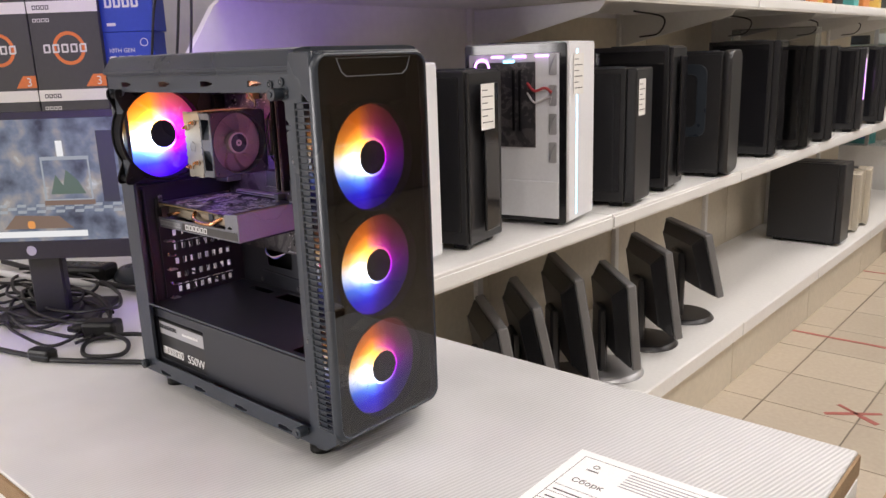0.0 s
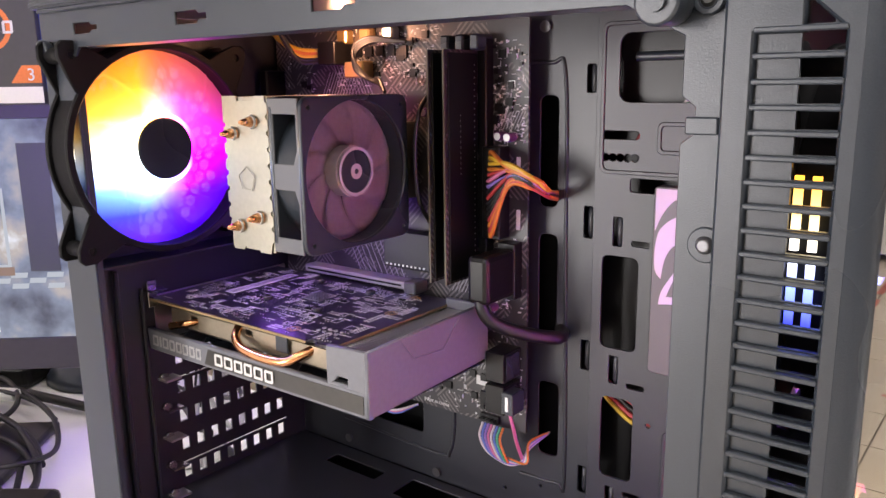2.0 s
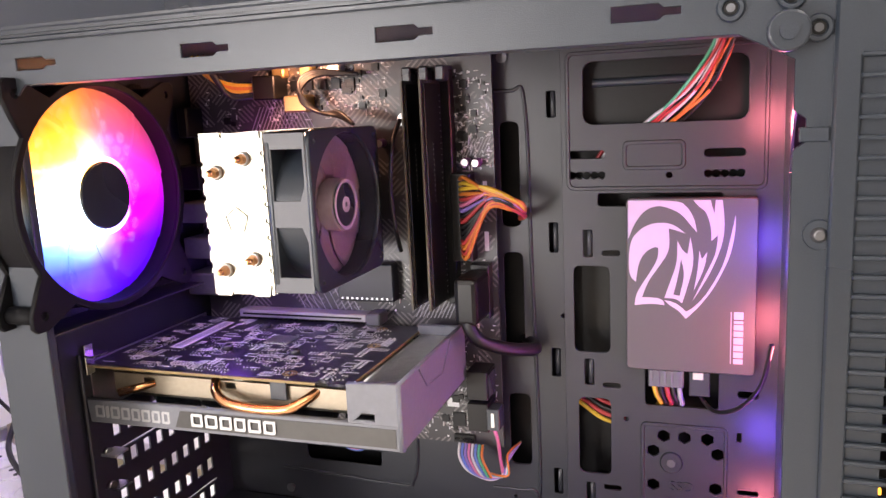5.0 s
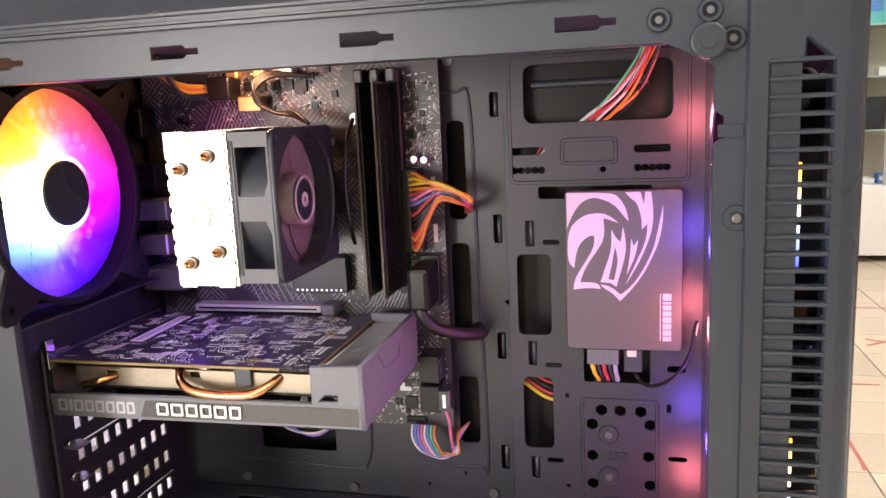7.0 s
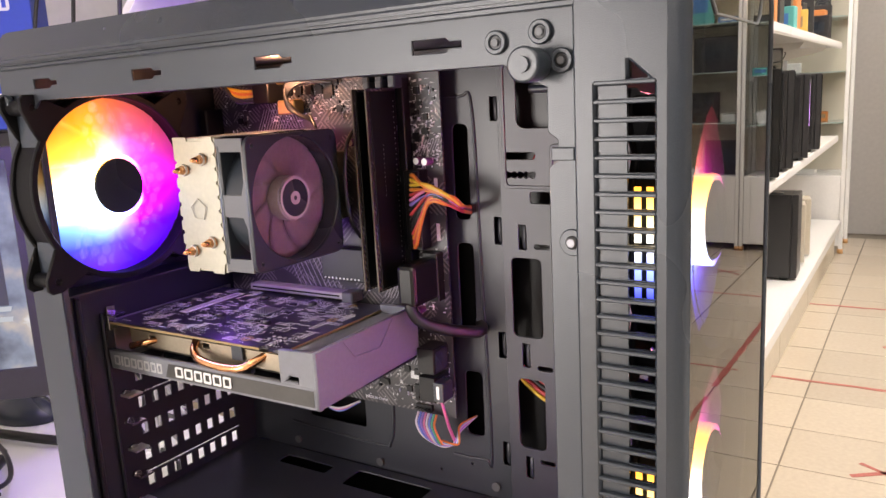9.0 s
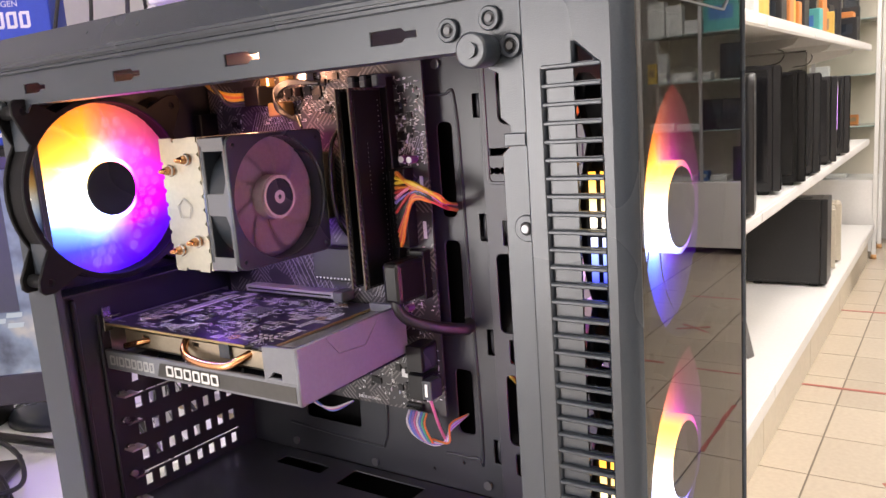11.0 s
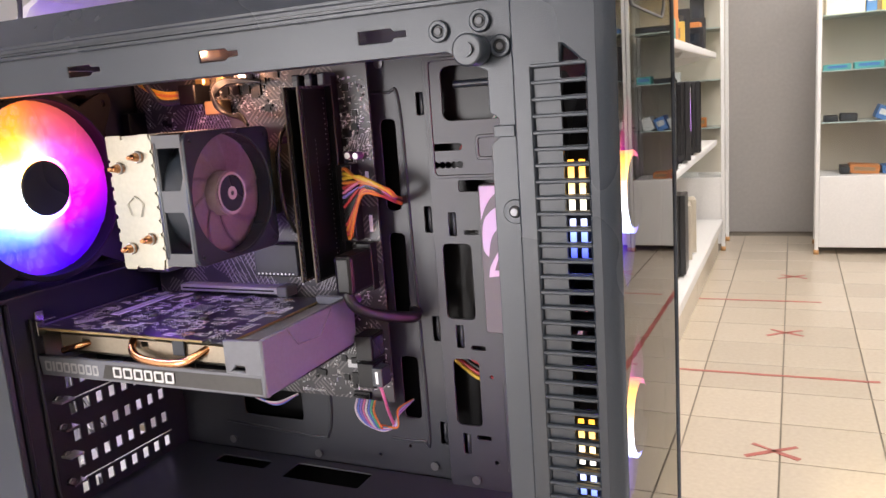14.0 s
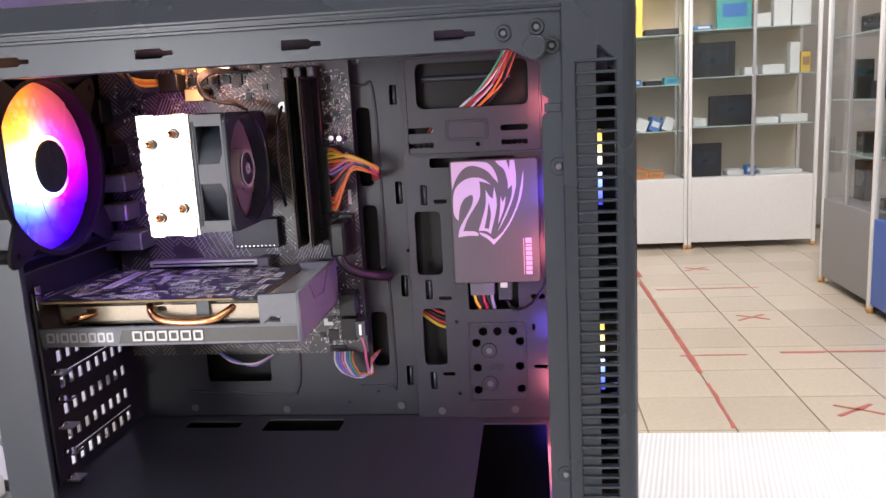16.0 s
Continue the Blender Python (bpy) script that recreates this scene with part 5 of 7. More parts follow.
for cx in (-0.98, -0.888):
    fans = []
    for b in range(9):
        a = 2 * math.pi * b / 9
        bm = bmesh.new()
        vs = [bm.verts.new((cx + r * math.cos(a + o + r * 9), 0.6 + r * math.sin(a + o + r * 9), 1.0415 + zz)) for r, o, zz in ((0.013, -0.25, 0.002), (0.04, -0.22, 0.002), (0.04, 0.3, -0.003), (0.013, 0.25, -0.003))]
        bm.faces.new(vs)
        bmesh.ops.solidify(bm, geom=bm.faces[:], thickness=0.0008)
        fans.append(bm)
    rotor = part("fan_rotor", cyl((cx, 0.6, 1.037), (cx, 0.6, 1.045), 0.0135, 20), PLASTIC, gpu, "black fan hub")
    for bm in fans:
        part("fan_blade", bm, PLASTIC, rotor)
part("rear_bracket", box(-1.0355, -1.0342, 0.553, 0.665, 1.03, 1.068), SOLDER, gpu, "plain steel bracket")
part("bracket_tab", box(-1.0355, -1.0238, 0.546, 0.557, 1.0725, 1.0737, 0.0003), CHROME, gpu)
part("bracket_tab", box(-1.0335, -1.0322, 0.548, 0.5545, 1.061, 1.079, 0.0003), CHROME, gpu)

gpu.matrix_world = gpu.matrix_world @ Matrix.Translation((-0.0015, 0.0055, 0.0))

# solid state drive
ssd = thing("solid_state_drive", "flat grey solid state drive with pale bird-head emblem", "drive", (-0.702, Y_S, 1.047))
SSD_GREY = mat("ssd_grey", (0.075, 0.07, 0.075), 0.4, 0.0, 0.08, 60, 0.15, fine=1600)
SSD_PINK = mat("pale_emblem_print", (0.48, 0.39, 0.52), 0.45, 0.0, 0.03)
SX0, SX1, SZ0, SZ1, SY = -0.7403, -0.6707, 1.0474, 1.1476, 0.6675
part("body", plate([rect(SX0, SX1, SZ0, SZ1, 0.002, 3)], 0.0068, at_y(SY), 0.0005), SSD_GREY, ssd)


def rounded(line):
    """Cut the blunt corners of an outline and keep the sharp tips."""
    out = []
    for k in range(len(line)):
        a, b, c = (Vector(line[(k + d) % len(line)]) for d in (-1, 0, 1))
        if (b - a).angle(c - b, 0.0) > 1.0:
            out.append(tuple(b))
        else:
            out += [tuple(b.lerp(a, 0.25)), tuple(b.lerp(c, 0.25))]
    return out


def em(*pts, hole=()):
    """An emblem shape in tenths of the drive's width, from its upper corner."""
    return plate([[(SX0 + u * 0.00696, SZ1 - v * 0.00696) for u, v in rounded(rounded(line))] for line in (pts, hole) if line], 0.0003, at_y(SY - 0.0003))


emblem = [em((0.1, 0.1), (4.1, 0.1), (4.8, 0.7), (5.3, 1.6), (5.5, 2.7), (5.0, 2.1), (4.3, 1.2), (3.3, 0.7), (2.4, 0.5), (1.4, 0.9), (0.6, 2.0), (0.1, 3.3)),
          em((0.2, 3.5), (1.0, 2.5), (1.9, 2.0), (3.1, 1.9), (3.9, 2.2), (4.6, 2.8), (3.8, 2.5), (3.3, 2.4), (3.4, 3.4), (3.3, 4.4), (2.6, 5.5), (1.7, 6.8), (1.2, 8.2), (2.4, 8.2), (2.9, 8.4), (3.0, 8.8), (1.9, 8.7), (0.6, 8.9), (0.7, 8.0), (1.2, 7.1), (2.2, 5.5), (2.5, 4.7), (2.5, 4.0), (2.2, 3.9), (1.4, 4.4), (0.9, 5.4), (0.7, 6.9), (0.1, 6.3)),
          em((3.0, 8.4), (3.6, 8.5), (4.2, 8.8), (4.7, 9.3), (5.1, 9.1), (6.0, 8.2), (6.8, 6.9), (7.6, 5.2), (8.0, 3.4), (8.4, 1.3), (8.4, 2.6), (8.1, 4.4), (7.5, 5.9), (6.7, 7.5), (5.6, 9.0), (4.7, 9.9), (4.1, 9.2), (3.4, 8.8)),
          em((5.2, 0.1), (6.5, 0.1), (6.8, 1.2), (6.9, 0.1), (7.4, 0.1), (7.6, 1.9), (7.5, 3.4), (6.9, 5.2), (6.2, 6.7), (5.2, 8.4), (6.1, 6.4), (7.0, 4.4), (7.1, 2.9), (6.6, 3.4), (6.6, 2.4), (6.2, 1.0), (5.7, 0.7)),
          em((5.7, 4.2), (5.9, 4.9), (6.3, 4.3), (6.1, 5.7), (5.3, 7.5), (5.6, 5.8)),
          em((4.0, 3.4), (4.4, 4.2), (4.8, 4.5), (5.0, 3.1), (5.3, 4.8), (5.1, 6.1), (4.8, 7.2), (4.4, 8.6), (3.9, 8.2), (3.0, 8.2), (3.4, 7.0), (4.0, 5.2), hole=((4.3, 4.9), (4.6, 6.2), (4.2, 8.0), (3.7, 7.9), (4.0, 6.7)))]
for piece in emblem:
    part("emblem_piece", piece, SSD_PINK, ssd, "pale printed emblem shape")
part("brand_bars", join(*[plate([rect(SX0 + 0.0585, SX0 + 0.0635, SZ0 + 0.006 + a, SZ0 + 0.006 + a + w)], 0.0003, at_y(SY - 0.0003)) for a, w in ((0, 0.0028), (0.0036, 0.0032), (0.0076, 0.0032), (0.0116, 0.0036), (0.016, 0.003), (0.0198, 0.003), (0.0236, 0.0014), (0.026, 0.0042))], plate([rect(SX0 + 0.0568, SX0 + 0.0573, SZ0 + 0.006, SZ0 + 0.0362)], 0.0003, at_y(SY - 0.0003))), SSD_PINK, ssd, "plain upright brand mark")
plug = part("power_plug", box(-0.7285, -0.7085, 0.669, 0.6745, 1.036, 1.0468, 0.0006), PLASTIC_GREY, ssd, "ribbed power plug")
part("plug_ribs", join(*[box(-0.7275 + 0.0038 * k, -0.726 + 0.0038 * k, 0.668, 0.6692, 1.0365, 1.0462) for k in range(5)]), PLASTIC_GREY, plug)
dp = part("data_plug", box(-0.7055, -0.694, 0.668, 0.6745, 1.032, 1.0468, 0.0006), PLASTIC, ssd, "black data plug")
part("plug_latch", box(-0.7035, -0.6975, 0.667, 0.6682, 1.0425, 1.0468, 0.0003), SOLDER, dp)


# ---------------------------------------------------------------- cables in the computer
def cable(name, label, runs, group=""):
    """runs: (colour, radius, points). One bundle is one thing, each wire a part."""
    base = runs[0][2][0]
    c = thing(name, label, "cable", base, group=group)
    for colour, r, pts in runs:
        part("wire", tube(pts, r, 8, 2), WIRE[colour], c, colour + " wire")
    return c


runs = []
cols = ("orange", "yellow", "yellow", "orange", "red", "pink", "purple", "black", "red", "black", "black", "black", "red", "orange", "red", "orange")
for k, col in enumerate(cols):
    z = 1.1615 - 0.0031 * k
    t = k / 15
    runs.append((col, 0.0013, [(-0.837, 0.6585, z), (-0.832, 0.6535 - 0.003 * math.sin(t * 3), z + 0.001), (-0.818 + 0.004 * math.sin(t * 3.1), 0.6475, 1.1555 - 0.011 * t + 0.0015 * (k % 3)), (-0.8045 + 0.006 * (1 - t), 0.650, 1.1485 - 0.004 * t), (-0.7985, 0.659 + 0.002 * (k % 2), 1.142 - 0.003 * t), (-0.807, 0.684, 1.138 - 0.004 * t)]))
cable("main_power_cable", "bundle of orange, yellow, red and black power wires", runs)
cable("front_port_cable", "thick glossy black cable with moulded plug", [("black", 0.0042, [(-0.829, 0.642, 1.087), (-0.828, 0.636, 1.078), (-0.822, 0.638, 1.068), (-0.81, 0.65, 1.0605), (-0.8, 0.664, 1.056), (-0.797, 0.674, 1.0545), (-0.806, 0.69, 1.055)])])
up = thing("port_plug", "moulded black plug on the circuit board", "plug", (-0.829, MY, 1.09))
part("plug_body", box(-0.8355, -0.8215, 0.632, MY - 0.008, 1.078, 1.106, 0.003, 2), RUBBER, up)
part("plug_socket", box(-0.834, -0.822, MY - 0.0085, MY, 1.075, 1.109, 0.0006), CHIP_RECESS, up)
part("plug_collar", cyl((-0.829, 0.64, 1.079), (-0.829, 0.641, 1.0905), 0.006, 16, 0.0052), RUBBER, up)
runs = []
for k, col in enumerate(("white", "blue", "purple", "pink", "white", "blue", "green", "orange")):
    u = -0.846 + 0.0022 * k
    runs.append((col, 0.0008, [(u, 0.663, 0.991), (u + 0.001, 0.658, 0.984), (u + 0.006, 0.659, 0.9745 - 0.0004 * k), (-0.827, 0.6625, 0.968 + 0.0006 * k), (-0.819 + 0.0005 * k, 0.666, 0.9705), (-0.8165, 0.671, 0.978 + 0.0006 * k), (-0.812, 0.688, 0.984)]))
runs.append(("pink", 0.0011, [(-0.8225, 0.655, 1.012), (-0.818, 0.654, 1.0), (-0.8185, 0.66, 0.985), (-0.819, 0.668, 0.97)]))
cable("front_panel_wires", "loop of thin white, blue, purple and pink wires", runs)
hd = thing("header_plug", "small black header plug with pale slot", "plug", (-0.819, 0.66, 1.015))
part("plug_body", box(-0.8235, -0.8155, 0.65, 0.663, 1.007, 1.021, 0.0005), PLASTIC, hd)
part("plug_slot", box(-0.8205, -0.8185, 0.6494, 0.65, 1.0095, 1.0185), SOLDER, hd)
ru = random.Random(5)
cable("upper_bay_wires", "red, white, green and orange wires rising through the top", [(c, 0.0009, [(-0.69 + 0.0016 * k + ru.uniform(-0.002, 0.002), 0.645 + ru.uniform(0, 0.01), 1.2445), (-0.698 + 0.0018 * k + ru.uniform(-0.002, 0.002), 0.652 + ru.uniform(0, 0.006), 1.226), (-0.712 + 0.0024 * k + ru.uniform(-0.002, 0.002), 0.664, 1.207), (-0.727 + 0.0028 * k + ru.uniform(-0.003, 0.002), 0.674, 1.1935), (-0.74 + 0.003 * k, 0.686, 1.185)]) for k, c in enumerate(("green", "white", "red", "red", "white", "orange", "orange", "black"))])
cable("drive_power_wires", "yellow, black and red drive power wires", [(c, 0.0015, [(-0.7255 + 0.0036 * k, 0.672, 1.037), (-0.724 + 0.0034 * k, 0.6725, 1.03), (-0.7215 + 0.003 * k, 0.677, 1.0235), (-0.724 + 0.003 * k, 0.688, 1.018)]) for k, c in enumerate(("yellow", "black", "red", "black", "grey"))])
cable("data_cable", "thin black data cable", [("black", 0.0012, [(-0.6995, 0.672, 1.033), (-0.697, 0.676, 1.026), (-0.69, 0.668, 1.0235), (-0.678, 0.656, 1.032), (-0.668, 0.645, 1.05), (-0.664, 0.636, 1.075)])])
cable("lower_bay_wires", "yellow, red and black wires behind the tray", [(c, 0.0014, [(-0.779, 0.689, 1.03 - 0.003 * k), (-0.768, 0.6885, 1.024 - 0.004 * k), (-0.757, 0.6885, 1.017 - 0.004 * k), (-0.744, 0.689, 1.014 - 0.004 * k)]) for k, c in enumerate(("red", "black", "red", "yellow"))])
cable("tray_slot_wires", "coloured wires glimpsed through a tray slot", [(c, 0.0011, [(-0.764 + 0.003 * k, 0.688, 1.164), (-0.758 + 0.003 * k, 0.6865, 1.172), (-0.752 + 0.003 * k, 0.688, 1.181)]) for k, c in enumerate(("red", "white", "yellow", "black"))])
cable("processor_power_cable", "yellow and black processor power wires", [(c, 0.0015, [(-1.005 + 0.002 * k, 0.64 + 0.003 * (k % 2), 1.243), (-0.999 + 0.002 * k, 0.646, 1.231 - 0.001 * k), (-0.985, 0.652, 1.2245 - 0.002 * k), (-0.968, 0.658, 1.2235 - 0.0016 * k)]) for k, c in enumerate(("yellow", "orange", "yellow", "black", "black"))])
pp = thing("processor_power_plug", "black processor power plug", "plug", (-0.965, MY, 1.222))
part("plug_body", box(-0.971, -0.955, 0.653, MY, 1.214, 1.229, 0.0008), CHIP_RECESS, pp)
cable("cooler_fan_wires", "thin black fan wires looping over the cooler", [("black", 0.0011, [(-0.89, 0.628, 1.197), (-0.905, 0.64, 1.2015 + 0.001 * k), (-0.922, 0.648 + 0.001 * k, 1.2045), (-0.934, 0.65, 1.2105 + 0.0015 * k), (-0.936, 0.652, 1.219 + 0.002 * k), (-0.925, 0.655, 1.227 + 0.001 * k), (-0.9, 0.66, 1.2265)]) for k in range(4)] + [("black", 0.0013, [(-0.868, 0.645, 1.198), (-0.868, 0.632, 1.185), (-0.87, 0.63, 1.16), (-0.869, 0.632, 1.135), (-0.872, 0.645, 1.12)])])
cable("fan_lead", "black fan lead along the rear post", [(c, 0.0013, [(-1.028, 0.512 + 0.003 * k, 1.2), (-1.0315, 0.5115 + 0.003 * k, 1.165), (-1.0285, 0.513 + 0.003 * k, 1.13), (-1.02, 0.52 + 0.002 * k, 1.105)]) for k, c in enumerate(("black", "grey", "black"))])
cable("lower_board_wires", "thin wires under the circuit board", [(c, 0.0009, [(-0.95, 0.667, 0.99), (-0.935, 0.658, 0.985 + 0.001 * k), (-0.915, 0.656, 0.984 - 0.001 * k), (-0.9, 0.664, 0.989)]) for k, c in enumerate(("white", "pink", "blue"))])

# ---------------------------------------------------------------- computers on the shelf
CGLASS = mat("black_side_glass", (0.012, 0.012, 0.014), 0.06, 0.0, 0.1, 20, 0.0)
LABEL_W = mat("price_label", (0.8, 0.79, 0.76), 0.7, 0.0, 0.04)
RGB_A = mat("lit_ring_violet", (0.2, 0.1, 0.3), 0.4, emit=((0.75, 0.35, 1.0), 4.0))
RGB_B = mat("lit_strip_cyan", (0.2, 0.3, 0.4), 0.4, emit=((0.35, 0.75, 1.0), 3.0))


def shelf_case(label, x, y, w, h, d, z=0.82, body=None, glassy=True, front="angled", tag=False, group="computers on the shelf", yaw=10.0):
    """A tower: front at local x = 0 facing out of the shelf, near side at local y = 0."""
    body = body or CASE_BLACK
    c = thing("computer_tower", label, "computer", (x, y, z), yaw, room=True, group=group)
    f = 0.014
    part("body", box(-d, -0.03, 0.0, w, f, h, 0.004, 2), body, c)
    if front == "angled":
        bm = box(-0.03, 0.0, 0.004, w - 0.004, f, h - 0.004, 0.003)
        for v in bm.verts:
            if v.co.x > -0.015:
                v.co.x -= 0.045 * abs(v.co.z - h * 0.55) / h
        part("front_panel", bm, body, c, "angled front panel")
        part("front_inset", box(-0.012, -0.004, w * 0.3, w * 0.7, h * 0.1, h * 0.93, 0.002), CGLASS, c)
    elif front == "glass":
        part("front_panel", box(-0.03, -0.003, 0.003, w - 0.003, f, h, 0.003), body, c)
        part("front_glass", box(-0.003, 0.001, 0.006, w - 0.006, f + 0.006, h - 0.006, 0.001), CGLASS, c)
    elif front == "round":
        part("front_panel", plate([rect(0.0, w, f, h, 0.03, 5)], 0.03, at_x(0.0), 0.004), body, c, "rounded front panel")
    else:
        part("front_panel", box(-0.03, 0.0, 0.002, w - 0.002, f, h, 0.005, 2), body, c)
    if glassy:
        part("side_panel", plate([rect(-d + 0.012, -0.045, f + 0.03, h - 0.015, 0.004)], 0.004, at_y(-0.003), 0.0008), CGLASS, c, "dark glass side panel")
    else:
        part("side_panel", plate([rect(-d + 0.008, -0.035, f + 0.012, h - 0.01, 0.006)], 0.003, at_y(-0.002), 0.0008), body, c)
    part("top_vent", box(-d + 0.05, -0.07, 0.03, w - 0.03, h - 0.002, h + 0.003, 0.002), PLASTIC, c)
    for fx in (-d + 0.05, -0.06):
        for fy in (0.03, w - 0.03):
            part("foot", box(fx - 0.02, fx + 0.02, fy - 0.012, fy + 0.012, 0.0, f + 0.001, 0.003), RUBBER, c)
    if tag:
        part("price_label", plate([rect(w * 0.12, w * 0.5, h - 0.13, h - 0.03)], 0.0006, at_x(0.0022)), LABEL_W, c, "white printed price label")
        part("label_print", join(*[plate([rect(w * 0.15, w * (0.3 + 0.15 * (k % 2)), h - 0.045 - 0.014 * k, h - 0.043 - 0.014 * k)], 0.0004, at_x(0.0028)) for k in range(6)]), INK, c)
    return c


shelf_case("white perforated computer tower on the shelf", -1.036, 1.137, 0.17, 0.425, 0.352, body=CASE_WHITE, glassy=False, front="plain")
shelf_case("black angular computer tower with price label", -1.037, 1.394, 0.165, 0.405, 0.299, tag=True)
wc = shelf_case("white computer tower with lit open glass side", -1.012, 1.731, 0.175, 0.463, 0.290, body=CASE_WHITE, glassy=False, front="plain", tag=True)

def window_part(name, made, material, parent, label=""):
    """A fitting of the white tower's window, drawn at full size and shrunk to the tower."""
    made = made if isinstance(made, bmesh.types.BMesh) else join(made)
    made.transform(Matrix.Diagonal((0.88, 0.9, 0.945, 1)))
    return part(name, made, material, parent, label)


window_part("side_window", plate([rect(-0.322, -0.028, 0.022, 0.468, 0.004)], 0.002, at_y(-0.0045)), CASE_WHITE, wc, "white inner wall behind the window")
window_part("window_edge", plate([rect(-0.328, -0.008, 0.012, 0.486, 0.006), rect(-0.316, -0.028, 0.022, 0.462, 0.004)], 0.0045, at_y(-0.0055), 0.0006), CGLASS, wc, "black window border")
window_part("window_shroud", box(-0.318, -0.03, -0.012, -0.0066, 0.024, 0.125, 0.002), CASE_WHITE, wc, "white shroud low in the window")
board_w = window_part("window_board", box(-0.3, -0.1, -0.0095, -0.0068, 0.215, 0.44, 0.001), PCB, wc, "dark circuit board seen through the window")
window_part("board_slot", box(-0.17, -0.164, -0.016, -0.0096, 0.26, 0.42), CHIP_RECESS, board_w)
window_part("board_slot", box(-0.15, -0.144, -0.016, -0.0096, 0.26, 0.42), CHIP_RECESS, board_w)
for k, z in enumerate((0.175, 0.25, 0.325, 0.405)):
    slot = window_part("cable_slot", plate([rect(-0.06, -0.036, z, z + 0.055, 0.004)], 0.001, at_y(-0.0068)), SILVER, wc)
    window_part("slot_lead", tube([(-0.058, -0.0075, z + 0.006), (-0.05, -0.009, z + 0.03), (-0.04, -0.0075, z + 0.05)], 0.002, 5, 2), WIRE["grey"], slot)
window_part("window_wires", tube([(-0.125, -0.009, 0.385), (-0.1, -0.016, 0.365), (-0.07, -0.011, 0.372), (-0.05, -0.008, 0.36)], 0.004, 6, 2), WIRE["red"], wc)
window_part("window_wires", tube([(-0.125, -0.009, 0.36), (-0.1, -0.015, 0.335), (-0.07, -0.011, 0.345), (-0.05, -0.008, 0.35)], 0.003, 6, 2), WIRE["white"], wc)
window_part("lit_ring", plate([ring(-0.27, 0.425, 0.026, 28), ring(-0.27, 0.425, 0.02, 28)], 0.003, at_y(-0.0115)), RGB_A, wc, "violet lit fan ring")
window_part("lit_bar", box(-0.2, -0.165, -0.0115, -0.0096, 0.438, 0.445), RGB_B, wc, "cyan lit strip")
window_part("top_lights", join(*[box(x, x + 0.04, -0.0085, -0.0066, 0.452, 0.457) for x in (-0.24, -0.17, -0.1)]), RGB_A, wc, "violet lit dashes along the top")
window_part("lit_edge", box(-0.0005, 0.0012, 0.05, 0.058, 0.03, 0.47), RGB_B, wc, "thin lit strip on the front")
shelf_case("low black computer tower with price label", -0.992, 2.039, 0.155, 0.388, 0.299, tag=True, front="plain")
shelf_case("tall black computer tower with glass side", -1.001, 2.323, 0.17, 0.445, 0.273)
sc = shelf_case("black computer tower with a handle-shaped front opening", -0.978, 2.678, 0.165, 0.422, 0.290, front="round", glassy=False)
part("side_recess", plate([rect(-0.25, -0.08, 0.14, 0.38, 0.03, 4), rect(-0.22, -0.11, 0.17, 0.35, 0.02, 4)], 0.012, at_y(-0.004), 0.004), PLASTIC, sc, "raised handle frame")
shelf_case("large black computer tower with dark glass side", -1.008, 3.241, 0.18, 0.455, 0.273, front="glass")
fw_ = shelf_case("computer tower still wrapped in clear film", -0.976, 3.533, 0.17, 0.43, 0.282, front="plain")
part("film_wrap", box(-0.325, 0.003, -0.006, 0.206, 0.016, 0.506, 0.004), glass("wrapping_film", (0.7, 0.7, 0.7), 1.35, 0.15), fw_, "crumpled clear film")
shelf_case("black computer tower with glass front", -0.970, 3.863, 0.17, 0.425, 0.273, front="glass")
rgbc = shelf_case("black computer tower with lit coloured strip", -0.970, 4.353, 0.17, 0.41, 0.273, front="plain", tag=True)
part("lit_strip", box(0.0, 0.002, 0.03, 0.045, 0.16, 0.36), RGB_A, rgbc, "violet lit strip")
shelf_case("dark computer tower near the shelf end", -0.970, 4.833, 0.17, 0.41, 0.273, front="glass")
shelf_case("black computer tower on the low deck", -0.99, 4.25, 0.18, 0.42, 0.36, z=0.25, glassy=False, front="plain", group="computers on the low deck", yaw=2)
for yy, hh in ((4.62, 0.32), (4.83, 0.32)):
    shelf_case("old beige computer tower on the low deck", -1.0, yy, 0.15, hh, 0.32, z=0.25, body=BEIGE_CASE, glassy=False, front="plain", group="computers on the low deck")


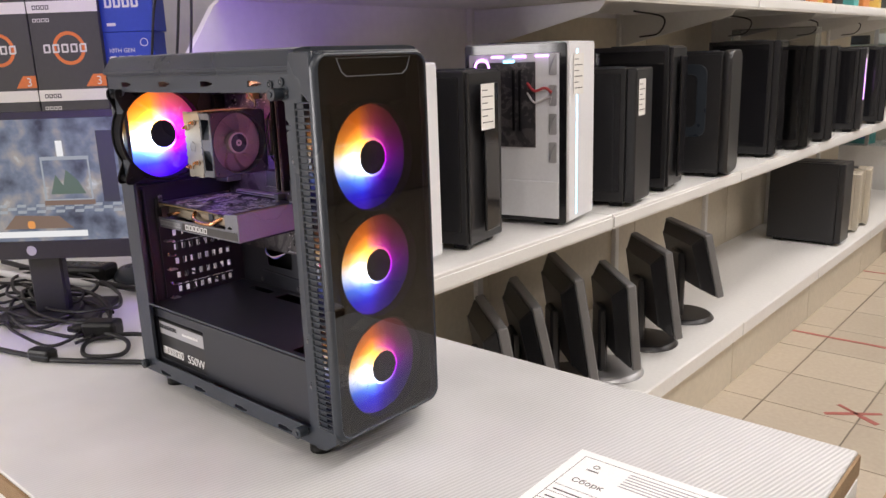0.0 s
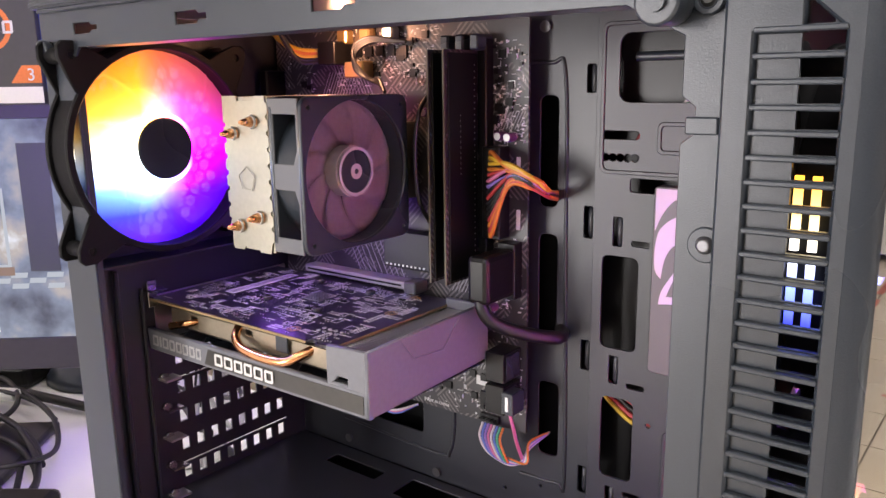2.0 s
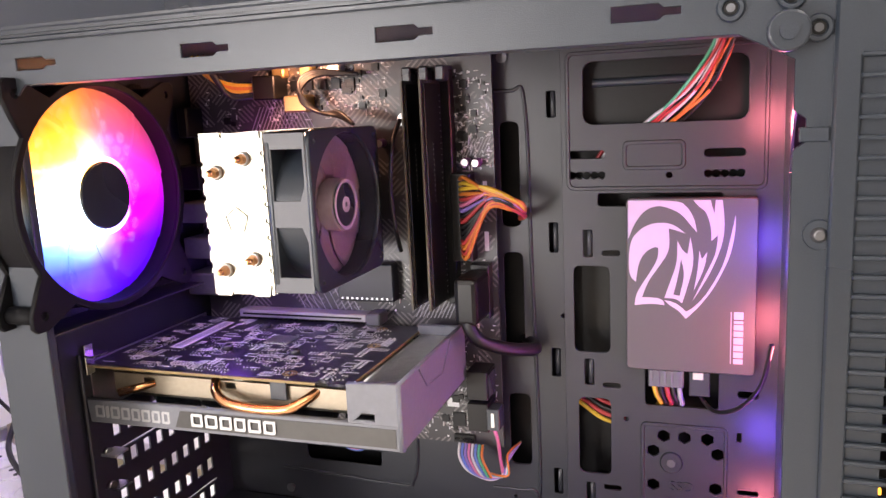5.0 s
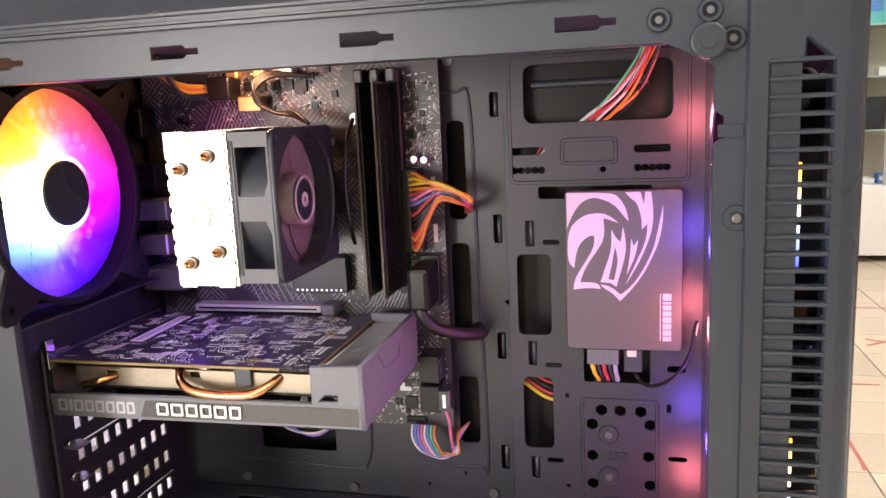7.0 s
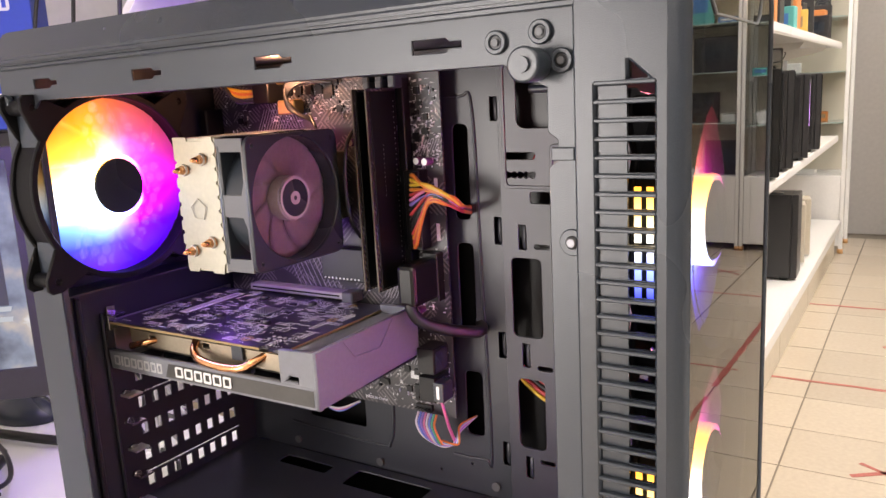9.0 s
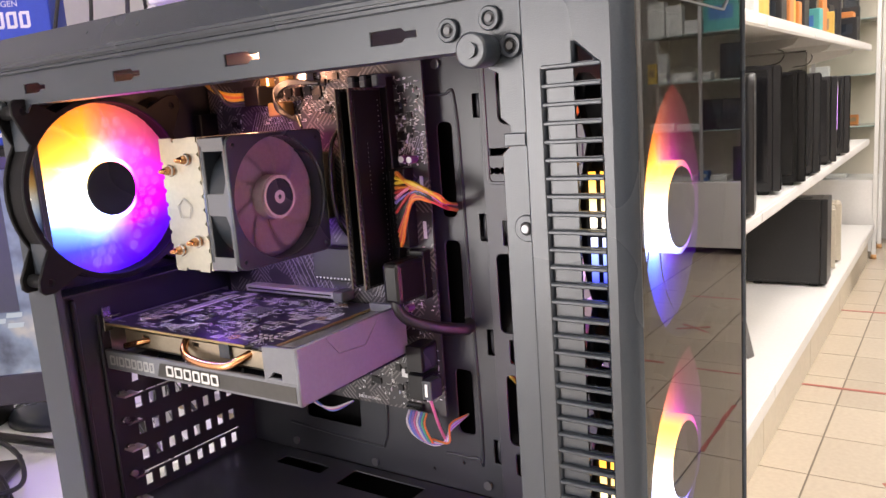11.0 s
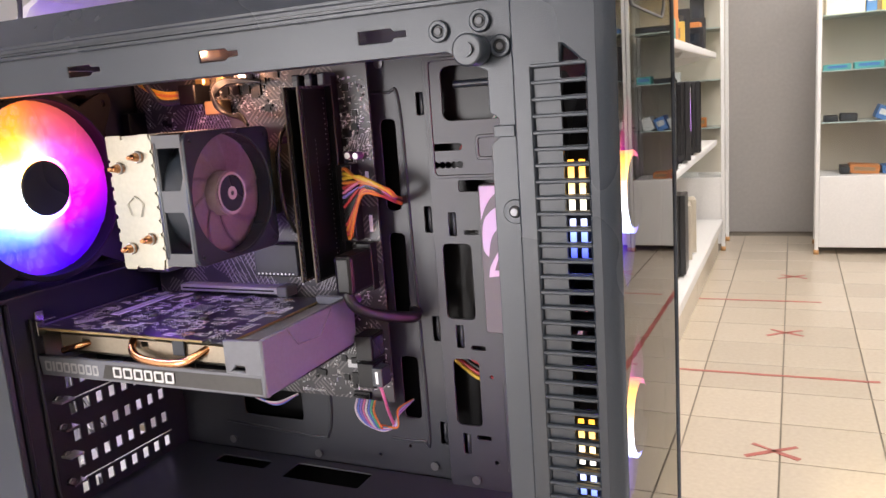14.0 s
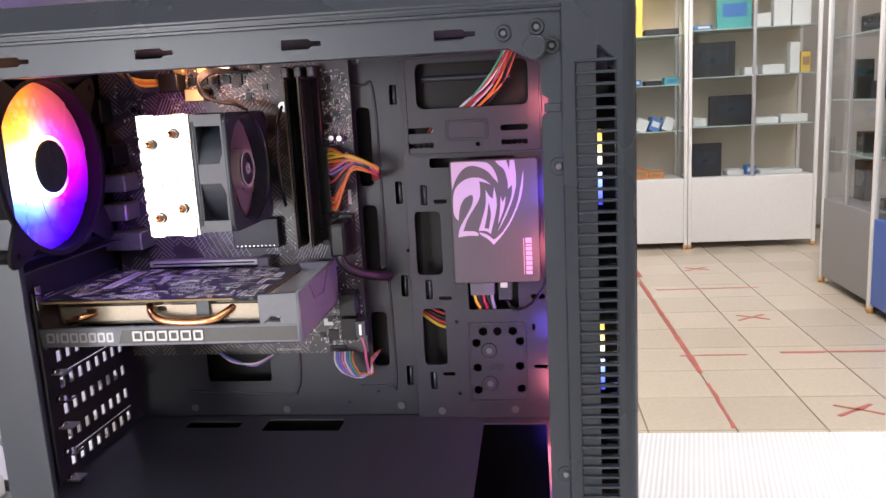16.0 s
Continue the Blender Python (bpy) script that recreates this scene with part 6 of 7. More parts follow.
# ---------------------------------------------------------------- monitors on the low deck
def old_monitor(label, x, y, w, h, zc, lean, yaw=0.0, base="round"):
    """Screen faces away along the shelf; its back shows."""
    m = thing("computer_monitor", label, "monitor", (x, y, 0.25), yaw, room=True, group="monitors on the low deck")
    tilt = Matrix.Translation((0, 0, zc)) @ pose(0, 0, 0, lean, 0, 0)
    bm = box(-w / 2, w / 2, -0.012, 0.016, -h / 2, h / 2, 0.004)
    bm.transform(tilt)
    part("bezel", bm, mat("dull_silver_plastic", (0.17, 0.17, 0.175), 0.4, 0.0, 0.1, 50, 0.1), m, "dull silver bezel edge")
    bm = box(-w / 2 + 0.006, w / 2 - 0.006, -0.05, -0.01, -h / 2 + 0.006, h / 2 - 0.006, 0.006)
    for v in bm.verts:
        if v.co.y < -0.03:
            v.co.x *= 0.8
            v.co.z *= 0.78
    bm.transform(tilt)
    part("back_shell", bm, CASE_BLACK, m, "black moulded back")
    bm = box(-w / 2 + 0.015, w / 2 - 0.015, 0.0158, 0.017, -h / 2 + 0.015, h / 2 - 0.02)
    bm.transform(tilt)
    part("screen", bm, CGLASS, m)
    part("neck", box(-0.04, 0.04, -0.075, -0.045, 0.012, zc + 0.03, 0.008), CASE_BLACK, m)
    if base == "round":
        part("base", cyl((0, -0.03, 0.0), (0, -0.03, 0.016), 0.115, 32, 0.1, 0.004), SILVER if 2.15 < y < 2.3 else CASE_BLACK, m, "round foot")
    else:
        part("base", box(-0.12, 0.12, -0.12, 0.06, 0.0, 0.014, 0.006, 2), CASE_BLACK, m)
    return m


old_monitor("black flat monitor turned away, leaning on its foot", -1.200, 1.672, 0.299, 0.273, 0.194, 10, -40)
old_monitor("black flat monitor turned away on the deck", -1.210, 1.857, 0.317, 0.290, 0.194, 12, -42)
old_monitor("wide black flat monitor turned away on the deck", -1.190, 2.033, 0.334, 0.317, 0.220, 9, -43, "square")
old_monitor("black monitor with silver edge and round grey foot", -1.114, 2.191, 0.308, 0.273, 0.194, 5, -44)
old_monitor("deep-backed black monitor turned away", -1.140, 2.499, 0.317, 0.308, 0.211, 9, -42)
old_monitor("black wide monitor tilted on a small foot", -1.150, 2.834, 0.334, 0.246, 0.238, 14, -40)

# ---------------------------------------------------------------- goods on the upper shelf
rngs = random.Random(11)
COLS = [mat("carton_" + n, c, 0.55, 0.0, 0.08, 20, 0.1) for n, c in (("orange", (0.6, 0.22, 0.06)), ("teal", (0.1, 0.4, 0.38)), ("black", (0.02, 0.02, 0.022)), ("yellow", (0.65, 0.45, 0.1)), ("white", (0.7, 0.7, 0.68)), ("blue", (0.07, 0.2, 0.5)), ("brown", (0.33, 0.22, 0.12)))]
NAMES = ("orange", "teal", "black", "yellow", "white", "blue", "brown")


def package(x, y, z, w, d, h, k, yaw=0.0, group="packages"):
    p = thing("package", NAMES[k] + " packaged accessory standing on a shelf", "package", (x, y, z), yaw, room=True, group=group)
    part("box", box(-w / 2, w / 2, -d / 2, d / 2, 0, h, min(0.004, h * 0.1)), COLS[k], p)
    part("printed_panel", box(-w * 0.35, w * 0.35, -d / 2 - 0.0008, -d / 2, h * 0.35, h * 0.75), PLASTIC if k == 2 else COLS[(6, 5, 2, 6, 4, 4, 3)[k]], p)
    return p


y = 3.0
while y < 6.0:
    w = rngs.uniform(0.06, 0.16)
    package(-1.12 + rngs.uniform(-0.05, 0.03), y, 1.42, rngs.uniform(0.08, 0.18), w, rngs.uniform(0.1, 0.28), rngs.choice((0, 2, 2, 3, 4, 1)), rngs.uniform(-8, 8), "packages on the upper shelf")
    y += w + rngs.uniform(0.02, 0.09)
for k, yy in enumerate((2.6, 3.4, 4.3, 5.1)):
    pts = [(-1.3, yy, 1.386), (-1.2, yy + 0.02, 1.36), (-1.22, yy + 0.03, 1.31), (-1.3, yy + 0.05, 1.3)]
    cb = solo("lead", tube(pts, 0.003, 6, 2), WIRE["black"], "black lead hanging under the upper shelf", "cable", "hanging leads")
    cb.matrix_world = ROOM


# ---------------------------------------------------------------- display cabinets
def cabinet(label, x0, x1, y, depth, h, shelves, base_h, base_mat, facing=0.0, seed=1, kinds=(0, 1, 2, 4, 5, 2), goods=None, lit=False):
    w = x1 - x0
    c = thing("display_cabinet", label, "cabinet", (x0, y, 0), facing, room=True, group="display cabinets")
    post = [(0.0, 0.0), (w - 0.025, 0.0), (0.0, depth - 0.025), (w - 0.025, depth - 0.025)]
    for px, py in post:
        part("post", box(px, px + 0.025, py, py + 0.025, 0.03, h, 0.002), SHELF_WHITE, c)
    part("base", box(0.026, w - 0.026, 0.004, depth - 0.004, 0.05, base_h, 0.003), base_mat, c)
    for px, py in post:
        part("foot", cyl((px + 0.012, py + 0.012, 0), (px + 0.012, py + 0.012, 0.031), 0.018, 12), mat("orange_foot", (0.55, 0.3, 0.12), 0.5), c)
    part("top", box(0, w, 0, depth, h, h + 0.03, 0.003), SHELF_WHITE, c)
    part("back", box(0.026, w - 0.026, depth - 0.012, depth - 0.004, base_h, h), mat("cabinet_back", (0.6, 0.55, 0.46), 0.6, 0.0, 0.05), c)
    part("mid_rail", box(w / 2 - 0.012, w / 2 + 0.012, 0.001, 0.012, base_h + 0.002, h, 0.001), SILVER, c)
    m = c.matrix_world
    r = random.Random(seed)
    for z in shelves:
        sh = part("glass_shelf", box(0.027, w - 0.027, 0.03, depth - 0.014, z - 0.008, z), mat("green_edge_glass", (0.45, 0.55, 0.52), 0.1, 0.0, 0.05), c, "green-edged glass shelf")
    pane("door_glass", box(0.026, w - 0.026, 0.012, 0.016, base_h + 0.004, h - 0.004), CLEAR_GLASS, c, "clear sliding glass", (0, -1, 0))
    if lit:
        part("light_strip", box(0.1, w - 0.1, 0.05, 0.09, h - 0.02, h - 0.001, 0.002), mat("lit_warm_strip", (0.8, 0.75, 0.6), 0.5, emit=((1.0, 0.74, 0.38), 7.0)), c, "warm lit strip under the top")
        data = bpy.data.lights.new("cabinet_light", "AREA")
        data.shape, data.size, data.size_y, data.energy, data.color = "RECTANGLE", w - 0.2, 0.04, 3.2, (1.0, 0.76, 0.42)
        new("cabinet_light", data).matrix_world = c.matrix_world @ pose(w / 2, 0.1, h - 0.03, -25, 0, 0)
    levels = [base_h + 0.001] + list(shelves)
    for level, u0, u1, hh, deep, k, lean in goods or ():
        p = package(0, 0, 0, (u1 - u0) * (w - 0.06), deep, hh, k, group="goods in the cabinets")
        p.matrix_world = m @ pose(0.03 + (u0 + u1) / 2 * (w - 0.06), 0.1 + deep / 2, levels[level], 0, lean, 0)
    if goods:
        return c
    for z in levels:
        u = 0.09
        while u < w - 0.14:
            ww = r.uniform(0.06, 0.24)
            if r.random() < 0.85:
                k = r.choice(kinds)
                hh = r.uniform(0.2, 0.24) if k == 2 and r.random() < 0.6 else r.uniform(0.02, 0.12)
                p = package(0, 0, 0, ww, r.uniform(0.06, 0.12), hh, k, group="goods in the cabinets")
                p.matrix_world = m @ pose(u + ww / 2, r.uniform(0.14, 0.24), z, 0, 0, r.uniform(-12, 12))
            u += ww + r.uniform(0.015, 0.12)
    return c


cabinet("white display cabinet with glass doors and packages", -0.36, 0.583, 6.10, 0.42, 1.95, (0.9, 1.24, 1.6), 0.54, SHELF_WHITE, lit=True, goods=(
    (0, 0.14, 0.22, 0.05, 0.2, 2, 0), (0, 0.2, 0.41, 0.06, 0.16, 0, 4), (0, 0.43, 0.57, 0.055, 0.18, 5, -4), (0, 0.59, 0.72, 0.07, 0.2, 0, 8), (0, 0.73, 0.86, 0.045, 0.16, 0, 0),
    (1, 0.02, 0.12, 0.04, 0.16, 2, 0), (1, 0.13, 0.25, 0.05, 0.14, 2, 3), (1, 0.36, 0.46, 0.09, 0.2, 5, 22), (1, 0.48, 0.58, 0.09, 0.2, 4, 22), (1, 0.6, 0.7, 0.1, 0.2, 4, 22), (1, 0.72, 0.81, 0.1, 0.2, 5, 22), (1, 0.83, 0.92, 0.1, 0.2, 4, 22),
    (2, 0.01, 0.2, 0.04, 0.14, 1, 0), (2, 0.22, 0.42, 0.045, 0.14, 1, 0), (2, 0.43, 0.52, 0.06, 0.12, 4, 0), (2, 0.55, 0.67, 0.05, 0.14, 5, 0), (2, 0.7, 0.84, 0.035, 0.14, 2, 0), (2, 0.86, 0.98, 0.055, 0.12, 1, 0),
    (3, 0.02, 0.28, 0.2, 0.06, 4, 0), (3, 0.29, 0.36, 0.19, 0.06, 5, 0), (3, 0.39, 0.68, 0.3, 0.05, 3, 0), (3, 0.7, 0.98, 0.05, 0.18, 2, 0)))
cabinet("white display cabinet with laptops and accessories", 0.588, 1.518, 6.10, 0.42, 1.95, (0.92, 1.28, 1.62), 0.54, SHELF_WHITE, goods=(
    (0, 0.01, 0.27, 0.25, 0.03, 2, 0), (0, 0.32, 0.46, 0.04, 0.14, 4, 0), (0, 0.48, 0.56, 0.07, 0.1, 5, 0), (0, 0.6, 0.95, 0.03, 0.18, 4, 0),
    (1, 0.03, 0.14, 0.06, 0.12, 4, 0), (1, 0.16, 0.53, 0.22, 0.03, 2, 0), (1, 0.55, 0.74, 0.045, 0.2, 4, 0), (1, 0.76, 0.98, 0.06, 0.2, 4, 0),
    (2, 0.01, 0.37, 0.25, 0.03, 2, 0), (2, 0.45, 0.56, 0.06, 0.12, 4, 0), (2, 0.6, 0.78, 0.07, 0.12, 4, 0), (2, 0.82, 0.9, 0.22, 0.08, 4, 0), (2, 0.91, 0.99, 0.15, 0.08, 3, 0),
    (3, 0.04, 0.18, 0.04, 0.14, 5, 0), (3, 0.22, 0.5, 0.24, 0.05, 1, 0), (3, 0.52, 0.66, 0.1, 0.1, 4, 0), (3, 0.68, 0.82, 0.22, 0.08, 4, 0), (3, 0.83, 0.98, 0.26, 0.08, 4, 0)))
cabinet("white display cabinet beside the shelving end", -1.75, -0.95, 6.20, 0.42, 1.95, (0.9, 1.24, 1.6), 0.54, SHELF_WHITE, seed=8)
GREY_P = mat("grey_cabinet_panel", (0.25, 0.24, 0.24), 0.5, 0.0, 0.06, 15)
BLUE_P = mat("blue_cabinet_panel", (0.05, 0.12, 0.42), 0.4, 0.0, 0.06, 15)
cabinet("grey-based glass display cabinet with black devices", 1.14, 1.84, 4.96, 0.4, 1.9, (0.8, 1.1, 1.45), 0.52, GREY_P, facing=-90, seed=9, kinds=(2, 2, 2, 4))
cabinet("blue-based glass display cabinet with black devices", 1.13, 1.95, 4.25, 0.4, 1.9, (0.8, 1.1, 1.45), 0.5, BLUE_P, facing=-90, seed=12, kinds=(2, 2, 3, 4))

def in_room(x, y):
    v = ROOM.inverted() @ Vector((x, y, 0))
    return v.x, v.y


# ---------------------------------------------------------------- monitor, cartons and leads on the counter
mon = thing("desktop_monitor", "black desktop monitor on a stand showing a dim game scene", "monitor", (*in_room(-1.441, 0.485), ZT + 0.1), 40.2, room=True)
mon.matrix_world = mon.matrix_world @ Matrix.Diagonal((0.77, 0.77, 0.77, 1))
SCREEN = bpy.data.materials.new("lit_screen")
SCREEN.use_nodes = True
_n, _l = SCREEN.node_tree.nodes, SCREEN.node_tree.links
_tc, _a, _b, _r = _n.new("ShaderNodeTexCoord"), _n.new("ShaderNodeTexNoise"), _n.new("ShaderNodeTexNoise"), _n.new("ShaderNodeValToRGB")
_a.inputs["Scale"].default_value, _a.inputs["Detail"].default_value = 14, 8
_l.new(_tc.outputs["Object"], _a.inputs[0])
_e = _r.color_ramp.elements
_e[0].position, _e[0].color = 0.32, (0.015, 0.02, 0.03, 1)
_e[1].position, _e[1].color = 0.75, (0.5, 0.55, 0.62, 1)
_m = _e.new(0.5)
_m.color = (0.1, 0.12, 0.16, 1)
_m = _e.new(0.62)
_m.color = (0.22, 0.2, 0.18, 1)
_l.new(_a.outputs["Fac"], _r.inputs[0])
_p = _n["Principled BSDF"]
_p.inputs["Base Color"].default_value = (0.02, 0.02, 0.02, 1)
_p.inputs["Roughness"].default_value = 0.2
_l.new(_r.outputs[0], _p.inputs["Emission Color"])
_p.inputs["Emission Strength"].default_value = 1.5
part("housing", box(-0.25, 0.25, 0.0, 0.035, 0.025, 0.352, 0.004, 2), CASE_BLACK, mon)
part("bezel", plate([rect(-0.252, 0.252, 0.022, 0.355, 0.004), rect(-0.238, 0.238, 0.062, 0.34, 0.002)], 0.008, at_y(-0.004), 0.001), CASE_BLACK, mon, "black bezel")
scr = part("screen", plate([rect(-0.238, 0.238, 0.062, 0.34)], 0.002, at_y(-0.0005)), SCREEN, mon, "lit screen with a dark blue interior scene")
PIC = [mat("picture_" + n, (0.02, 0.02, 0.02), 0.3, emit=(c, 1.0)) for n, c in (("white", (0.8, 0.8, 0.8)), ("pale", (0.3, 0.33, 0.36)), ("dark", (0.02, 0.025, 0.035)), ("brown", (0.17, 0.11, 0.07)), ("amber", (0.75, 0.3, 0.06)), ("green", (0.08, 0.13, 0.09)))]
part("picture_bar", plate([rect(-0.1, 0.13, 0.072, 0.086)], 0.0004, at_y(-0.0028)), PIC[0], scr, "white bar on the picture")
part("picture_tank", plate([rect(0.045, 0.155, 0.155, 0.255), rect(0.049, 0.151, 0.159, 0.247)], 0.0004, at_y(-0.0028)), PIC[1], scr)
part("picture_plant", plate([[(0.06, 0.17), (0.075, 0.215), (0.09, 0.19), (0.1, 0.225), (0.125, 0.2), (0.14, 0.17)]], 0.0004, at_y(-0.0028)), PIC[5], scr)
part("picture_base", plate([rect(0.042, 0.158, 0.145, 0.156)], 0.0004, at_y(-0.0029)), PIC[3], scr)
part("picture_column", plate([rect(0.178, 0.215, 0.15, 0.31)], 0.0004, at_y(-0.0028)), PIC[2], scr)
part("picture_window", plate([rect(0.085, 0.1, 0.255, 0.29)], 0.0004, at_y(-0.0028)), PIC[0], scr)
for i in range(14):
    for j in range(3):
        if (i + j) % 2:
            part("picture_tile", plate([[(-0.09 + 0.022 * i, 0.128 + 0.007 * j), (-0.07 + 0.022 * i, 0.128 + 0.007 * j), (-0.068 + 0.022 * i, 0.1345 + 0.007 * j), (-0.088 + 0.022 * i, 0.1345 + 0.007 * j)]], 0.0003, at_y(-0.0028)), PIC[1], scr)
part("picture_rug", plate([[(-0.06, 0.092), (0.1, 0.092), (0.07, 0.12), (-0.03, 0.124)]], 0.0003, at_y(-0.0027)), PIC[3], scr)
part("picture_flame", plate([rect(-0.005, 0.012, 0.092, 0.11, 0.006)], 0.0004, at_y(-0.0032)), PIC[4], scr)
part("maker_badge", plate([ring(-0.006, 0.041, 0.0115, 24)], 0.0006, at_y(-0.0046)), SILVER, mon, "round silver badge")
part("stand_neck", box(-0.04, 0.04, 0.03, 0.06, -0.12, 0.2, 0.005), CASE_BLACK, mon)
part("stand_base", box(-0.12, 0.12, -0.03, 0.15, -0.1299, -0.117, 0.005, 2), CASE_BLACK, mon)

CARTON_GREY = mat("charcoal_carton", (0.055, 0.055, 0.06), 0.5, 0.0, 0.08, 15)
CARTON_BLUE = mat("blue_carton", (0.02, 0.06, 0.42), 0.45, 0.0, 0.08, 15)
ORANGE = mat("orange_print", (0.75, 0.2, 0.05), 0.5)


def charcoal_box(x, y, z, w, h, yaw, num, group="processor cartons"):
    c = thing("processor_box", "charcoal processor carton with an orange ring", "carton", (x, y, z), yaw, room=True, group=group)
    part("carton", box(-w / 2, w / 2, 0, 0.085, 0, h, 0.0015), CARTON_GREY, c)
    pts = [ring(0.005, h * 0.6, h * 0.19, 40), ring(0.005, h * 0.6, h * 0.15, 40)]
    part("ring_print", plate(pts, 0.0006, at_y(-0.0004)), ORANGE, c, "orange ring")
    marks_row("brand_bar", -w * 0.34, h * 0.55, (w * 0.1,) * 5, h * 0.1, w * 0.03, 0.0006, at_y(-0.0012), INK_WHITE, c, "plain white brand mark")
    part("corner_flash", plate([[(w * 0.2, h * 0.16), (w / 2, h * 0.16), (w / 2, h * 0.3), (w * 0.32, h * 0.3)]], 0.0006, at_y(-0.0004)), ORANGE, c)
    part("numeral", letters(num, h * 0.14, Matrix.Translation((w * 0.36, -0.001, h * 0.18)) @ FACE_Y, 0.0002), INK_WHITE, c, "white numeral " + num)
    part("lower_band", plate([rect(-w / 2, w / 2, 0.0, h * 0.13)], 0.0006, at_y(-0.0004)), LABEL_W, c, "white lower band")
    marks_row("band_print", -w * 0.42, h * 0.035, (w * 0.05,) * 4, h * 0.05, w * 0.012, 0.0004, at_y(-0.0008), INK, c)
    marks_row("top_print", -w * 0.44, h * 0.9, (w * 0.05,) * 4, h * 0.04, w * 0.012, 0.0004, at_y(-0.0006), INK_WHITE, c)
    return c


def blue_box(x, y, z, w, h, yaw):
    c = thing("processor_box", "bright blue processor carton with white lettering", "carton", (x, y, z), yaw, room=True, group="blue processor cartons")
    part("carton", box(-w / 2, w / 2, 0, 0.085, 0, h, 0.0015), CARTON_BLUE, c)
    marks_row("brand_bar", -w * 0.36, h * 0.4, (w * 0.13,) * 4, h * 0.2, w * 0.03, 0.0006, at_y(-0.0004), INK_WHITE, c, "plain white brand mark")
    part("edition", letters("10TH GEN", h * 0.1, Matrix.Translation((-w * 0.36, -0.0004, h * 0.66)) @ FACE_Y, 0.0002), INK_WHITE, c, "white words 10TH GEN")
    part("badge", plate([ring(w * 0.32, h * 0.82, h * 0.07, 20), ring(w * 0.32, h * 0.82, h * 0.058, 20)], 0.0005, at_y(-0.0004)), INK_WHITE, c)
    part("small_print", plate([rect(-w * 0.36, -w * 0.2, h * 0.1, h * 0.15)], 0.0004, at_y(-0.0004)), INK_WHITE, c)
    return c


for k, (dx, num) in enumerate(((0.0, "3"), (-0.181, "3"))):
    bx, by = in_room(-2.085 + dx * 0.715, 0.822 + dx * 0.699)
    for z, h in ((ZT, 0.146), (ZT + 0.1461, 0.2173), (ZT + 0.3635, 0.2173), (ZT + 0.581, 0.2173)):
        charcoal_box(bx, by, z, 0.178, h, 40.2, "7" if z > 1.3 else num)
bx, by = in_room(-1.99, 0.936)
# added black box in place of the dark gap below the blue boxes
dk = thing("gap_filler_box", "added black box filling the dark gap under the blue boxes", "carton", (bx, by, ZT), 40.2, room=True)
part("carton", box(-0.06, 0.06, 0.005, 0.09, 0, 0.378, 0.002), CASE_BLACK, dk)
part("lid_flap", box(-0.061, 0.061, 0.002, 0.093, 0.379, 0.381), CASE_BLACK, dk)
blue_box(bx, by, ZT + 0.382, 0.137, 0.147, 40.2)
blue_box(bx + 0.004, by + 0.003, ZT + 0.5295, 0.14, 0.147, 40.2)


# leads lying on the counter and hanging behind
def lead(pts, r, label, mat_=None, group="leads on the counter"):
    ob = solo("lead", tube(pts, r, 8, 3), mat_ or WIRE["black"], label, "cable", group)
    ob.matrix_world = Matrix.Identity(4)
    return ob


ZL = ZT
for k in range(10):
    cx, cy = -1.39 - 0.034 * k, 0.47 + 0.03 * (k % 4)
    r1, r2, ph = 0.13 + 0.012 * (k % 3), 0.055 + 0.012 * (k % 2), 0.4 * k
    pts = [(cx + r1 * math.cos(ph + a * 0.62) + 0.02 * math.sin(a), cy + r2 * math.sin(ph + a * 0.62), ZL + 0.005 + 0.004 * (k % 4) + 0.004 * (a % 3)) for a in range(12)]
    lead(pts, 0.0028 + 0.0004 * (k % 3), "black lead coiled on the counter")
lead([(-1.02, 0.56, ZL + 0.005), (-1.1, 0.5, ZL + 0.005), (-1.2, 0.425, ZL + 0.005), (-1.26, 0.4, ZL + 0.005), (-1.38, 0.365, ZL + 0.005), (-1.6, 0.34, ZL + 0.005)], 0.0042, "black lead running to the computer")
cc = thing("ferrite_bead", "black ferrite bead on a lead", "cable bead", (*in_room(-1.235, 0.412), ZT), 20, room=True)
part("bead", box(-0.022, 0.022, -0.011, 0.011, 0.0, 0.02, 0.005, 2), RUBBER, cc)
part("bead_seam", box(-0.0225, 0.0225, -0.0113, -0.0105, 0.009, 0.011), PLASTIC, cc)
for k, (wx, wy) in enumerate(((-1.27, 0.52), (-1.62, 0.56))):
    pl = thing("mains_plug", "black moulded mains plug lying on the counter", "plug", (*in_room(wx, wy), ZT), 35 + 60 * k, room=True)
    part("plug_body", box(-0.03, 0.03, -0.018, 0.018, 0.0, 0.03, 0.007, 2), RUBBER, pl)
    part("plug_neck", cyl((-0.06, 0, 0.014), (-0.028, 0, 0.014), 0.006, 12, 0.01), RUBBER, pl)
lead([(-1.27, 0.51, ZL + 0.014), (-1.2, 0.53, ZL + 0.007), (-1.15, 0.5, ZL + 0.005), (-1.19, 0.46, ZL + 0.005), (-1.25, 0.49, ZL + 0.006), (-1.22, 0.55, ZL + 0.008), (-1.12, 0.6, ZL + 0.005)], 0.0036, "black mains lead in a small loop")
lead([(-1.95, 0.5, ZL + 0.02), (-1.75, 0.53, ZL + 0.02), (-1.62, 0.58, ZL + 0.02), (-1.55, 0.62, ZL + 0.02)], 0.008, "thick white flat lead", WHITE_PLASTIC)
lead([(-1.95, 0.56, ZL + 0.012), (-1.7, 0.6, ZL + 0.014), (-1.5, 0.66, ZL + 0.01), (-1.3, 0.72, ZL + 0.006), (-1.1, 0.68, ZL + 0.012)], 0.006, "thick black video lead")
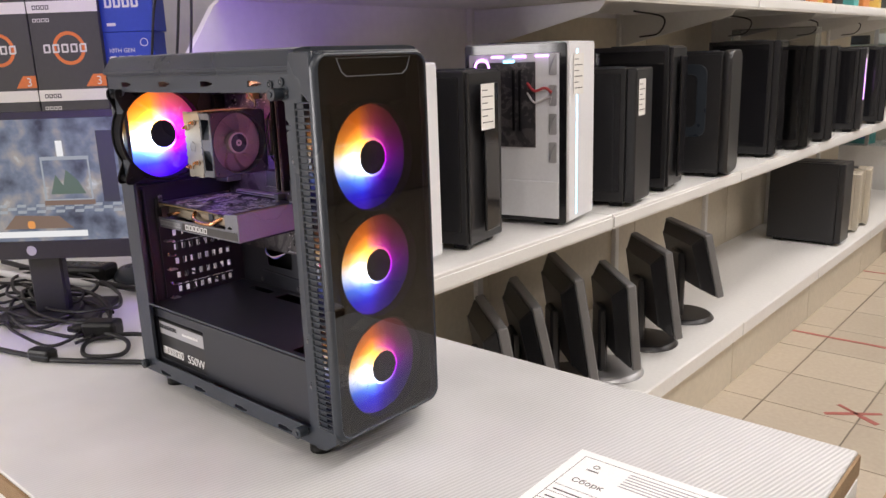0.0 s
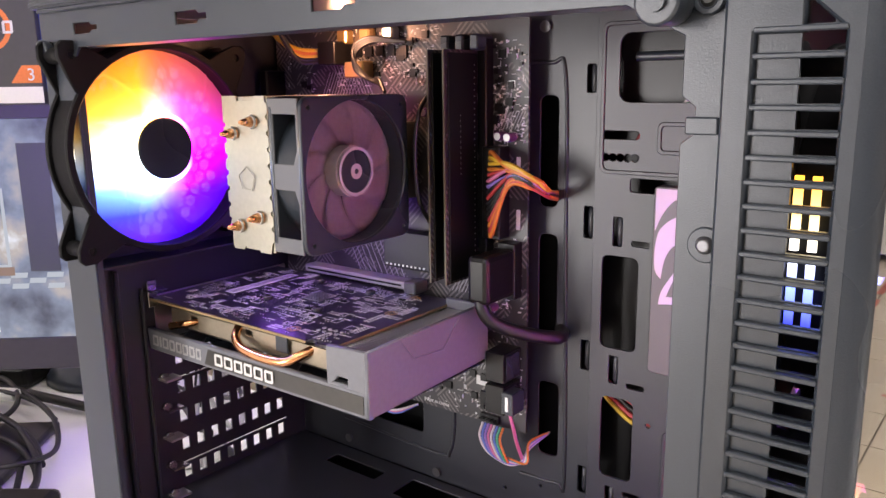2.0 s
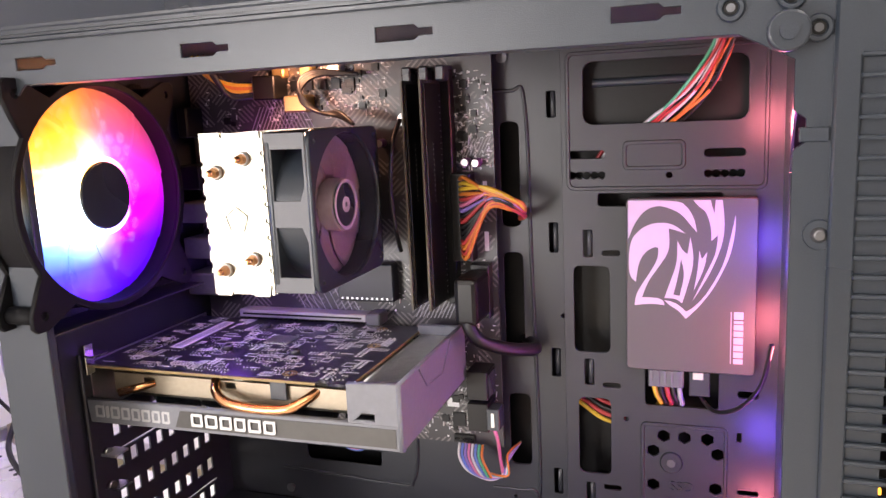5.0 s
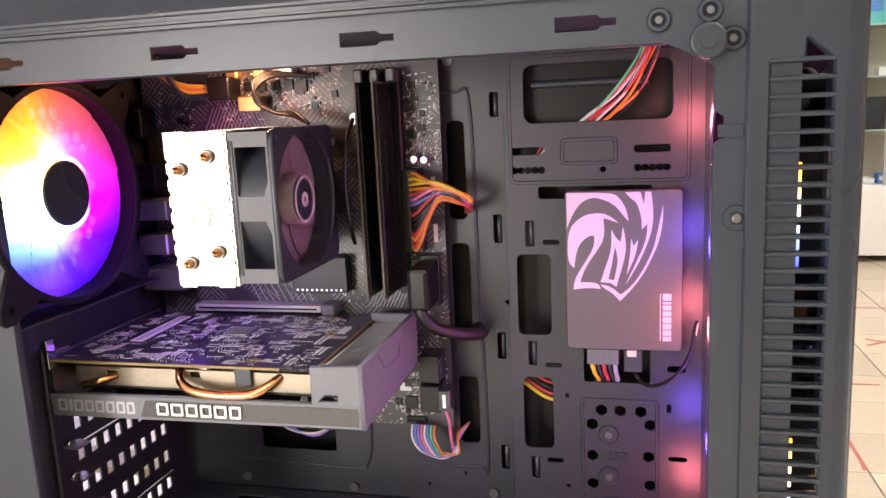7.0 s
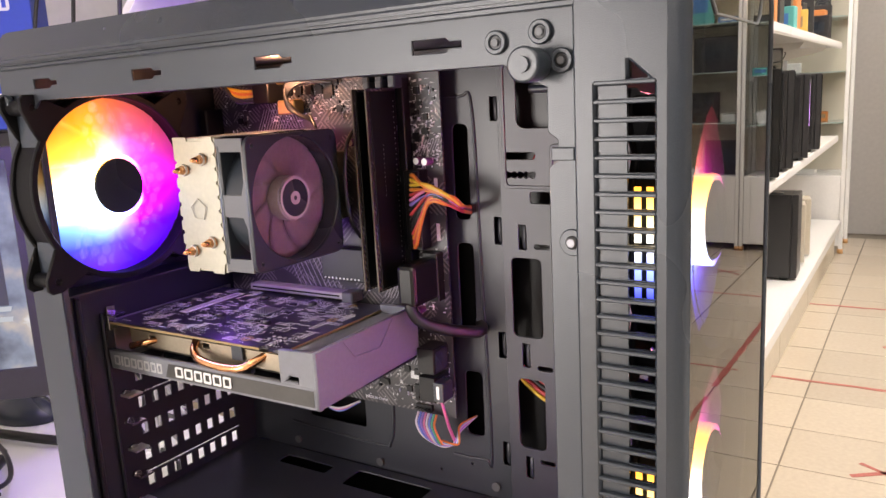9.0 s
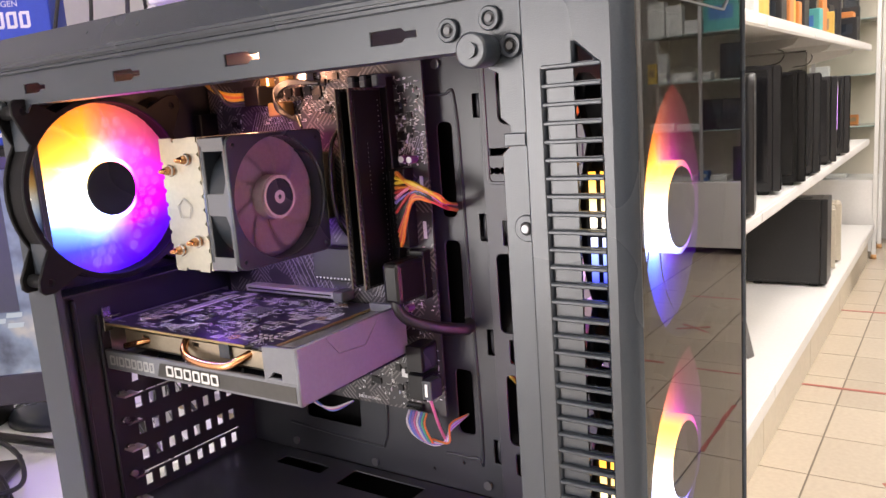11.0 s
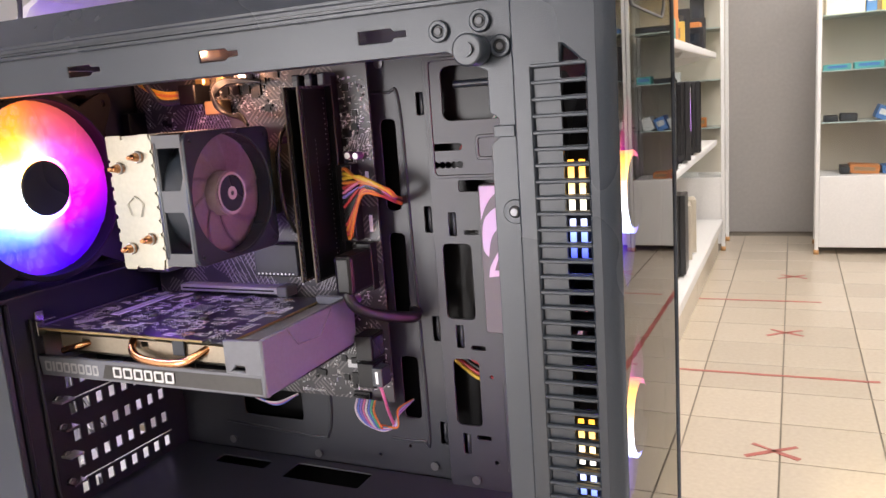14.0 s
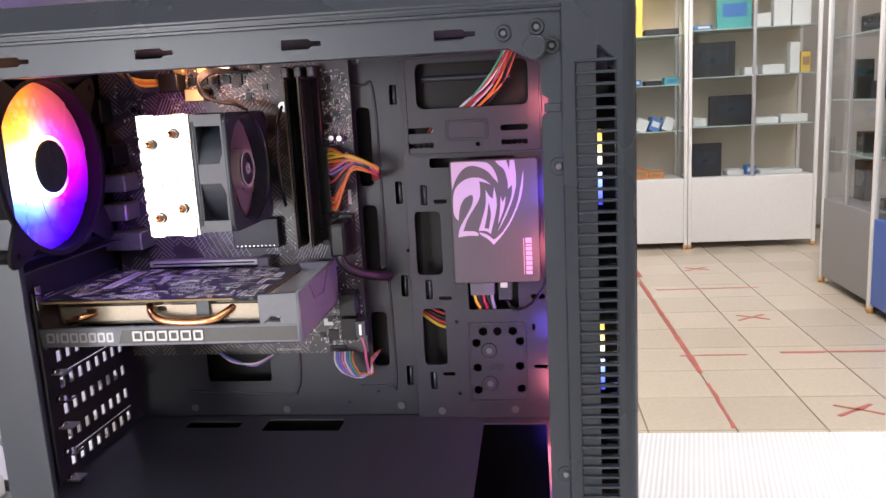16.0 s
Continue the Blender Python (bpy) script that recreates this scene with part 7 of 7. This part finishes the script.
ad = thing("power_adapter", "black power adapter brick among the leads", "adapter", (*in_room(-1.68, 0.64), ZT), 30, room=True)
part("brick", box(-0.07, 0.07, -0.03, 0.03, 0.0, 0.034, 0.008, 2), RUBBER, ad)
part("brick_label", box(-0.05, 0.05, -0.02, 0.02, 0.0341, 0.0345), PLASTIC, ad)
mo = thing("computer_mouse", "dark grey mouse behind the monitor leads", "mouse", (*in_room(-1.58, 0.71), ZT), 10, room=True)
bm = bmesh.new()
bmesh.ops.create_uvsphere(bm, u_segments=20, v_segments=12, radius=1.0)
for v in bm.verts:
    v.co = Vector((v.co.x * 0.055, v.co.y * 0.032, max(0.0, v.co.z) * 0.036))
for f in bm.faces:
    f.smooth = True
part("shell", bm, PLASTIC, mo)
part("wheel", cyl((0.02, -0.004, 0.032), (0.02, 0.004, 0.032), 0.008, 14), RUBBER, mo)
# hanging leads between the computer and the wall panel
rh = random.Random(21)
for k in range(9):
    pts, n = [], 8
    x0, u0, ph = rh.uniform(-1.24, -1.4), rh.uniform(0.505, 0.575), rh.uniform(0, 6)
    ra, rz, zc = rh.uniform(0.05, 0.12), rh.uniform(0.06, 0.16), rh.uniform(0.92, 1.03)
    for a in range(n):
        w = ph + a * rh.uniform(0.85, 1.0)
        x = x0 + ra * math.cos(w)
        pts.append((x, 0.006 + (0.065 - x) * (u0 + 0.02 * math.sin(w * 1.7)), max(0.825, zc + rz * math.sin(w))))
    xe = rh.uniform(-1.2, -1.4)
    pts.append((xe, 0.006 + (0.065 - xe) * 0.52, 0.822))
    lead(pts, rh.choice((0.0016, 0.0021, 0.0027)), "lead looping behind the computer", WIRE["grey"] if k in (1, 3, 4, 6, 8) else WIRE["black"], "hanging leads")
lead([(-1.36, 0.8, 1.5), (-1.34, 0.78, 1.35), (-1.36, 0.76, 1.15), (-1.33, 0.72, 1.0), (-1.25, 0.66, 0.86), (-1.18, 0.63, 0.825)], 0.0026, "lead hanging behind the computer", None, "hanging leads")
for k, yy in enumerate((0.86, 0.9, 0.98)):
    lead([(-1.92 + 0.05 * k, yy + 0.13, 1.75), (-1.87 + 0.03 * k, yy + 0.12, 1.5), (-1.86 + 0.05 * k, yy + 0.09, 1.36), (-1.84 + 0.04 * k, yy + 0.05, 1.15), (-1.75, yy, 0.95), (-1.6, yy - 0.1, 0.83)], 0.0034, "lead hanging down the wall", None, "hanging leads")
st = thing("power_strip", "white power strip on the counter behind the computer", "power strip", (*in_room(-1.36, 0.735), ZT), -28, room=True)
part("strip_body", box(-0.16, 0.13, -0.026, 0.026, 0.0, 0.028, 0.008, 2), WHITE_PLASTIC, st)
for k in range(4):
    so = part("socket", plate([ring(-0.115 + 0.065 * k, 0, 0.021, 24), ring(-0.115 + 0.065 * k, 0, 0.018, 24)], 0.003, at_z(0.0305), 0.0006), WHITE_PLASTIC, st)
    for d in (-0.008, 0.008):
        part("socket_hole", plate([ring(-0.115 + 0.065 * k + d, 0, 0.003, 10)], 0.0006, at_z(0.0286)), CHIP_RECESS, so)
gp = thing("jack_plug", "small green audio plug on a lead", "plug", (*in_room(-1.17, 0.62), ZT), 20, room=True)
part("plug_body", cyl((-0.02, 0, 0.008), (0.012, 0, 0.008), 0.006, 14), WIRE["green"], gp)
part("plug_pin", cyl((0.012, 0, 0.008), (0.028, 0, 0.008), 0.0018, 8), GOLD, gp)

# printed sheet on the counter
sh = thing("printed_sheet", "white printed sheet of paper lying on the counter", "paper", (*in_room(-0.443, 0.7325), ZT), 0.6, room=True)
part("sheet", box(0.0, 0.21, -0.297, 0.0, 0.0, 0.0006), PAPER, sh)
part("frame_line", plate([rect(0.012, 0.198, -0.285, -0.012), rect(0.0126, 0.1974, -0.2844, -0.0126)], 0.0002, at_z(0.0009)), INK, sh)
part("heading", letters("Сборк", 0.012, Matrix.Translation((0.024, -0.066, 0.0008)), 0.0001), INK, sh, "bold heading Сборк")
part("emblem", plate([ring(0.034, -0.027, 0.0042, 6), ring(0.034, -0.027, 0.003, 6)], 0.0002, at_z(0.0009)), INK, sh)
part("emblem_bar", plate([rect(0.027, 0.041, -0.0375, -0.0355)], 0.0002, at_z(0.0009)), INK, sh)
rl = random.Random(4)
for k in range(6):
    part("text_line", plate([rect(0.07, 0.07 + rl.uniform(0.07, 0.11), -0.02 - 0.0055 * k, -0.0185 - 0.0055 * k)], 0.0002, at_z(0.0009)), mat("grey_ink", (0.3, 0.3, 0.32), 0.8), sh)
for k in range(12):
    part("table_line", plate([rect(0.013, 0.197, -0.08 - 0.016 * k, -0.0795 - 0.016 * k)], 0.0002, at_z(0.0009)), INK, sh)
    part("text_line", plate([rect(0.018, 0.018 + rl.uniform(0.03, 0.08), -0.0905 - 0.016 * k, -0.0885 - 0.016 * k)], 0.0002, at_z(0.0009)), INK, sh)
    part("text_line", plate([rect(0.11, 0.11 + rl.uniform(0.03, 0.08), -0.0905 - 0.016 * k, -0.0885 - 0.016 * k)], 0.0002, at_z(0.0009)), mat("grey_ink", (0.3, 0.3, 0.32), 0.8), sh)

# ---------------------------------------------------------------- floor tiles and tape
TILE = mat("cream_floor_tile", (0.5, 0.43, 0.34), 0.22, 0.0, 0.08, 10, 0.04)
_n, _l = TILE.node_tree.nodes, TILE.node_tree.links
_oi, _mr = _n.new("ShaderNodeObjectInfo"), _n.new("ShaderNodeMapRange")
_mr.inputs["To Min"].default_value, _mr.inputs["To Max"].default_value = 0.92, 1.06
_l.new(_oi.outputs["Random"], _mr.inputs[0])
_sc = _n.new("ShaderNodeVectorMath")
_sc.operation = "SCALE"
_old = _n["Principled BSDF"].inputs["Base Color"].links[0].from_socket
_l.new(_old, _sc.inputs[0])
_l.new(_mr.outputs[0], _sc.inputs["Scale"])
_l.new(_sc.outputs[0], _n["Principled BSDF"].inputs["Base Color"])
P_T = 0.31
tb = box(0.0025, P_T - 0.0025, 0.0025, P_T - 0.0025, -0.006, 0.0, 0.0012)
tile_me = bpy.data.meshes.new("tile")
tb.to_mesh(tile_me)
tb.free()
tile_me.materials.append(TILE)
rest = []
for i in range(-5, 17):
    for j in range(-20, 13):
        x, y = -0.84 + P_T * i, 3.09 + P_T * j
        if -1.1 < x < 1.45 and 1.9 < y < 6.4:
            t = new("tile", tile_me)
            t.parent = floor
            t.location = (x, y, 0)
        elif X0 - 0.05 < x < X1 - 0.2 and Y0 - 0.05 < y < Y1 - 0.2:
            rest.append((x + 0.0025, x + P_T - 0.0025, y + 0.0025, y + P_T - 0.0025, -0.006, 0.0))
tl = new("tile_rest", boxes(rest))
tl.data.materials.append(TILE)
tl.parent = floor
tagged(tl, kind="stuff")


def tape(x, y, length, width, yaw, seed):
    """A worn strip: ragged edges and missing bits."""
    r = random.Random(seed)
    n = max(3, int(length / 0.05))
    lo = [(-length / 2 + length * k / n, -width / 2 + r.uniform(-0.003, 0.004)) for k in range(n + 1)]
    hi = [(-length / 2 + length * k / n, width / 2 + r.uniform(-0.004, 0.003)) for k in range(n, -1, -1)]
    me = plate([lo + hi], 0.0012, at_z(0.0014))
    ob = solo("floor_tape", me, RED_TAPE, "worn red marking tape stuck on the floor tiles", "tape", "floor tape")
    ob.matrix_world = ROOM @ pose(x, y, 0, 0, 0, yaw)
    return ob


tape(-0.6, 3.59, 0.85, 0.022, 0.4, 1)
tape(0.2, 3.60, 0.3, 0.014, 0.4, 11)
tape(1.0, 3.62, 1.0, 0.022, 0.0, 2)
tape(-0.7, 4.80, 0.7, 0.02, 0.5, 3)
tape(0.45, 4.85, 0.6, 0.018, 0.0, 4)
tape(0.09, 3.02, 0.45, 0.018, 89, 5)
tape(0.088, 4.22, 1.7, 0.027, 90.3, 6)
tape(0.1, 5.65, 0.9, 0.035, 90, 7)
for k, (cx, cy) in enumerate(((-0.555, 2.85), (-0.53, 4.2), (-0.5, 5.4), (0.53, 4.2), (0.56, 2.95), (0.5, 5.4))):
    tape(cx, cy, 0.19, 0.02, 35, 20 + k)
    tape(cx + 0.012, cy + 0.005, 0.17, 0.018, -32, 40 + k)
